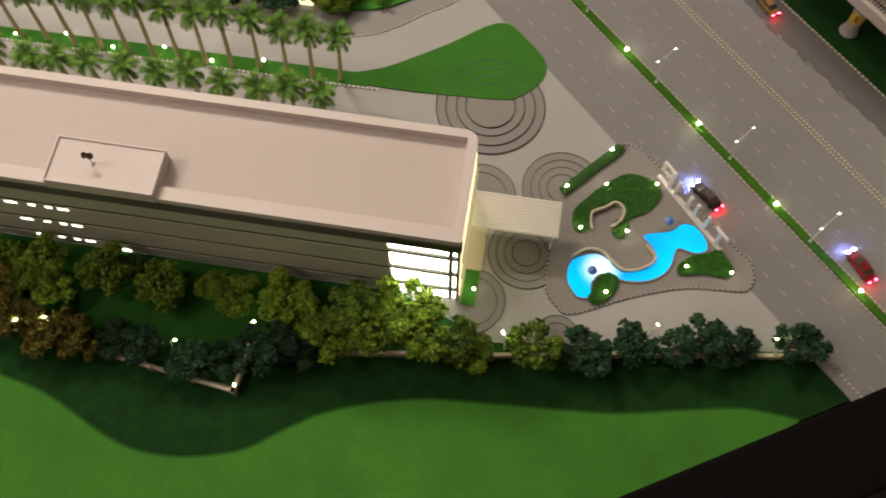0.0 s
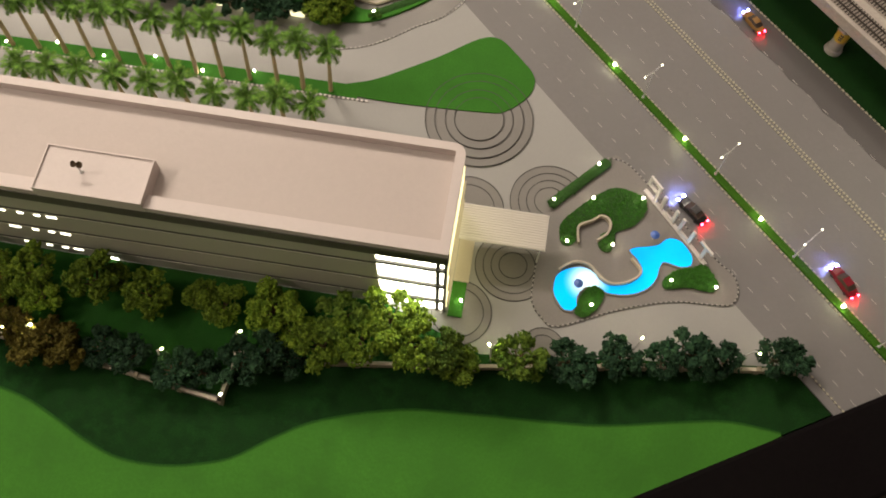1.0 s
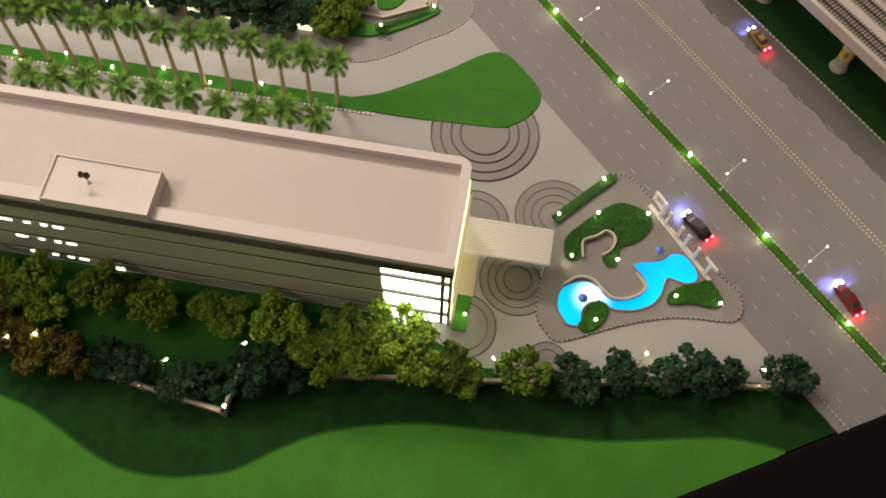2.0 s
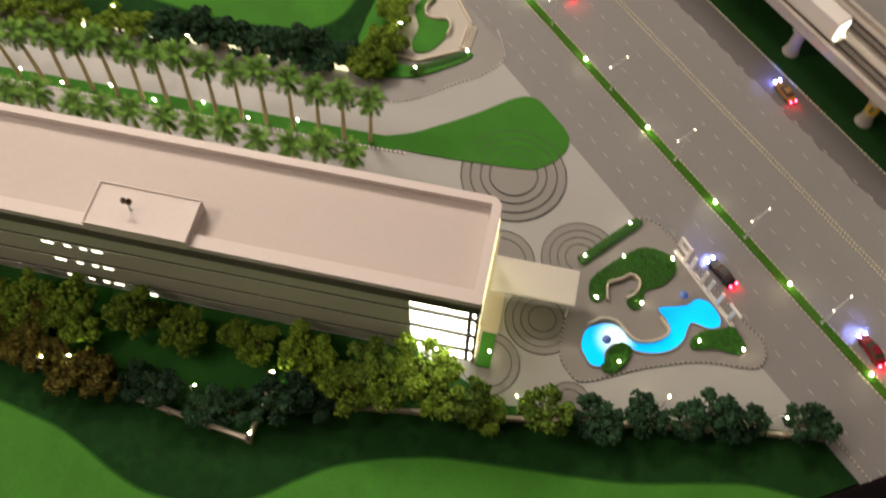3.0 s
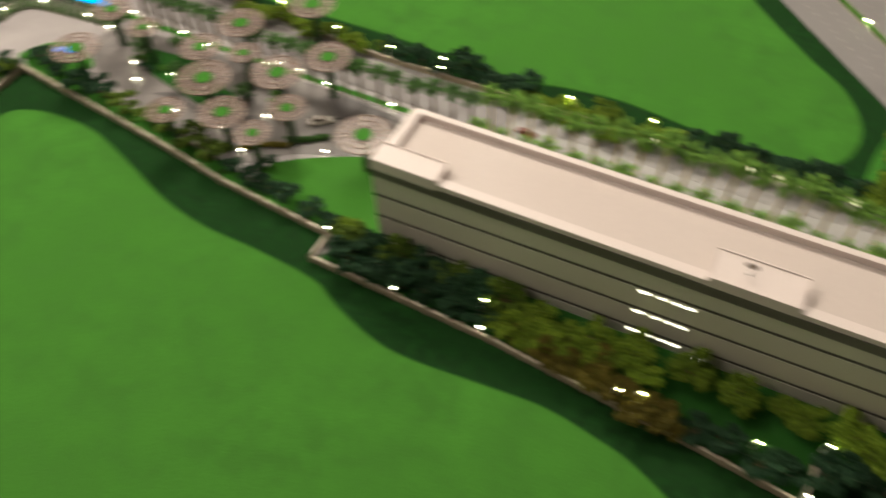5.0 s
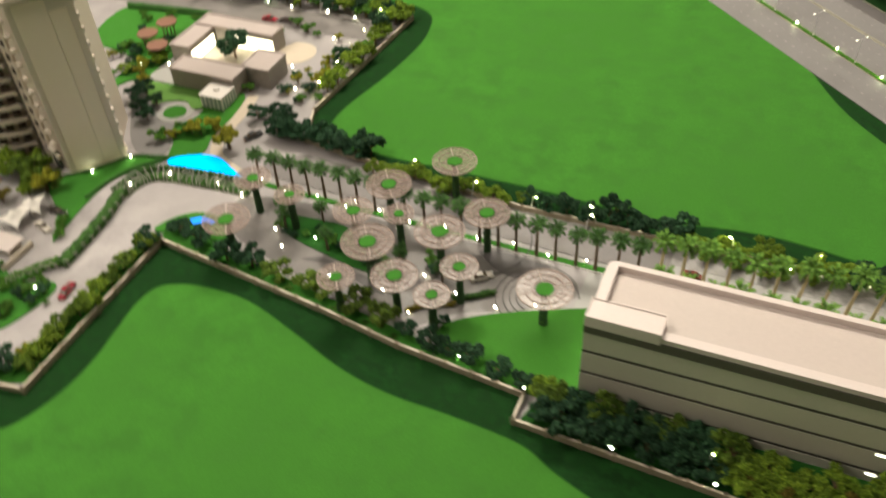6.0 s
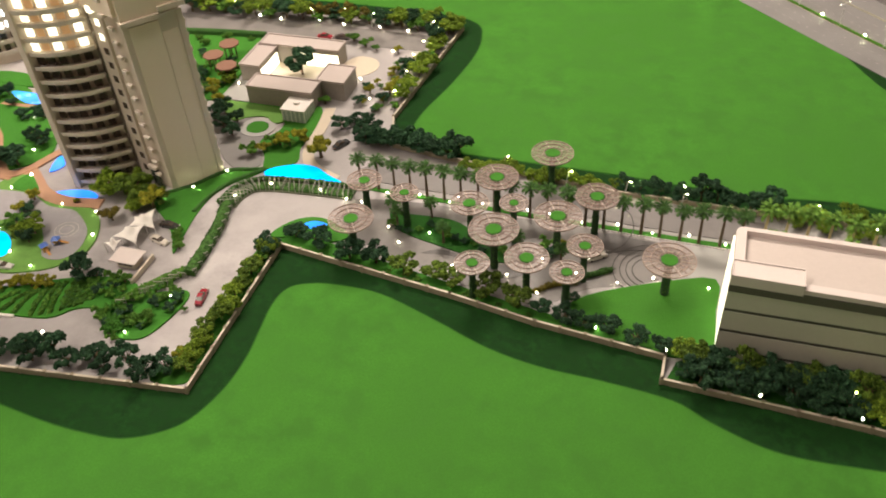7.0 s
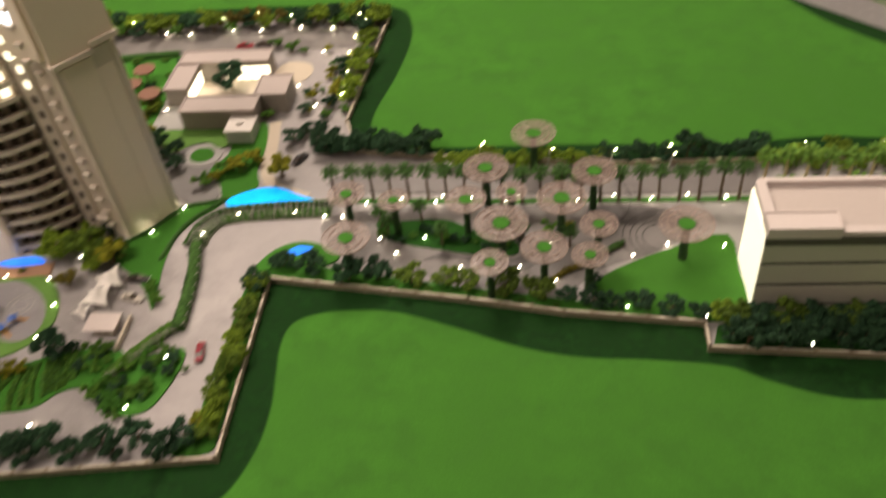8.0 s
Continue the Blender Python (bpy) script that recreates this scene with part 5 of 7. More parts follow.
# ---- viaduct with tracks and train ----
viaduct = thing("viaduct", "grey elevated railway viaduct on round piers", "viaduct")
RAIL = Matrix.Rotation(radians(-45), 4, "Z")


def along_road(name, u0, u1, v0, v1, z0, z1, material, parent, label="", bevel=0.0):
    ob = part(name, box(u0, u1, v0, v1, z0, z1, bevel), material, parent, label)
    ob.matrix_basis = RAIL
    return ob


sleeper_bm = box(-0.00065, 0.00065, -0.0070, 0.0070, 0.0, 0.0006)
sleeper_mesh = bpy.data.meshes.new("sleeper")
sleeper_bm.to_mesh(sleeper_mesh)
sleeper_bm.free()
sleeper_mesh.materials.append(SLEEPER)
along_road("deck", -1.30, 0.26, 0.3370, 0.3930, 0.0375, 0.0430, DECK, viaduct)
along_road("girder", -1.30, 0.26, 0.3440, 0.3860, 0.0340, 0.0375, CONCRETE, viaduct)
for v in (0.3370, 0.3895):
    along_road("parapet", -1.30, 0.26, v, v + 0.0035, 0.0430, 0.0475, DECK, viaduct, bevel=0.0004)
for v in (0.3440, 0.3680):
    along_road("track_bed", -1.30, 0.26, v, v + 0.0160, 0.0430, 0.0436, BALLAST, viaduct)
    for k in range(146):
        x, y = road_xy(-0.20 + 0.0030 * k, v + 0.008)
        put_part("sleeper", sleeper_mesh, viaduct, Matrix.Translation((x, y, 0.0436)) @ RAIL)
    spots = even_points([road_xy(-1.28, v + 0.008), road_xy(-0.2015, v + 0.008)], 0.0030)
    ob = dashes("far_track", spots, 0.0013, 0.0140, 0.0436, 0.0006, SLEEPER, "far row of dark sleepers")
    ob.parent = viaduct
    del ob["category"]
    for w in (0.0042, 0.0114):
        along_road("rail", -1.30, 0.26, v + w, v + w + 0.0007, 0.0440, 0.0452, SLEEPER, viaduct)
for k in range(12):
    u = 0.148 - 0.0905 * k
    x, y = road_xy(u, 0.3490)
    bm = bmesh.new()
    add_rod(bm, (x, y, 0.0012), (x, y, 0.0050), 0.0078, 0.0068, 24)
    add_rod(bm, (x, y, 0.0050), (x, y, 0.0345), 0.0058, 0.0050, 24)
    pier = part("pier", bm, CONCRETE, viaduct, "grey round pier")
    along_road("pier_cap", u - 0.004, u + 0.004, 0.3385, 0.3890, 0.0318, 0.0342, CONCRETE, viaduct, bevel=0.0008)
    if k % 2 == 1 or k == 0:
        bm = bmesh.new()
        add_rod(bm, (x, y, 0.0160), (x, y, 0.0270), 0.0058, 0.0056, 24)
        band = part("band", bm, YELLOW_PLASTIC, pier, "yellow band with dark marks")
        for j in range(3):
            m = Matrix.Translation((x, y, 0.0190 + 0.0025 * j)) @ Matrix.Rotation(radians(-120), 4, "Z")
            bar = part("mark", box(0.0054, 0.0060, -0.0016, 0.0016, 0, 0.0013), LINE, pier)
            bar.matrix_basis = m

train = thing("train", "white metro train with bright lit windows", "train")
for i in range(5):
    u1 = -0.004 - 0.075 * i
    car_body = along_road("carriage", u1 - 0.0735, u1, 0.3440, 0.3600, 0.0462, 0.0660, WHITE, train, "white carriage", bevel=0.0012)
    for k in range(9):
        u = u1 - 0.0690 + 0.0078 * k
        for v0, v1 in ((0.3436, 0.3441), (0.3599, 0.3604)):
            along_road("window", u, u + 0.0056, v0, v1, 0.0550, 0.0625, WINDOW_LIT, car_body, "lit window")
    for k in range(2):
        along_road("roof_unit", u1 - 0.060 + 0.034 * k, u1 - 0.050 + 0.034 * k, 0.3475, 0.3565, 0.0660, 0.0667, DECK, car_body)
along_road("windscreen", -0.0042, -0.0034, 0.3455, 0.3585, 0.0545, 0.0630, WINDOW_LIT, train, "lit windscreen")
along_road("front_skirt", -0.0040, -0.0010, 0.3450, 0.3590, 0.0455, 0.0475, WHITE, train)
for v in (0.3470, 0.3570):
    along_road("headlight", -0.0042, -0.0030, v - 0.001, v + 0.001, 0.0490, 0.0505, LED, train)


# ---- boundary walls ----
def boundary_wall(pts, label, h=0.0072, w=0.0020):
    for a, b in zip(pts[:-1], pts[1:]):
        a, b = Vector(a), Vector(b)
        d = b - a
        wall = thing("boundary_wall", label, "wall", Matrix.Translation((*a, 0.0)) @ Matrix.Rotation(math.atan2(d[1], d[0]), 4, "Z"), kind="structure")
        part("wall_panel", box(0.001, d.length - 0.001, -w / 2, w / 2, 0.0, h, 0.0002), STONE, wall)
        part("coping", box(0.0, d.length, -w / 2 - 0.0003, w / 2 + 0.0003, h, h + 0.0010, 0.0002), CREAM, wall)
        n = max(1, round(d.length / 0.030))
        for i in range(n + 1):
            x = d.length * i / n
            pillar = part("pillar", box(x - 0.0018, x + 0.0018, -w / 2 - 0.0008, w / 2 + 0.0008, 0.0, h + 0.0020, 0.0003), STONE, wall)


boundary_wall(FENCE_SOUTH, "low cream boundary wall with square pillars")
boundary_wall(FENCE_NORTH, "low cream boundary wall with square pillars behind the trees")
# self-lit plates stand for the pale lit patches along the wall
for x, w in ((-0.166, 0.012), (-0.190, 0.009), (-0.215, 0.012), (-0.236, 0.008), (-0.262, 0.013), (-0.300, 0.010), (-0.325, 0.011), (-0.372, 0.010), (-0.405, 0.008), (-0.470, 0.010), (-0.560, 0.011), (-0.640, 0.010)):
    ob = part("wall_glow_plate", box(x - w / 2, x + w / 2, 0.1606, 0.1616, 0.0016, 0.0082, 0.0003), WALL_LIT)
    tagged(ob, "flat pale yellow glowing plate before the boundary wall", "wall light", group="light panels along the boundary")


# ---- planting ----
def ico():
    bm = bmesh.new()
    bmesh.ops.create_icosphere(bm, subdivisions=1, radius=1.0)
    v = np.array([tuple(p.co) for p in bm.verts])
    f = np.array([[p.index for p in q.verts] for q in bm.faces])
    bm.free()
    return v, f


ICO_V, ICO_F = ico()


OCT_V = np.array([(1, 0, 0), (-1, 0, 0), (0, 1, 0), (0, -1, 0), (0, 0, 1), (0, 0, -1)], float)
OCT_F = np.array([(0, 2, 4), (2, 1, 4), (1, 3, 4), (3, 0, 4), (2, 0, 5), (1, 2, 5), (3, 1, 5), (0, 3, 5)])


def clumps(name, rng, lobes, per_lobe, lump, material, floor=0.0, core=0.35):
    """A crown of many small crumbly clumps over the skin of a few lobes (x, y, z, radius), with some larger ones inside."""
    verts, faces, k = [], [], 0
    for x, y, z, r in lobes:
        for i in range(per_lobe):
            inner = i < per_lobe * core * 0.25
            base_v, base_f = (ICO_V, ICO_F) if inner else (OCT_V, OCT_F)
            d = rng.normal(size=3)
            d /= np.linalg.norm(d)
            d[2] = abs(d[2]) * 0.9 - 0.25
            c = np.array((x, y, z)) + d * r * (rng.uniform(0.35, 0.70) if inner else rng.uniform(0.62, 1.30))
            if c[2] < floor:
                continue
            s = lump * (rng.uniform(1.1, 1.7) if inner else rng.uniform(0.45, 1.0))
            a, b = rng.uniform(0, math.tau, 2)
            turn = np.array(Euler((a, b, a + b)).to_matrix())
            v = (base_v * (1 + rng.uniform(-0.35, 0.35, (len(base_v), 1))) * s * rng.uniform(0.55, 1.25, 3)) @ turn.T + c
            verts.append(v)
            faces.append(base_f + k)
            k += len(base_v)
    v, f = np.concatenate(verts), np.concatenate(faces)
    return mesh_of(name, v.tolist(), [tuple(q) for q in f.tolist()], material)


def tree_kind(seed, material, name, label, r, h, lobes_n, per_lobe, lump):
    """One tree: a tapered trunk with limbs and a lobed crown; later ones are copies of it."""
    rng = np.random.default_rng(seed)
    lobes = [(0, 0, h - r * 0.62, r * 0.50)]
    for i in range(lobes_n):
        a = math.tau * i / lobes_n + rng.uniform(-0.4, 0.4)
        d = r * rng.uniform(0.55, 0.92)
        lobes.append((d * math.cos(a), d * math.sin(a), h * rng.uniform(0.38, 0.80), r * rng.uniform(0.22, 0.36)))
    tree = thing(name, label, "tree", pose(0, 0, -5))
    bm = bmesh.new()
    add_rod(bm, (0, 0, 0), (0.0006, 0.0003, h * 0.5), 0.0016, 0.0009, 8)
    for x, y, z, q in lobes[1:]:
        add_rod(bm, (0.0003, 0.0002, h * 0.28), (x * 0.8, y * 0.8, z), 0.0008, 0.0004, 6)
    part("trunk", bm, TRUNK, tree)
    put_part("crown", clumps("crown", rng, lobes, per_lobe, lump, material, h * 0.18), tree)
    return tree


KINDS = {}
for key, material, name, label, r, h, lobes_n, per, lump, count in (
        ("olive", OLIVE, "olive_tree", "bushy olive-green sponge tree beside the boundary wall", 0.0178, 0.035, 13, 60, 0.0021, 4),
        ("dark", DARK_LEAF, "dark_tree", "dense dark blue-green sponge tree", 0.0166, 0.032, 12, 58, 0.0021, 4),
        ("rust", BROWN_LEAF, "rust_tree", "rust-brown sponge tree in the planted belt", 0.0168, 0.029, 9, 60, 0.0022, 2),
        ("green", GREEN_LEAF, "green_shrub", "mid-green sponge shrub in a bed", 0.0110, 0.017, 4, 75, 0.0021, 3),
        ("moss", MOSS_LEAF, "moss_green_tree", "round moss-green sponge tree along the wall", 0.0172, 0.034, 12, 58, 0.0021, 3),
        ("fresh", FRESH_LEAF, "fresh_green_shrub", "bright green sponge shrub beside the service drive", 0.0110, 0.016, 4, 70, 0.0020, 3),
        ("yellow", YELLOW_LEAF, "yellow_shrub", "yellow flowering sponge shrub in a garden bed", 0.0100, 0.018, 4, 75, 0.0019, 2),
        ("blue", DARK_LEAF, "dark_shrub", "dark green sponge shrub in a garden bed", 0.0110, 0.017, 4, 75, 0.0021, 2)):
    KINDS[key] = [tree_kind(11 + 7 * i + len(key) * 31, material, name, label, r, h, lobes_n, per, lump) for i in range(count)]
USED = set()
plant_rng = random.Random(5)


def plant(key, x, y, size=1.0, z=0.0020, tall=1.0):
    """Sets a tree of that kind; the first of each shape is the model itself, the rest are copies."""
    shapes = KINDS[key]
    base = shapes[plant_rng.randrange(len(shapes))]
    m = Matrix.Translation((x, y, z)) @ Matrix.Rotation(plant_rng.uniform(0, math.tau), 4, "Z") @ Matrix.Diagonal((size, size, size * tall * plant_rng.uniform(0.92, 1.08), 1))
    if base.name in USED:
        return copy_thing(base, m)
    USED.add(base.name)
    base.matrix_basis = m
    return base


# belt between the long building and the boundary wall
for key, spots in (
        ("olive", [(-0.302, -0.104, 1.0), (-0.288, -0.122, 0.8), (-0.253, -0.103, 1.0), (-0.240, -0.096, 0.7), (-0.213, -0.106, 1.0), (-0.176, -0.101, 0.9), (-0.158, -0.106, 0.85), (-0.121, -0.103, 1.05), (-0.103, -0.115, 0.9), (-0.073, -0.102, 1.05),
                   (-0.056, -0.116, 1.0), (-0.082, -0.124, 0.95), (-0.034, -0.099, 1.15), (-0.020, -0.115, 1.05), (0.003, -0.116, 0.95), (0.016, -0.122, 0.8), (0.057, -0.112, 1.0), (-0.337, -0.104, 0.95), (-0.360, -0.112, 0.9),
                   (-0.390, -0.105, 0.95), (-0.415, -0.115, 0.85), (-0.575, -0.102, 0.95), (-0.320, -0.122, 0.8)]),
        ("dark", [(-0.133, -0.146, 0.95), (-0.118, -0.136, 0.9), (-0.160, -0.155, 0.8), (-0.179, -0.158, 0.85), (-0.234, -0.150, 0.95), (-0.210, -0.153, 0.9), (0.091, -0.106, 1.0), (0.101, -0.112, 0.8), (0.127, -0.099, 1.0), (0.158, -0.094, 0.85),
                  (0.172, -0.087, 1.0), (0.187, -0.092, 1.0), (0.203, -0.086, 0.8), (0.236, -0.081, 0.95), (0.250, -0.080, 0.8), (-0.445, -0.106, 0.9), (-0.466, -0.115, 1.1), (-0.492, -0.106, 0.95), (-0.512, -0.116, 0.85), (-0.540, -0.106, 0.95),
                  (-0.555, -0.118, 0.8), (-0.430, -0.126, 0.7), (-0.590, -0.116, 0.75), (-0.525, -0.124, 0.7), (-0.100, -0.140, 0.7)]),
        ("rust", [(-0.266, -0.150, 0.95), (-0.284, -0.156, 0.9), (-0.254, -0.157, 0.7), (-0.301, -0.148, 0.95), (-0.325, -0.143, 0.9), (-0.348, -0.140, 0.9), (-0.372, -0.138, 0.8)])):
    for x, y, s in spots:
        plant("moss" if key == "olive" and x > -0.09 and round(x * 1000) % 2 else key, x, y, s, tall=0.84 if key == "olive" and x < -0.06 else 1.0)

for i in range(13):
    plant("dark" if i % 4 else "moss", -0.425 - 0.0135 * i + plant_rng.uniform(-0.004, 0.004), -0.100 - 0.022 * (i % 2), plant_rng.uniform(0.95, 1.2))
for i in range(8):
    plant("olive" if i % 3 else "rust", -0.325 - 0.013 * i, -0.128 + plant_rng.uniform(-0.008, 0.008), plant_rng.uniform(0.75, 0.95), tall=0.85)

garden_rng = random.Random(21)
for i in range(22):
    plant(("yellow", "green", "blue", "green")[i % 4], garden_rng.uniform(-1.415, -1.325), garden_rng.uniform(0.205, 0.330), garden_rng.uniform(0.5, 1.0))
for i in range(18):
    plant(("green", "yellow", "blue")[i % 3], garden_rng.uniform(-1.105, -1.058), garden_rng.uniform(0.270, 0.455), garden_rng.uniform(0.5, 0.95))

for x, y, s in ((-1.322, 0.318, 0.9), (-1.330, 0.345, 0.8), (-1.345, 0.360, 1.0), (-1.328, 0.392, 0.8), (-1.405, 0.372, 1.0), (-1.420, 0.405, 1.1), (-1.392, 0.432, 0.9), (-1.440, 0.420, 0.9), (-1.350, 0.436, 0.8), (-1.378, 0.345, 0.9), (-1.322, 0.432, 0.7)):
    plant(("green", "blue", "green")[round(s * 10) % 3], x, y, s)

# north belt behind the palms
for key, x0, x1, n, y0, y1, s in (
        ("dark", -0.330, -0.165, 8, 0.167, 0.174, 1.05), ("dark", -0.338, -0.172, 7, 0.1555, 0.1585, 0.85), ("olive", -0.505, -0.350, 9, 0.150, 0.170, 0.75), ("dark", -0.690, -0.515, 9, 0.165, 0.176, 1.0), ("olive", -0.895, -0.705, 12, 0.158, 0.176, 0.72),
        ("dark", -1.050, -0.915, 10, 0.186, 0.202, 1.10), ("olive", -0.49, -0.37, 5, 0.138, 0.146, 0.55)):
    for i in range(n):
        f = (i + plant_rng.uniform(-0.3, 0.3)) / (n - 1)
        plant(key, x0 + (x1 - x0) * f, plant_rng.uniform(y0, y1), s * plant_rng.uniform(0.85, 1.1))
for x, y, s in ((-0.140, 0.259, 0.9), (-0.129, 0.247, 0.7), (-0.137, 0.226, 0.9), (-0.128, 0.219, 0.7), (-0.138, 0.196, 0.9), (-0.124, 0.192, 0.7), (-0.140, 0.176, 0.9), (-0.126, 0.172, 0.7), (-0.148, 0.164, 0.85), (-0.135, 0.282, 0.8), (-0.136, 0.158, 0.8)):
    plant("olive", x, y, s * 0.85)
plant("green", -0.101, 0.171, 0.55)

# club house edge, boundary corners and tower foot
for i in range(17):
    x = -1.025 - 0.030 * i
    plant(("olive", "dark", "green")[i % 3], x, 0.532 - 0.0006 * i + plant_rng.uniform(-0.008, 0.008), 1.7 if i % 3 == 2 else 1.15)
    plant("rust" if 4 < i < 9 else ("olive" if i % 2 else "dark"), x - 0.014, 0.540 + plant_rng.uniform(-0.006, 0.006), 1.05)
for i in range(11):
    plant("olive" if i % 3 else "green", -1.040 + 0.0012 * i + plant_rng.uniform(-0.006, 0.006), 0.290 + 0.0235 * i, 0.95)
    plant(("green", "dark", "yellow", "green")[i % 4], -1.060 + 0.0012 * i + plant_rng.uniform(-0.008, 0.008), 0.280 + 0.0235 * i, plant_rng.uniform(0.7, 1.1))
for key, x, y, s in (("green", -1.148, 0.279, 0.9), ("dark", -1.099, 0.222, 0.9), ("dark", -1.085, 0.240, 0.7), ("yellow", -1.099, 0.150, 1.8), ("dark", -1.062, 0.214, 1.0), ("dark", -1.040, 0.206, 1.1), ("dark", -1.065, 0.236, 0.9), ("yellow", -1.076, 0.385, 1.0), ("yellow", -1.092, 0.320, 0.9),
                     ("green", -1.151, 0.455, 1.1), ("green", -1.178, 0.470, 1.1), ("green", -1.190, 0.432, 0.9), ("dark", -1.100, 0.290, 0.6), ("green", -1.130, 0.448, 1.0), ("dark", -1.218, 0.352, 1.45),
                     ("olive", -1.338, 0.008, 1.20), ("olive", -1.318, 0.012, 1.20), ("moss", -1.300, 0.006, 1.20), ("olive", -1.304, 0.022, 1.0), ("olive", -1.278, 0.002, 1.05), ("moss", -1.262, 0.006, 0.75), ("yellow", -1.268, -0.004, 1.7), ("rust", -1.306, -0.040, 0.95), ("olive", -1.284, -0.018, 0.7),
                     ("dark", -1.281, -0.142, 1.15), ("dark", -1.262, -0.138, 0.6), ("green", -1.235, -0.140, 1.0), ("dark", -1.268, 0.186, 0.9), ("dark", -1.245, 0.170, 0.8), ("dark", -1.285, 0.222, 0.8), ("yellow", -1.337, 0.284, 1.3), ("yellow", -1.308, 0.248, 1.2), ("yellow", -1.325, 0.262, 1.0), ("dark", -1.290, 0.205, 0.9), ("olive", -1.318, 0.300, 0.7), ("dark", -1.255, 0.205, 0.7),
                     ("dark", -1.370, 0.310, 0.7), ("dark", -1.356, 0.285, 0.7), ("olive", -1.352, 0.262, 0.6), ("green", -1.395, 0.330, 0.9), ("yellow", -1.338, -0.170, 0.9), ("yellow", -1.320, -0.160, 0.7)):
    plant(key, x, y, s)
for i in range(19):
    plant("dark", -1.102 - 0.0215 * i + plant_rng.uniform(-0.004, 0.004), -0.245 - 0.0017 * i - (0.012 if i % 2 else 0.0), plant_rng.uniform(0.82, 1.05), tall=1.10)
for i in range(16):
    plant("green" if i % 3 == 1 else ("moss" if i % 2 else "olive"), -1.086 + plant_rng.uniform(-0.007, 0.007), -0.050 - 0.0125 * i, plant_rng.uniform(0.85, 1.1) * (1.05 if i % 3 == 1 else 0.72))
for x, y, s in ((-1.084, -0.046, 1.10), (-1.062, -0.013, 1.0), (-1.028, -0.020, 1.08), (-0.983, -0.034, 1.08), (-0.950, -0.034, 1.02)):
    plant("dark", x, y, s, tall=0.84)
for x, y, s in ((-0.913, -0.041, 0.88), (-0.874, -0.042, 0.86), (-0.850, -0.046, 0.74), (-0.811, -0.053, 0.98), (-0.775, -0.061, 0.94)):
    plant("moss", x, y, s, tall=0.92)
for x, y, s in ((-0.747, -0.066, 0.72), (-0.720, -0.071, 0.98), (-0.699, -0.074, 0.78), (-0.674, -0.077, 0.92), (-0.642, -0.081, 0.88), (-0.616, -0.088, 0.72), (-0.718, -0.041, 0.48)):
    plant("dark", x, y, s, tall=0.82)
plant("olive", -0.592, -0.094, 0.85)
for x, y, s in ((-0.930, -0.045, 0.5), (-0.894, -0.050, 0.5), (-0.832, -0.060, 0.5), (-0.794, -0.066, 0.5), (-0.758, -0.074, 0.5)):
    plant("green", x, y, s, tall=0.7)
for key, x, y, s in (("green", -0.764, 0.040, 0.9), ("blue", -0.757, 0.028, 0.9), ("yellow", -0.742, 0.046, 0.8), ("blue", -0.797, 0.032, 0.8)):
    plant(key, x, y, s)
for i in range(44):
    a, b = plant_rng.random(), plant_rng.uniform(-1, 1)
    x, y = -1.210 + 0.060 * a - 0.018 * b, -0.208 + 0.066 * a + 0.019 * b
    plant(("fresh", "green", "fresh", "green", "blue")[i % 5], x, y, plant_rng.uniform(0.55, 1.0))
plant("yellow", -1.092, -0.228, 1.0)
for x, y, s in ((-1.232, -0.147, 0.9), (-1.224, -0.137, 0.8), (-1.244, -0.160, 0.9), (-1.228, -0.162, 0.8), (-1.238, -0.136, 0.7), (-1.255, -0.150, 0.7), (-1.218, -0.152, 0.8)):
    plant("green" if s < 0.85 else "blue", x, y, s)
for x, y, s in ((-1.205, -0.050, 0.9), (-1.198, -0.060, 0.9), (-1.193, -0.068, 0.7), (-1.209, -0.040, 0.8)):
    plant("green", x, y, s)
for x, y, s in ((-1.152, -0.139, 0.8), (-1.145, -0.150, 0.7), (-1.160, -0.147, 0.9), (-1.170, -0.155, 0.8), (-1.181, -0.150, 0.7), (-1.148, -0.164, 0.6)):
    plant("green", x, y, s)
for x, y, s in ((-1.402, -0.188, 1.0), (-1.386, -0.184, 0.9), (-1.374, -0.186, 0.7), (-1.416, -0.190, 1.0)):
    plant("blue", x, y, s)
for i in range(6):
    plant("yellow", -1.362 + 0.011 * i, -0.180 + 0.003 * i + plant_rng.uniform(-0.003, 0.003), plant_rng.uniform(0.8, 1.1))
SLOPE_FOOT = curve_points([(-1.420, -0.213), (-1.345, -0.214), (-1.290, -0.208), (-1.262, -0.188), (-1.247, -0.172)], 8, closed=False)
SLOPE_TOP = curve_points([(-1.400, -0.193), (-1.330, -0.180), (-1.300, -0.160), (-1.272, -0.147), (-1.243, -0.144)], 8, closed=False)
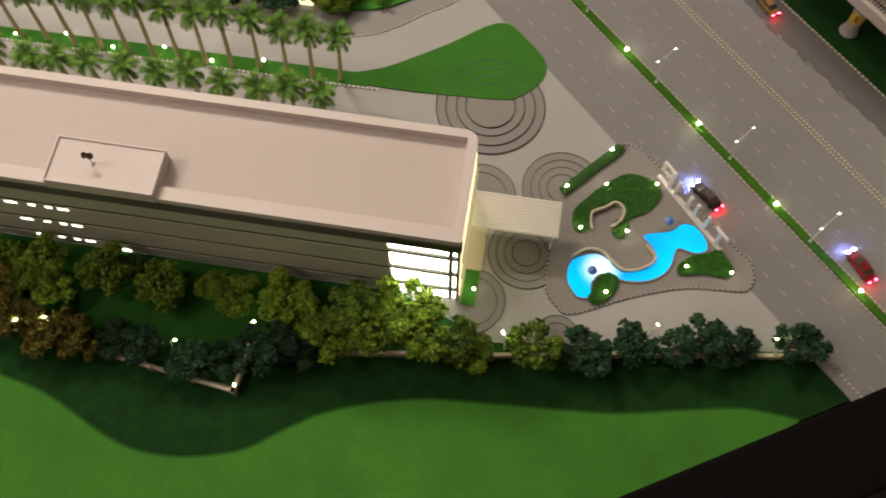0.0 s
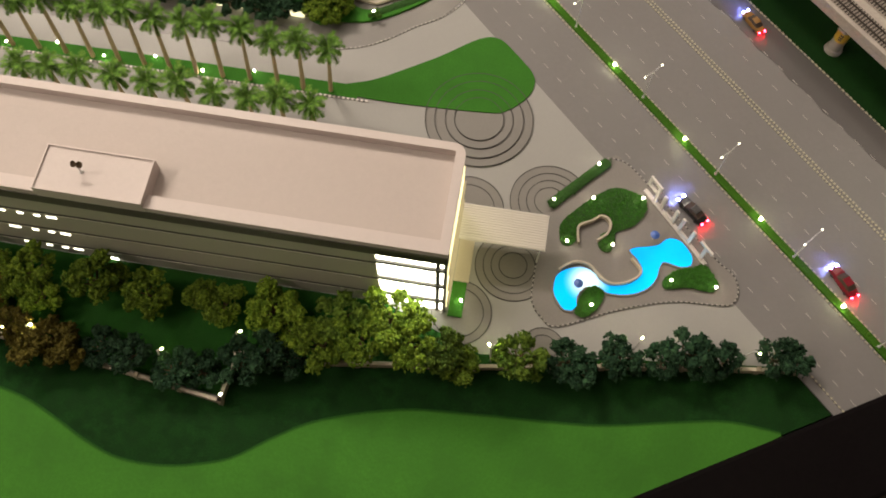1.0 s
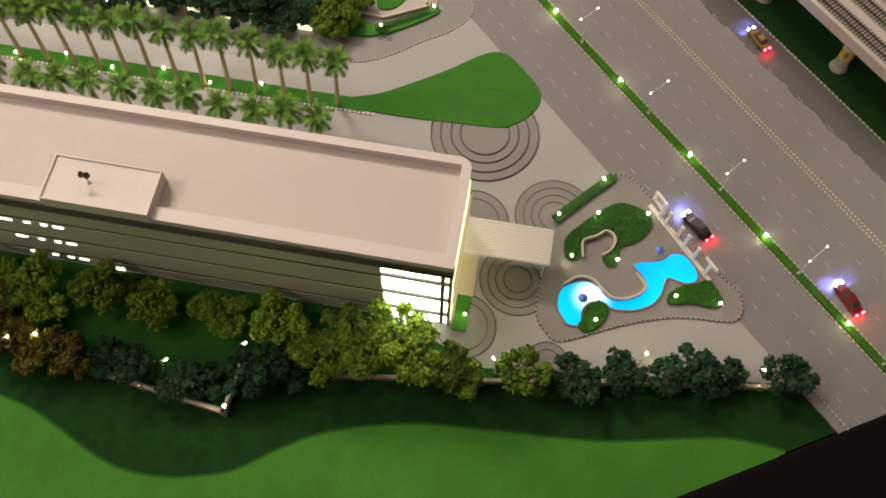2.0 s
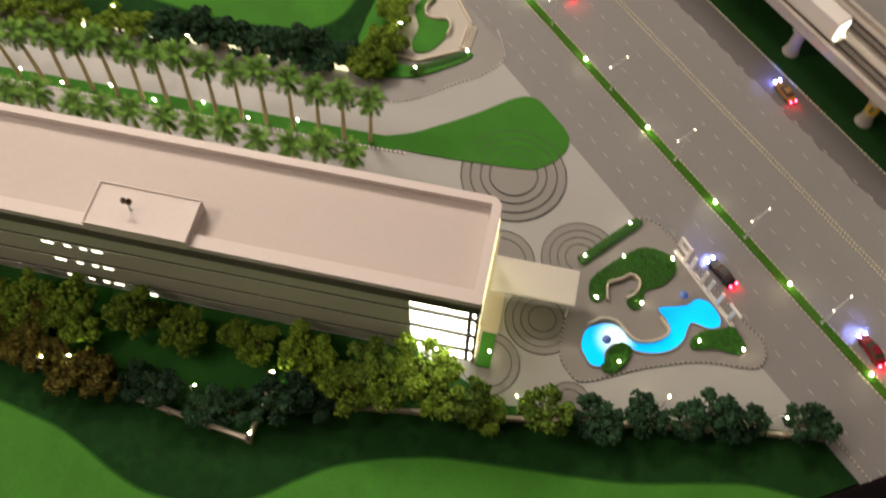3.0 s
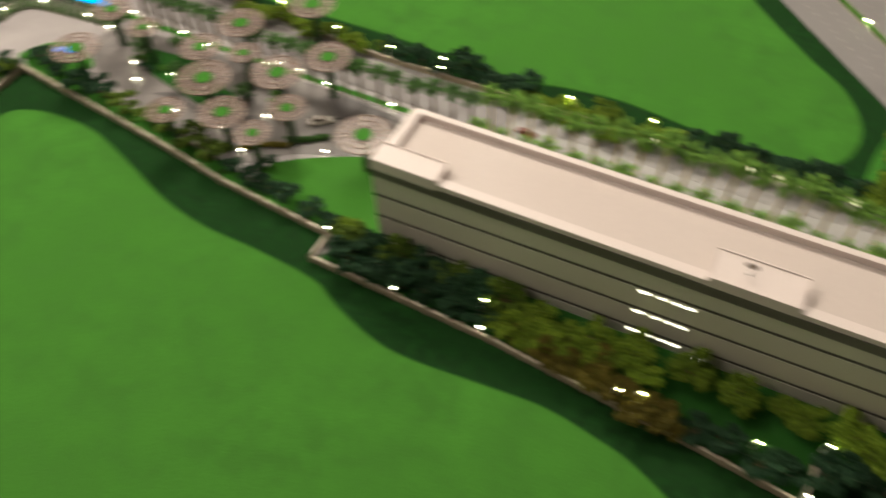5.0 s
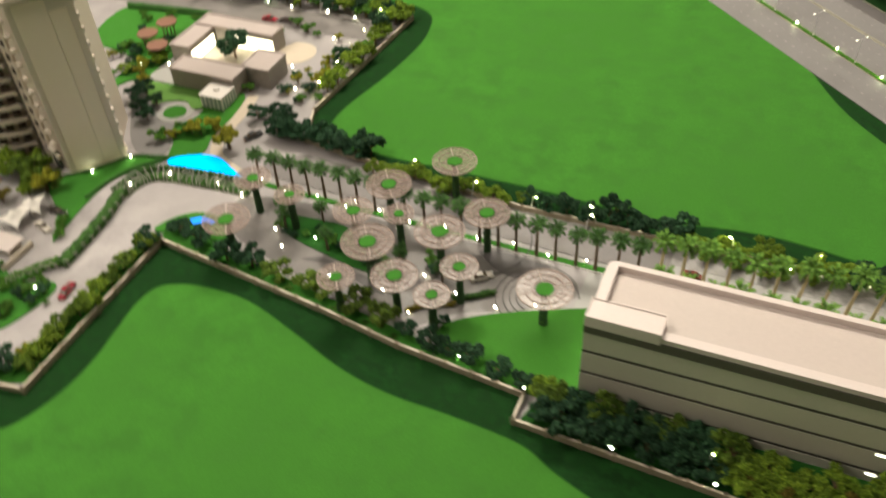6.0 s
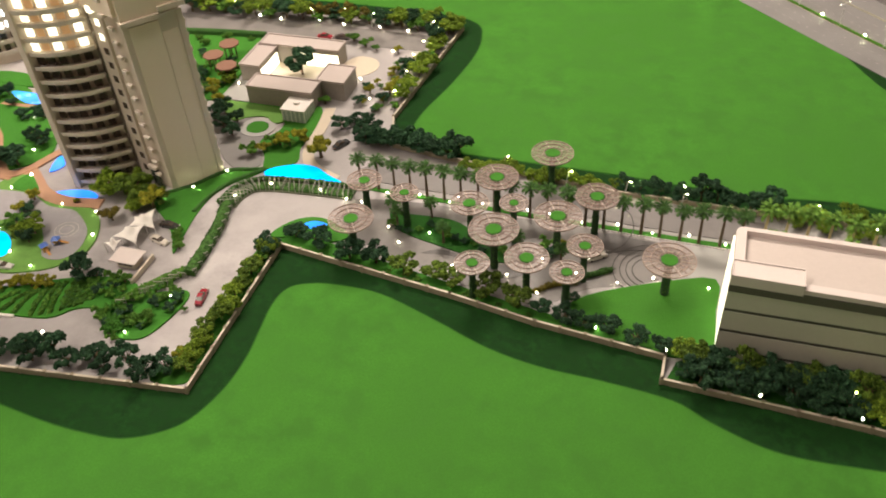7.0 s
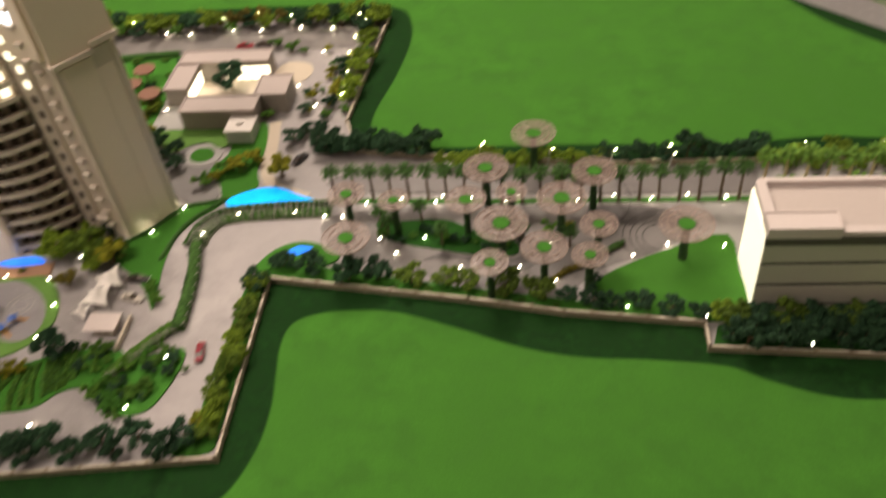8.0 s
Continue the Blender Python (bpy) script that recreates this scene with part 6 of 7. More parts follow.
for i in range(15):
    k = min(round((len(SLOPE_FOOT) - 1) * i / 14), len(SLOPE_FOOT) - 1)
    (x0, y0), (x1, y1) = tuple(SLOPE_FOOT[k])[:2], tuple(SLOPE_TOP[k])[:2]
    row = thing("hedge_row", "low leafy hedge row across the sloping lawn", "hedge", group="hedge rows on the sloping lawn")
    line = [tuple(p) for p in curve_points([(x0, y0), ((x0 + x1) / 2 - 0.003, (y0 + y1) / 2 + 0.002), (x1, y1)], 8, closed=False)]
    put_part("hedge_core", ribbon_mesh("hedge_core", line, 0.0055, 0.0018, 0.0040, HEDGE, 0.0014), row)
    rng = np.random.default_rng(40 + i)
    put_part("hedge_leaves", clumps("hedge_leaves", rng, [(p[0] + rng.uniform(-0.0016, 0.0016), p[1] + rng.uniform(-0.0016, 0.0016), 0.0042, 0.0028) for p, d in even_points(line, 0.0018)], 12, 0.0013, GREEN_LEAF), row)
low_wall = thing("low_wall", "low white wall along the service drive", "wall", kind="structure")
put_part("wall_panel", ribbon_mesh("wall_panel", [(-1.560, -0.242), (-1.383, -0.2255), (-1.318, -0.2185)], 0.0030, 0.0012, 0.0046, WHITE), low_wall)
for i in range(9):
    plant("yellow" if i % 3 else "green", -1.198 + 0.0078 * i, 0.142 + 0.0046 * i + plant_rng.uniform(-0.008, 0.008), plant_rng.uniform(0.9, 1.25))
for i in range(14):
    plant("blue" if i % 3 else "green", -0.955 + 0.012 * i, 0.040 - 0.0015 * i + plant_rng.uniform(-0.012, 0.012), plant_rng.uniform(0.5, 0.9))
for i in range(8):
    plant("green", -0.755 + 0.006 * i + plant_rng.uniform(-0.003, 0.003), 0.132 + plant_rng.uniform(-0.004, 0.014), 0.8)
for x, y in ((-1.556, 0.049), (-1.531, 0.053), (-1.506, 0.088), (-1.659, 0.178), (-1.621, 0.168), (-1.571, 0.137), (-1.549, 0.148), (-1.581, 0.045), (-1.503, -0.030), (-1.420, -0.072), (-1.400, -0.085), (-1.408, -0.060), (-1.425, -0.050)):
    plant("blue", x, y, plant_rng.uniform(0.9, 1.3))
for key, x, y, size in (("dark", -1.506, 0.087, 1.1), ("dark", -1.507, 0.034, 1.0), ("dark", -1.523, 0.036, 1.1), ("dark", -1.528, 0.097, 0.9), ("dark", -1.558, 0.150, 0.8), ("blue", -1.583, 0.144, 1.3), ("dark", -1.646, 0.191, 0.7), ("olive", -1.668, 0.175, 0.9), ("olive", -1.573, 0.046, 0.9), ("olive", -1.542, 0.029, 0.8),
                        ("dark", -1.384, -0.104, 0.7), ("olive", -1.387, -0.088, 0.8), ("olive", -1.396, -0.096, 0.8), ("green", -1.424, -0.076, 1.2), ("dark", -1.460, -0.102, 0.9), ("dark", -1.484, -0.086, 0.9), ("dark", -1.457, -0.091, 0.8), ("green", -1.430, -0.088, 1.1), ("green", -1.408, -0.082, 1.2), ("dark", -1.425, -0.146, 0.7), ("dark", -1.440, -0.120, 0.4), ("dark", -1.478, -0.118, 0.7), ("yellow", -1.433, -0.028, 1.0), ("yellow", -1.434, -0.054, 0.9), ("yellow", -1.471, -0.078, 0.8)):
    plant(key, x, y, size)


def shrub_hedge(pts, width, h, label, lump=0.0022, step=0.0030, material=HEDGE, n=5):
    """A clipped hedge: a rounded core with small clumps over it."""
    line = [tuple(p) for p in curve_points(pts, n, closed=False)]
    hedge = thing("hedge", label, "hedge")
    put_part("hedge_core", ribbon_mesh("hedge_core", line, width, 0.0018, h * 0.75, material, h * 0.2), hedge)
    rng = np.random.default_rng(len(pts) * 17 + int(width * 1e5))
    lobes = [(p[0] + rng.uniform(-0.35, 0.35) * width, p[1] + rng.uniform(-0.35, 0.35) * width, h * 0.72, lump) for p, d in even_points(line, step)]
    put_part("hedge_leaves", clumps("hedge_leaves", rng, lobes, 9, lump * 0.55, material), hedge)


shrub_hedge([(0.0665, 0.0185), (0.0870, 0.0415), (0.1075, 0.0640)], 0.0078, 0.0060, "clipped dark green hedge between ring motif and plaza", 0.0016, 0.0016)
STRIP_UPPER = [(-1.024, 0.0815), (-1.062, 0.0800), (-1.100, 0.0775), (-1.137, 0.0735), (-1.160, 0.0650), (-1.1715, 0.0450), (-1.1740, 0.0220)]
STRIP_LOWER = [(-1.1735, 0.0280), (-1.1720, 0.0100), (-1.1660, -0.0130), (-1.1620, -0.0380), (-1.1590, -0.0630), (-1.1575, -0.0880), (-1.1560, -0.1080)]
STRIP_TAIL = [(-1.1580, -0.1040), (-1.1720, -0.1190), (-1.1860, -0.1370), (-1.1980, -0.1560), (-1.2100, -0.1720)]


def beside(pts, d):
    """The line at distance d to the side of another."""
    line = [tuple(p) for p in curve_points(pts, 4, closed=False)]
    out = []
    for i, p in enumerate(line):
        a, b = Vector(line[max(i - 1, 0)]), Vector(line[min(i + 1, len(line) - 1)])
        t = (b - a).normalized()
        out.append((p[0] - t[1] * d, p[1] + t[0] * d))
    return out


shrub_hedge(beside(STRIP_UPPER, -0.0130), 0.0060, 0.0090, "long curved hedge along the wide drive", 0.0022, 0.0015, PALM_SHADE_HEDGE_LEAF, n=1)
shrub_hedge(beside(STRIP_UPPER, 0.0010), 0.0150, 0.0062, "low leafy planting under the white trellis", 0.0024, 0.0022, PALM_SHADE_HEDGE_LEAF, n=1)
shrub_hedge(STRIP_LOWER, 0.0135, 0.0120, "bushy green hedge between the two drives", 0.0030, 0.0009, PALM_SHADE_HEDGE_LEAF, n=4)
shrub_hedge(beside(STRIP_TAIL, -0.0040), 0.0130, 0.0080, "bushy green hedge under slanting white slats", 0.0028, 0.0010, GREEN_LEAF, n=1)
tagged(new("planted_strip", ribbon_mesh("planted_strip", [tuple(p) for p in curve_points(STRIP_UPPER, 4, closed=False)], 0.0215, 0.0012, 0.0030, STRIP_MOSS)), "grey-green planted strip under a white trellis", "planting bed", kind="structure")
shrub_hedge([(-1.330, 0.452), (-1.400, 0.446), (-1.480, 0.436)], 0.0100, 0.0130, "long dark clipped hedge behind the club house", 0.0020, 0.0030)
shrub_hedge([(-1.268, 0.027), (-1.240, 0.052), (-1.213, 0.090), (-1.180, 0.101), (-1.163, 0.106)], 0.0050, 0.0055, "low clipped hedge along the green bank", 0.0016, 0.0026)
shrub_hedge([(-1.162, 0.105), (-1.176, 0.091), (-1.196, 0.066), (-1.207, 0.036), (-1.212, 0.0)], 0.0050, 0.0055, "low clipped hedge along the drive", 0.0016, 0.0026)
shrub_hedge([(-0.062, 0.2005), (-0.080, 0.188), (-0.102, 0.174)], 0.0070, 0.0050, "low hedge at the corner entrance", 0.0016, 0.0024)
shrub_hedge([(-0.722, -0.004), (-0.703, 0.007), (-0.684, 0.020)], 0.0060, 0.0070, "short hedge between the drop-off lanes", 0.0024, 0.0014, PALM_SHADE_HEDGE_LEAF)
shrub_hedge([(-0.762, -0.037), (-0.742, -0.020), (-0.718, -0.011)], 0.0050, 0.0065, "short rust-coloured hedge at the drop-off", 0.0024, 0.0014, BROWN_LEAF)
# white trellis frames across the strip between the drives
trellis_bm = bmesh.new()
for i in range(5):
    add_box(trellis_bm, -0.0004, 0.0004, -0.0088 + 0.0044 * i - 0.00038, -0.0088 + 0.0044 * i + 0.00038, 0, 0.0088)
for z in (0.0030, 0.0080):
    add_box(trellis_bm, -0.0003, 0.0003, -0.0095, 0.0095, z, z + 0.0007)
trellis_mesh = bpy.data.meshes.new("lattice")
trellis_bm.to_mesh(trellis_mesh)
trellis_bm.free()
trellis_mesh.materials.append(TRELLIS)
for line, side, step, slant, wide in ((STRIP_UPPER, 0.0, 0.0068, 0.25, 1.08), (STRIP_LOWER, 0.0074, 0.0150, 0.7, 0.30), (STRIP_TAIL, 0.0030, 0.0092, 0.9, 0.62)):
    for p, d in even_points(beside(line, side), step):
        turn = math.atan2(d[1], d[0]) + slant + plant_rng.uniform(-0.22, 0.22)
        m = Matrix.Translation((p[0], p[1], 0.0028)) @ Matrix.Rotation(turn, 4, "Z") @ Matrix.Diagonal((1, wide, plant_rng.uniform(0.80, 1.15), 1))
        trellis = thing("trellis_panel", "small white trellis frame over the planting between the drives", "trellis", m, "trellis panels along the drives")
        put_part("lattice", trellis_mesh, trellis)


# clipped beds of the plaza, with small clumps over the whole top
for label, pts in BED_SHAPES:
    bed = thing("planting_bed", label, "planting bed")
    outline = [tuple(p) for p in curve_points(pts, 4)]
    put_part("bed_core", slab_mesh("bed_core", outline, 0.0020, 0.0038, HEDGE), bed)
    rng = np.random.default_rng(len(pts))
    xs, ys = [p[0] for p in outline], [p[1] for p in outline]
    lobes = []
    for _ in range(1400):
        x, y = rng.uniform(min(xs), max(xs)), rng.uniform(min(ys), max(ys))
        inside, n = False, len(outline)
        for i in range(n):
            (x0, y0), (x1, y1) = outline[i], outline[i - 1]
            if (y0 > y) != (y1 > y) and x < (x1 - x0) * (y - y0) / (y1 - y0) + x0:
                inside = not inside
        if inside:
            lobes.append((x, y, 0.0038, 0.0007))
    put_part("bed_leaves", clumps("bed_leaves", rng, lobes, 3, 0.0009, HEDGE_LEAF, core=0.0), bed)


# palms: leaning trunk and a head of feathered fronds
def frond_mesh(length, seed, leaf):
    """One feathered frond: a thin arched spine with narrow leaflets on both sides."""
    rng = random.Random(seed)
    verts, faces = [], []
    n = 13

    def spine(t):
        return Vector((length * (t - 0.14 * t * t), 0, length * (0.42 * t - 0.62 * t * t)))

    for i in range(n):
        a, b = spine(i / n), spine((i + 1) / n)
        w = 0.00026
        k = len(verts)
        verts += [(a.x, -w, a.z), (a.x, w, a.z), (b.x, w, b.z), (b.x, -w, b.z)]
        faces.append((k, k + 1, k + 2, k + 3))
        t = (i + 0.5) / n
        q = a + (b - a) * 1.10
        reach = length * 0.225 * math.sin(math.pi * (0.10 + 0.78 * t)) * rng.uniform(0.85, 1.15)
        for s in (-1, 1):
            k = len(verts)
            verts += [(a.x, 0, a.z), (q.x, 0, q.z), (a.x + reach * 1.25, s * reach, a.z - reach * 0.45)]
            faces.append((k, k + 1, k + 2))
    return mesh_of("frond", verts, faces, leaf)


FRONDS = [frond_mesh(0.0150, 3, PALM_LEAF), frond_mesh(0.0132, 4, PALM_LEAF)]
SHADED_FRONDS = [frond_mesh(0.0138, 5, PALM_SHADE_HEDGE_LEAF), frond_mesh(0.0122, 6, PALM_SHADE_HEDGE_LEAF)]


def palm_kind(h, lean, seed, label, bark=PALM_TRUNK, fronds=FRONDS):
    rng = random.Random(seed)
    palm = thing("palm_tree", label, "palm tree", pose(0, 0, -5))
    bm = bmesh.new()
    pts = [Vector((lean * (t ** 1.5), 0.2 * lean * t, h * t)) for t in [i / 6 for i in range(7)]]
    for i, (a, b) in enumerate(zip(pts[:-1], pts[1:])):
        r0 = 0.0021 - 0.00014 * i
        add_rod(bm, a, b, r0, r0 * 0.90, 8)
    add_ball(bm, pts[-1], 0.0013, 1.0, 1)
    part("trunk", bm, bark, palm)
    top = pts[-1]
    for i in range(30):
        turn = 137.5 * i + rng.uniform(-12, 12)
        droop = (-38 if i < 8 else (-12 if i < 19 else 20)) + rng.uniform(-8, 8)
        m = Matrix.Translation((top.x, top.y, top.z + 0.0006)) @ Matrix.Rotation(radians(turn), 4, "Z") @ Matrix.Rotation(radians(droop), 4, "Y")
        put_part("frond", fronds[i % 2], palm, m)
    return palm


PALMS = [palm_kind(0.0530, 0.0007, 1, "tall model palm with a feathered green head"), palm_kind(0.0540, -0.0006, 2, "tall model palm with a feathered green head"), palm_kind(0.0520, 0.0004, 3, "tall model palm with a feathered green head")]
SHADED_PALMS = [palm_kind(0.0510 + 0.0015 * i, 0.0006 * (1 - i), 11 + i, "tall model palm with shade in its trunk and head colours", PALM_BARK_SHADED, SHADED_FRONDS) for i in range(3)]
SHORT_PALMS = [palm_kind(0.0300, 0.0008, 5, "short model palm with dark trunk and deep green head", PALM_BARK_SHADED, SHADED_FRONDS)]
for o in SHADED_PALMS:
    tagged(o, group="palm row along the drive")
for o in PALMS:
    tagged(o, group="palm row along the drive")
for o in SHORT_PALMS:
    tagged(o, group="short palms at the drop-off")
palm_rng = random.Random(8)


def set_palm(base, x, y, s=1.0, tall=1.0, tilt=0.0):
    m = Matrix.Translation((x, y, 0.0020)) @ Matrix.Rotation(radians(tilt), 4, "Y") @ Matrix.Rotation(palm_rng.uniform(0, math.tau), 4, "Z") @ Matrix.Diagonal((s, s, s * tall, 1))
    if base.name in USED:
        copy_thing(base, m)
    else:
        USED.add(base.name)
        base.matrix_basis = m


# past x = -0.53 the same palms take the colours with shade put in
for i in range(41):
    x = -0.122 - 0.02245 * i
    set_palm((PALMS if x > -0.53 else SHADED_PALMS)[i % 3], x + palm_rng.uniform(-0.0010, 0.0010), 0.0918 + (0.009 if x < -0.85 else 0.0) + palm_rng.uniform(-0.001, 0.001), palm_rng.uniform(0.97, 1.03), 1.13 if x > -0.40 else (1.02 if x > -0.53 else 0.92), 4.0 if x > -0.40 else 0.0)
for i in range(17):
    set_palm(PALMS[i % 3], -0.1195 - 0.0250 * i + palm_rng.uniform(-0.002, 0.002), 0.0400 + palm_rng.uniform(-0.001, 0.001), palm_rng.uniform(0.97, 1.03))
for x, y in ((-0.958, 0.052), (-0.912, 0.062), (-0.884, 0.020), (-0.948, 0.036), (-0.795, 0.024), (-0.742, 0.016)):
    set_palm(SHORT_PALMS[0], x, y, 0.90)


# ---- disc pergolas ----
def pergola_kind(r, h):
    p = thing("disc_pergola", "round beige lattice canopy on an ivy-green column", "pergola", pose(0, 0, -5), "disc pergolas at the drop-off")
    bm = bmesh.new()
    add_rod(bm, (0, 0, 0), (0, 0, h - 0.001), 0.0046, 0.0036, 12)
    part("column", bm, COLUMN_GREEN, p, "ivy-green column")
    rng = np.random.default_rng(int(r * 1e5))
    put_part("ivy", clumps("ivy", rng, [(0, 0, h * t, 0.0040) for t in (0.12, 0.3, 0.48, 0.66, 0.84)], 24, 0.0012, GREEN_LEAF), p)
    disc = [(r * 0.31 * math.cos(a * math.tau / 24), r * 0.31 * math.sin(a * math.tau / 24)) for a in range(24)]
    put_part("green_disc", slab_mesh("green_disc", disc, h, h + 0.0014, LAWN), p, label="green centre disc")
    bm = bmesh.new()
    n = 18
    for i in range(n):
        a = math.tau * i / n
        c, s = math.cos(a), math.sin(a)
        m = Matrix.Rotation(a, 4, "Z")
        made = bmesh.ops.create_cube(bm, size=1.0)["verts"]
        bmesh.ops.scale(bm, vec=(r * 0.64, 0.00034, 0.0007), verts=made)
        bmesh.ops.translate(bm, vec=(r * 0.67, 0, h + 0.0007), verts=made)
        bmesh.ops.transform(bm, matrix=m, verts=made)
    part("ribs", bm, LATTICE, p)
    bm = bmesh.new()
    for i in range(4):
        a = math.tau * (i + 0.37) / 4
        add_rod(bm, (r * 0.34 * math.cos(a), r * 0.34 * math.sin(a), h + 0.0012), (r * 0.97 * math.cos(a), r * 0.97 * math.sin(a), h + 0.0012), 0.00042, 0.00042, 6)
    part("spokes", bm, SPOKE, p, "pale spokes")
    outer = [(r * math.cos(a * math.tau / 48), r * math.sin(a * math.tau / 48)) for a in range(48)]
    inner = [(q[0] * 0.36, q[1] * 0.36) for q in outer]
    put_part("clear_disc", frame_mesh("clear_disc", outer, inner, h + 0.0002, h + 0.0006, SMOKED), p, label="tinted clear acrylic disc")
    for f in (0.42, 0.70, 0.985):
        ring = [(r * f * math.cos(a * math.tau / 48), r * f * math.sin(a * math.tau / 48)) for a in range(48)]
        put_part("ring", ribbon_mesh("ring", ring, 0.0006 if f > 0.9 else 0.0004, h, h + 0.0015, LATTICE, closed=True), p)
    return p


PERGOLAS = {}
for x, y, r, z in ((-0.782, 0.156, 0.0265, 0.055), (-0.836, 0.091, 0.0260, 0.056), (-0.993, 0.053, 0.0215, 0.052), (-0.937, 0.041, 0.0175, 0.052), (-0.856, 0.040, 0.0230, 0.052), (-0.806, 0.052, 0.0170, 0.052), (-0.815, -0.006, 0.0285, 0.058), (-0.751, 0.036, 0.0275, 0.056),
                   (-0.714, 0.080, 0.0250, 0.057), (-0.981, -0.021, 0.0265, 0.053), (-0.825, -0.060, 0.0195, 0.053), (-0.770, -0.038, 0.0245, 0.053), (-0.713, -0.004, 0.0200, 0.053), (-0.724, -0.050, 0.0185, 0.053), (-0.623, -0.003, 0.0285, 0.051)):
    key = round(r / 0.0035)
    m = Matrix.Translation((x, y, 0.0012))
    if key not in PERGOLAS:
        PERGOLAS[key] = (pergola_kind(r, 0.052), r)
        base, r0 = PERGOLAS[key]
        base.matrix_basis = m @ Matrix.Diagonal((1, 1, z / 0.0535, 1))
        continue
    base, r0 = PERGOLAS[key]
    keep = base.matrix_basis.copy()
    base.matrix_basis = Matrix()
    made = copy_thing(base, m)
    base.matrix_basis = keep
    made.matrix_basis = m @ Matrix.Diagonal((r / r0, r / r0, z / 0.0535, 1))


# ---- lamps ----
def bollard_kind():
    lamp = thing("garden_light", "short garden light with a glowing white head", "garden light", pose(0, 0, -5), "garden lights")
    bm = bmesh.new()
    add_rod(bm, (0, 0, 0), (0, 0, 0.0026), 0.0008, 0.0006, 8)
    part("post", bm, METAL_WHITE, lamp)
    bm = bmesh.new()
    add_ball(bm, (0, 0, 0.0032), 0.00100, 1.0, 2)
    part("head", bm, LED, lamp, "glowing head")
    return lamp


def post_lamp_kind():
    lamp = thing("post_lamp", "white garden lamp post with a bright head", "lamp post", pose(0, 0, -5), "lamp posts in the planting")
    bm = bmesh.new()
    add_rod(bm, (0, 0, 0), (0.0030, 0, 0.0225), 0.0007, 0.0005, 8)
    add_rod(bm, (0.0029, 0, 0.0222), (0.0062, 0, 0.0236), 0.0005, 0.0004, 6)
    part("post", bm, METAL_WHITE, lamp)
    bm = add_box(bmesh.new(), 0.0052, 0.0070, -0.0006, 0.0006, 0.0226, 0.0234, 0.0002)
    part("head", bm, LED_YELLOW, lamp, "glowing head")
    return lamp


def median_light_kind():
    lamp = thing("median_light", "short light with a glowing greenish-white globe on the median", "garden light", pose(0, 0, -5), "lights on the median")
    bm = bmesh.new()
    add_rod(bm, (0, 0, 0), (0, 0, 0.0024), 0.0010, 0.0008, 8)
    part("post", bm, METAL_WHITE, lamp)
    part("globe", add_ball(bmesh.new(), (0, 0, 0.0036), 0.0014, 0.9, 2), LED_GREENISH, lamp, "glowing globe")
    return lamp


def street_lamp_kind():
    lamp = thing("street_lamp", "white double-armed street lamp on the median", "street lamp", pose(0, 0, -5), "street lamps on the median")
    bm = bmesh.new()
    add_rod(bm, (0, 0, 0), (0, 0, 0.0012), 0.0012, 0.0009, 8)
    add_rod(bm, (0, 0, 0.0010), (0, 0, 0.0352), 0.00055, 0.00035, 8)
    part("pole", bm, METAL_WHITE, lamp)
    for s in (-1, 1):
        bm = bmesh.new()
        add_rod(bm, (0, 0, 0.0350), (s * 0.0040, 0, 0.0362), 0.00035, 0.00030, 6)
        add_rod(bm, (s * 0.0040, 0, 0.0362), (s * 0.0086, 0, 0.0368), 0.00030, 0.00028, 6)
        arm = part("arm", bm, METAL_WHITE, lamp)
        part("head", add_box(bmesh.new(), s * 0.0094 - 0.0010, s * 0.0094 + 0.0010, -0.0005, 0.0005, 0.0364, 0.0371, 0.0002), WINDOW_LIT, arm, "lit lamp head")
    return lamp


MEDIAN_LIGHT = median_light_kind()
BOLLARD, POST_LAMP, STREET_LAMP = bollard_kind(), post_lamp_kind(), street_lamp_kind()


def set_lamp(base, x, y, z=0.0012, turn=0.0, s=1.0):
    m = Matrix.Translation((x, y, z)) @ Matrix.Rotation(radians(turn), 4, "Z") @ Matrix.Diagonal((s, s, s, 1))
    if base.name in USED:
        copy_thing(base, m)
    else:
        USED.add(base.name)
        base.matrix_basis = m


for k in range(-14, 5):
    x, y = road_xy(0.051 + 0.0869 * k, 0.184)
    set_lamp(MEDIAN_LIGHT, x, y, 0.0024)
    x, y = road_xy(0.051 + 0.0869 * (k - 0.575), 0.184)
    set_lamp(STREET_LAMP, x, y, 0.0028, 48)
for x, y, z in ((0.1000, 0.0580, 0.0058), (0.0685, 0.0215, 0.0058), (0.162, -0.030, 0.0042), (0.105, -0.059, 0.0042), (0.195, -0.030, 0.0042), (0.082, -0.011, 0.0042), (0.1165, -0.0085, 0.0042), (0.0985, 0.0285, 0.0042), (0.1365, 0.0345, 0.0042),
                (0.010, -0.071, 0.0024), (-0.108, 0.288, 0.002), (-0.061, 0.201, 0.005), (-0.102, 0.173, 0.005), (-0.686, -0.076, 0.0024), (-0.637, 0.015, 0.0024), (-0.675, -0.002, 0.0024), (-0.577, 0.013, 0.0024), (-0.722, 0.004, 0.0012),
                (-0.764, 0.018, 0.0012), (-0.758, -0.038, 0.0012), (-0.797, -0.018, 0.0012), (-0.862, -0.018, 0.0012), (-0.905, 0.030, 0.0024), (-0.957, 0.028, 0.0024), (-0.936, 0.006, 0.0012), (-0.800, 0.100, 0.0024), (-0.890, 0.104, 0.0024),
                (-1.008, 0.068, 0.0012), (-1.030, 0.070, 0.0012)):
    set_lamp(BOLLARD, x, y, z)
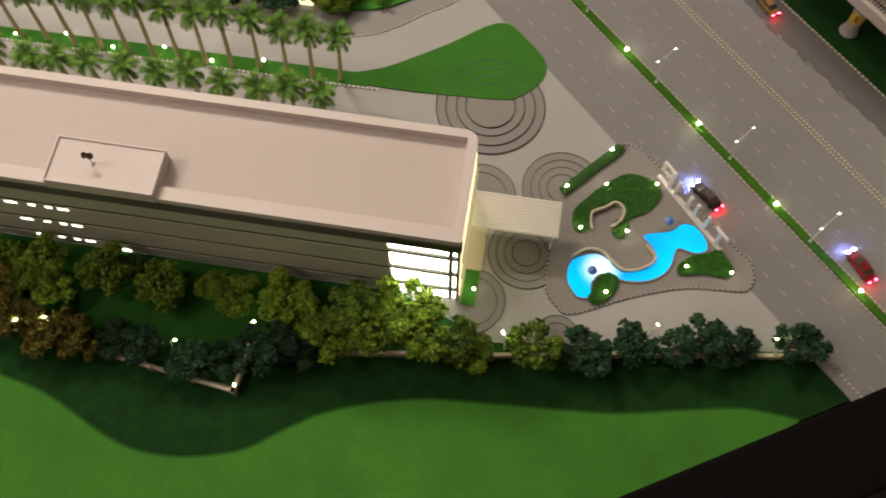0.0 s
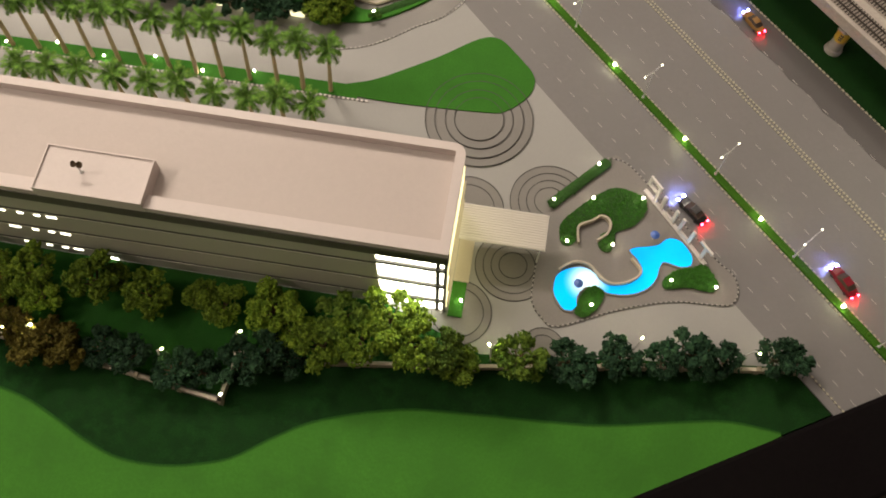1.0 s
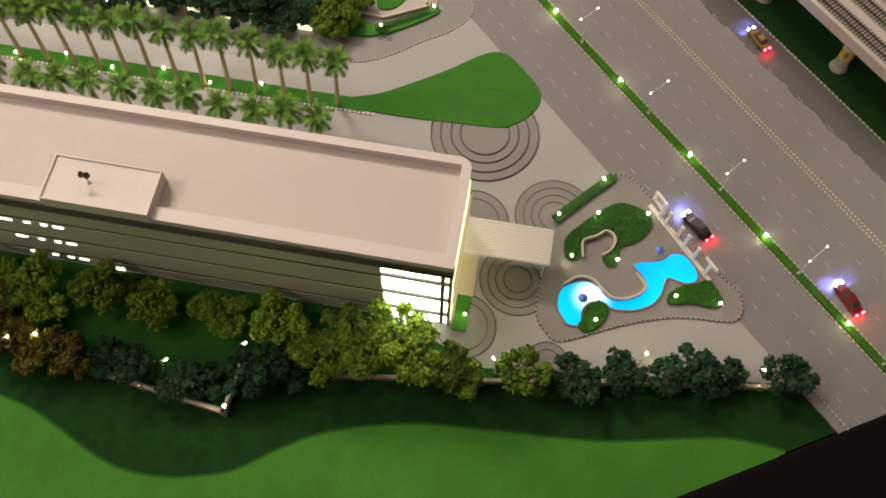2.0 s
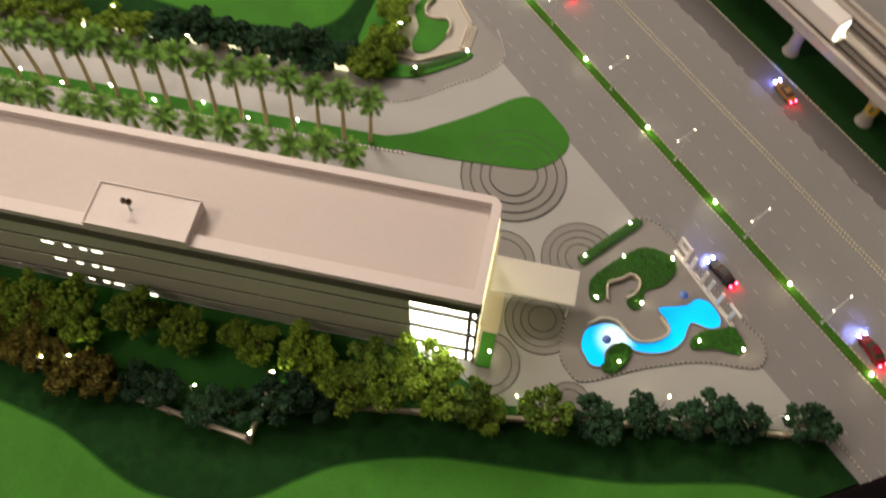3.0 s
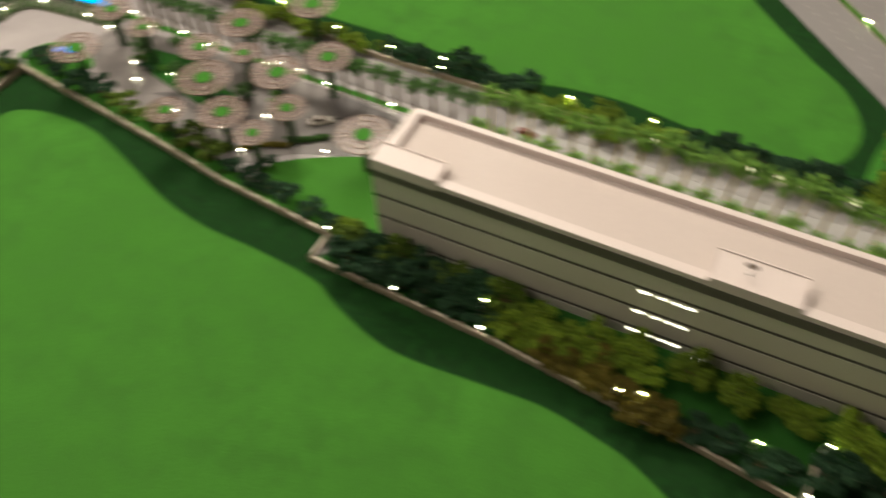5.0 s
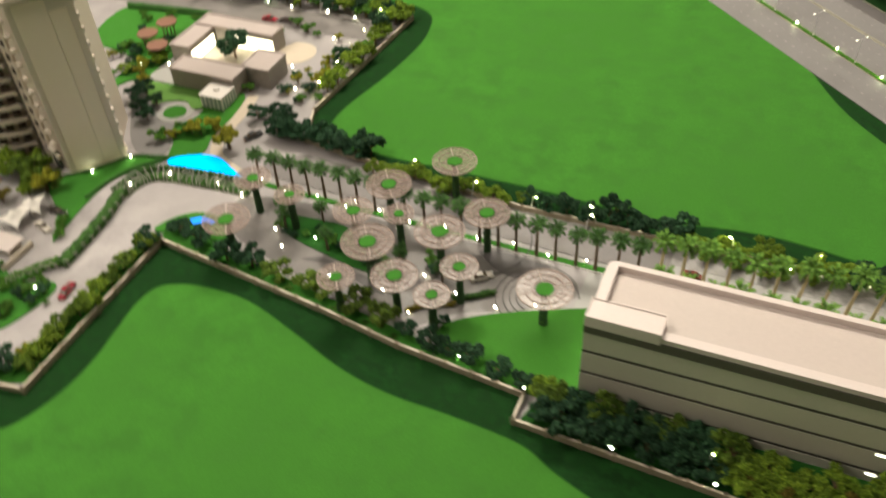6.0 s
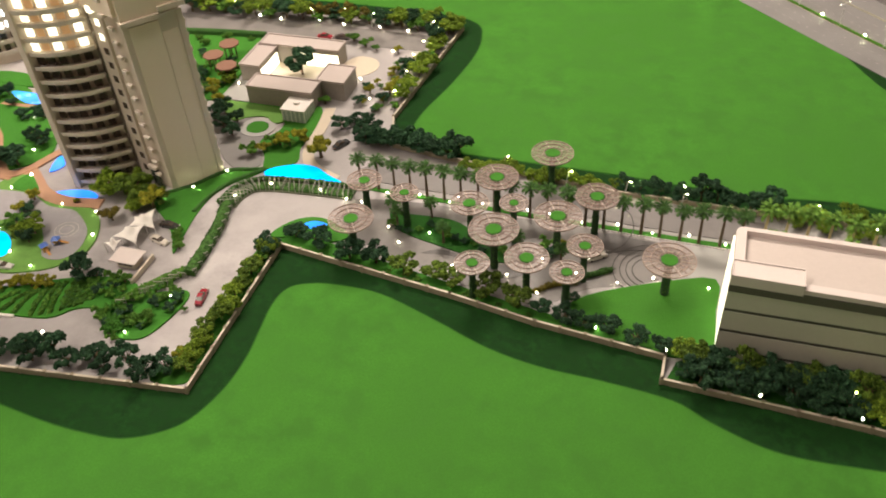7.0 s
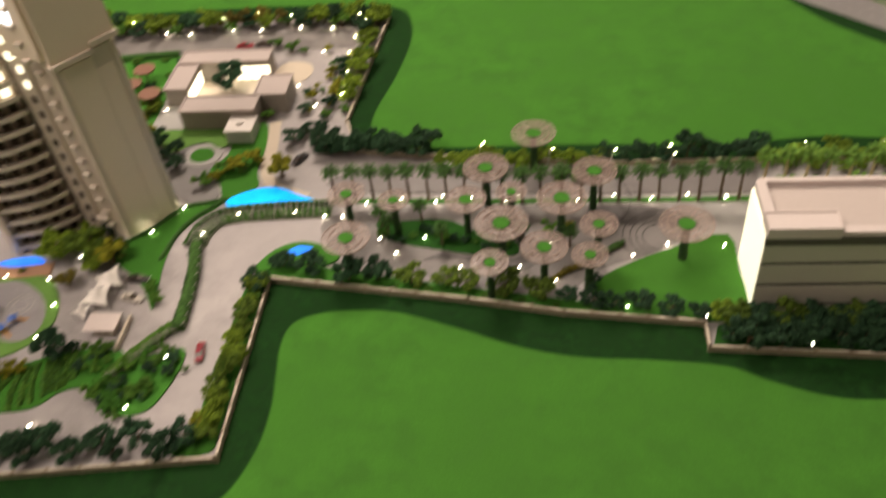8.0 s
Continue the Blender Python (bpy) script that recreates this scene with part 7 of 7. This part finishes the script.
for i in range(20):
    set_lamp(BOLLARD, -0.1875 - 0.0418 * i, 0.0945 + (0.004 if i % 2 == 0 else -0.0025), 0.0024)
for x, y in ((-0.400, 0.152), (-0.385, 0.166), (-0.306, 0.161), (-0.336, 0.152), (-0.376, 0.152), (-0.430, 0.160)):
    set_lamp(BOLLARD, x, y, 0.0080)
for x, y in ((-1.471, 0.016), (-1.479, -0.016), (-1.436, -0.015), (-1.388, -0.030), (-1.334, -0.034), (-1.311, -0.074), (-1.311, -0.121), (-1.351, -0.143), (-1.394, -0.127), (-1.403, -0.147), (-1.431, -0.148), (-1.438, -0.092), (-1.414, -0.078), (-1.309, 0.002), (-1.720, 0.257), (-1.561, 0.142), (-1.506, 0.068), (-1.678, 0.175), (-1.267, 0.018), (-1.267, -0.233), (-1.177, -0.210), (-1.236, 0.044), (-1.209, 0.087),
             (-1.105, -0.038), (-1.102, -0.120), (-1.103, -0.217), (-1.190, 0.150), (-1.021, 0.104)):
    set_lamp(BOLLARD, x, y, 0.0030, s=1.1)
for x, y, turn in ((-0.143, -0.128, 20), (-0.193, -0.150, 30), (-0.048, -0.124, 30), (0.038, -0.112, 120), (0.137, -0.090, 60), (0.216, -0.080, -20), (-0.288, -0.147, 20), (-0.440, -0.122, 60), (-0.306, -0.153, 30), (-0.621, 0.150, 10), (-0.614, 0.168, 200),
                   (-0.535, 0.168, 0), (-0.460, 0.165, 180), (-0.380, 0.168, 0), (-0.109, 0.278, 0), (-0.128, 0.205, 0), (-0.130, 0.235, 40),
                   (-0.690, 0.160, 0), (-0.765, 0.165, 0), (-0.850, 0.176, 30), (-0.925, 0.190, 10), (-0.975, 0.194, 0)):
    set_lamp(POST_LAMP, x, y, 0.0020, turn)
for i in range(8):
    set_lamp(POST_LAMP, -1.060 - 0.052 * i, 0.520 + 0.012 * (i % 2), 0.0020, 40 * i)
for i in range(5):
    set_lamp(POST_LAMP, -1.050 + 0.002 * i, 0.300 + 0.052 * i, 0.0020, 70 * i)
for x, y in ((-1.098, 0.514), (-1.150, 0.519), (-1.214, 0.515), (-1.262, 0.521), (-1.330, 0.512), (-1.372, 0.517)):
    set_lamp(BOLLARD, x, y, 0.0030, s=1.25)
for x, y in ((-1.085, 0.300), (-1.068, 0.350), (-1.120, 0.352), (-1.072, 0.420), (-1.100, 0.445), (-1.318, 0.252), (-1.345, 0.288), (-1.302, 0.300), (-1.176, 0.262)):
    set_lamp(BOLLARD, x, y, 0.0030, s=1.1)
for x, y in ((-1.170, 0.036), (-1.163, -0.030), (-1.135, 0.071), (-1.065, 0.073), (-1.160, -0.082), (-1.154, -0.150)):
    set_lamp(BOLLARD, x, y, 0.0062, s=1.1)
# lights on the boundary wall
for x, y in ((-0.072, -0.132), (-0.142, -0.1695), (-0.612, -0.099), (-0.430, -0.139), (-0.330, -0.1495), (-0.520, -0.1345)):
    set_lamp(BOLLARD, x, y, 0.0127, s=1.1)


# ---- cars ----
def car_kind(name, label, paint, lights):
    car = thing(name, label, "car", pose(0, 0, -5))
    L, W = 0.0150, 0.0053
    profile = [(-1.0, 0.0028), (-0.98, 0.0052), (-0.62, 0.0062), (-0.30, 0.0064), (0.10, 0.0063), (0.55, 0.0060), (0.92, 0.0048), (1.0, 0.0030)]
    verts, faces = [], []
    for t, z in profile:
        taper = 1 - 0.16 * abs(t) ** 3
        for f, q in ((-1, 0.0014), (-1.0, z * 0.62), (-0.86, z), (0.86, z), (1.0, z * 0.62), (1, 0.0014)):
            verts.append((t * L, f * W * taper, q))
    n = 6
    for i in range(len(profile) - 1):
        for k in range(n):
            a, b = i * n + k, i * n + (k + 1) % n
            faces.append((a, b, b + n, a + n))
    faces += [tuple(range(n)), tuple(reversed(range(len(verts) - n, len(verts))))]
    me = mesh_of("body", verts, faces, paint, False)
    put_part("body", me, car)
    low = [(-0.66, 0.0061), (-0.42, 0.0088), (-0.20, 0.0094), (0.12, 0.0092), (0.44, 0.0062)]
    verts, faces = [], []
    for t, z in low:
        for f, q in ((-0.88, 0.0058), (-0.70, z), (0.70, z), (0.88, 0.0058)):
            verts.append((t * L, f * W, q))
    for i in range(len(low) - 1):
        for k in range(3):
            a = i * 4 + k
            faces.append((a, a + 1, a + 5, a + 4))
    faces += [(0, 1, 2, 3), (19, 18, 17, 16)]
    put_part("cabin", mesh_of("cabin", verts, faces, GLASS_DARK), car, label="dark glazed cabin")
    part("roof", add_box(bmesh.new(), -0.40 * L, 0.10 * L, -0.66 * W, 0.66 * W, 0.0089, 0.0097, 0.0003), paint, car)
    for x in (-0.58, 0.60):
        for s in (-1, 1):
            bm = bmesh.new()
            add_rod(bm, (x * L, s * W * 0.80, 0.0017), (x * L, s * W * 1.00, 0.0017), 0.0017, 0.0017, 14)
            part("wheel", bm, TYRE, car)
    for s in (-1, 1):
        bm = add_ball(bmesh.new(), (1.0 * L, s * W * 0.62, 0.0042), 0.00130, 0.8, 1)
        part("headlight", bm, LED_BLUE if lights else METAL_WHITE, car, "glowing blue-white headlight" if lights else "headlight")
        bm = add_ball(bmesh.new(), (-1.0 * L, s * W * 0.62, 0.0044), 0.00125, 0.8, 1)
        part("taillight", bm, LED_RED if lights else TERRACOTTA, car, "glowing red tail light" if lights else "tail light")
    return car


def set_car(paint_name, colour, label, x, y, heading, lights, z=0.0012, s=0.88):
    paint = surface(paint_name, colour, 0.28, dark=0.9, bump=0, coat=0.5)
    car = car_kind("car", label, paint, lights)
    car.matrix_basis = Matrix.Translation((x, y, z)) @ Matrix.Rotation(radians(heading), 4, "Z") @ Matrix.Diagonal((s, s, s, 1))


set_car("black_car_paint", (0.02, 0.018, 0.018), "black saloon with lit headlights on the highway", 0.1755, 0.0320, 136, True)
set_car("red_car_paint", (0.22, 0.010, 0.022), "red saloon with lit headlights on the highway", 0.2905, -0.0085, 125, True)
set_car("orange_car_paint", (0.30, 0.150, 0.038), "orange saloon with dark bonnet and lit headlights", 0.2190, 0.2205, 126, True, 0.0014, 0.80)
set_car("white_car_paint", (0.62, 0.56, 0.52), "pale saloon with lit headlights on the highway", 0.0140, 0.2985, 130, True)
set_car("rust_car_paint", (0.50, 0.14, 0.06), "rust-red car with lit headlights near the median", -0.1225, 0.3820, -46, True)
set_car("crimson_car_paint", (0.26, 0.012, 0.028), "crimson car parked on the wide drive", -1.1230, -0.1380, 100, False)
set_car("cream_car_paint", (0.66, 0.60, 0.52), "cream car beside the gate house", -1.2240, -0.0620, -15, False)
set_car("silver_car_paint", (0.60, 0.57, 0.54), "pale car on the lane below the play area", -1.3870, -0.1500, 5, False)
set_car("dark_car_paint", (0.03, 0.028, 0.028), "dark car behind the gate sails", -1.2270, -0.0330, -3, False)
set_car("grey_car_paint", (0.06, 0.06, 0.065), "dark grey car beside the sandy path", -1.0830, 0.1830, 60, False)
set_car("taxi_car_paint", (0.72, 0.66, 0.60), "white car at the drop-off", -0.7050, 0.0370, 38, False)
set_car("brick_car_paint", (0.20, 0.055, 0.035), "brick-red car on the palm drive", -0.4950, 0.1160, 172, False, s=0.74)
set_car("ruby_car_paint", (0.40, 0.03, 0.05), "red car on the lane behind the club house", -1.2300, 0.4720, 0, False)
set_car("slate_car_paint", (0.10, 0.08, 0.08), "dark car on the lane behind the club house", -1.2000, 0.4750, 0, False)

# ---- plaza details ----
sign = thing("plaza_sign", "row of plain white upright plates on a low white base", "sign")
S0, S1 = Vector((0.1382, 0.0445)), Vector((0.1875, -0.0115))
d = (S1 - S0)
sign.matrix_basis = Matrix.Translation((S0[0], S0[1], 0.0020)) @ Matrix.Rotation(math.atan2(d[1], d[0]), 4, "Z")
part("sign_base", box(0.0, d.length, -0.0016, 0.0016, 0.0, 0.0018, 0.0002), WHITE, sign)


def sign_shape(pieces, label):
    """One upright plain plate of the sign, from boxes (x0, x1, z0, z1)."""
    bm = bmesh.new()
    for x0, x1, z0, z1 in pieces:
        add_box(bm, x0, x1, -0.0009, 0.0009, 0.0018 + z0, 0.0018 + z1, 0.0003)
    part("sign_shape", bm, WHITE, sign, label)


sign_shape([(0.0, 0.0030, 0.0100, 0.0225), (0.0030, 0.0105, 0.0195, 0.0225), (0.0030, 0.0105, 0.0100, 0.0128), (0.0105, 0.0136, 0.0, 0.0225)], "plain white looped plate")
sign_shape([(0.0178, 0.0210, 0.0, 0.0190)], "plain white upright bar")
sign_shape([(0.0245, 0.0318, 0.0, 0.0030), (0.0318, 0.0350, 0.0, 0.0190)], "plain white angled plate")
sign_shape([(0.0400, 0.0430, 0.0, 0.0190), (0.0430, 0.0520, 0.0, 0.0030), (0.0520, 0.0550, 0.0, 0.0190)], "plain white channel-shaped plate")
sign_shape([(0.0665, 0.0697, 0.0, 0.0162), (0.0615, 0.0745, 0.0162, 0.0190)], "plain white post with a cross piece")


def parasol(x, y, z, label):
    p = thing("parasol", label, "parasol", pose(x, y, z), "blue parasols on the plaza")
    bm = bmesh.new()
    add_rod(bm, (0, 0, 0), (0, 0, 0.0085), 0.0004, 0.0004, 8)
    part("pole", bm, METAL_WHITE, p)
    bm = bmesh.new()
    bmesh.ops.create_cone(bm, cap_ends=True, segments=12, radius1=0.0036, radius2=0.0004, depth=0.0014, matrix=Matrix.Translation((0, 0, 0.0088)))
    part("shade", bm, BLUE_PLASTIC, p, "blue conical shade")


parasol(0.147, 0.0035, 0.0020, "small blue parasol beside the pool")
parasol(0.0935, -0.0455, 0.0030, "small blue parasol standing in the pool")

# play equipment
for x, y, turn, colour, label in ((-1.347, -0.098, 20, BLUE_PLASTIC, "blue and yellow climbing frame with a slide"), (-1.354, -0.112, -30, YELLOW_PLASTIC, "yellow climbing frame with a slide")):
    play = thing("climbing_frame", label, "playground", pose(x, y, 0.0030, 0, 0, turn))
    for a, b in ((-1, -1), (1, -1), (1, 1), (-1, 1)):
        bm = bmesh.new()
        add_rod(bm, (a * 0.0040, b * 0.0030, 0), (a * 0.0040, b * 0.0030, 0.0085), 0.0006, 0.0006, 6)
        part("post", bm, colour, play)
    part("platform", box(-0.0044, 0.0044, -0.0034, 0.0034, 0.0045, 0.0053), YELLOW_PLASTIC, play)
    bm = bmesh.new()
    bmesh.ops.create_cone(bm, cap_ends=True, segments=4, radius1=0.0072, radius2=0.0003, depth=0.0035, matrix=pose(0, 0, 0.0102, 0, 0, 45))
    part("roof", bm, BLUE_PLASTIC, play)
    bm = box(-0.0060, 0.0060, -0.0014, 0.0014, -0.0003, 0.0003)
    ob = part("slide", bm, ORANGE_PLASTIC, play)
    ob.matrix_basis = pose(0.0090, 0, 0.0026, 0, 24, 0)
for x, y in ((-1.440, -0.046), (-1.372, -0.020)):
    plant("yellow", x, y, 0.55, 0.0026)
# unseen ceiling light panels added over the lamps, the fill lamps included
for (x, y), (a, b) in (((-1.25, 1.35), (0.7, 0.35)), ((0.35, 1.45), (0.9, 0.35)), ((-1.9, -0.2), (0.35, 0.9)), ((-1.1, 0.2), (1.8, 1.2)), ((-1.85, -1.25), (1.0, 0.8))):
    panel = thing("ceiling_light", "flat white light panel, unseen, added over a lamp", "ceiling light", pose(x, y, 1.965))
    part("frame", box(-a / 2 - 0.02, a / 2 + 0.02, -b / 2 - 0.02, b / 2 + 0.02, 0.0, 0.035, 0.004), METAL_WHITE, panel)
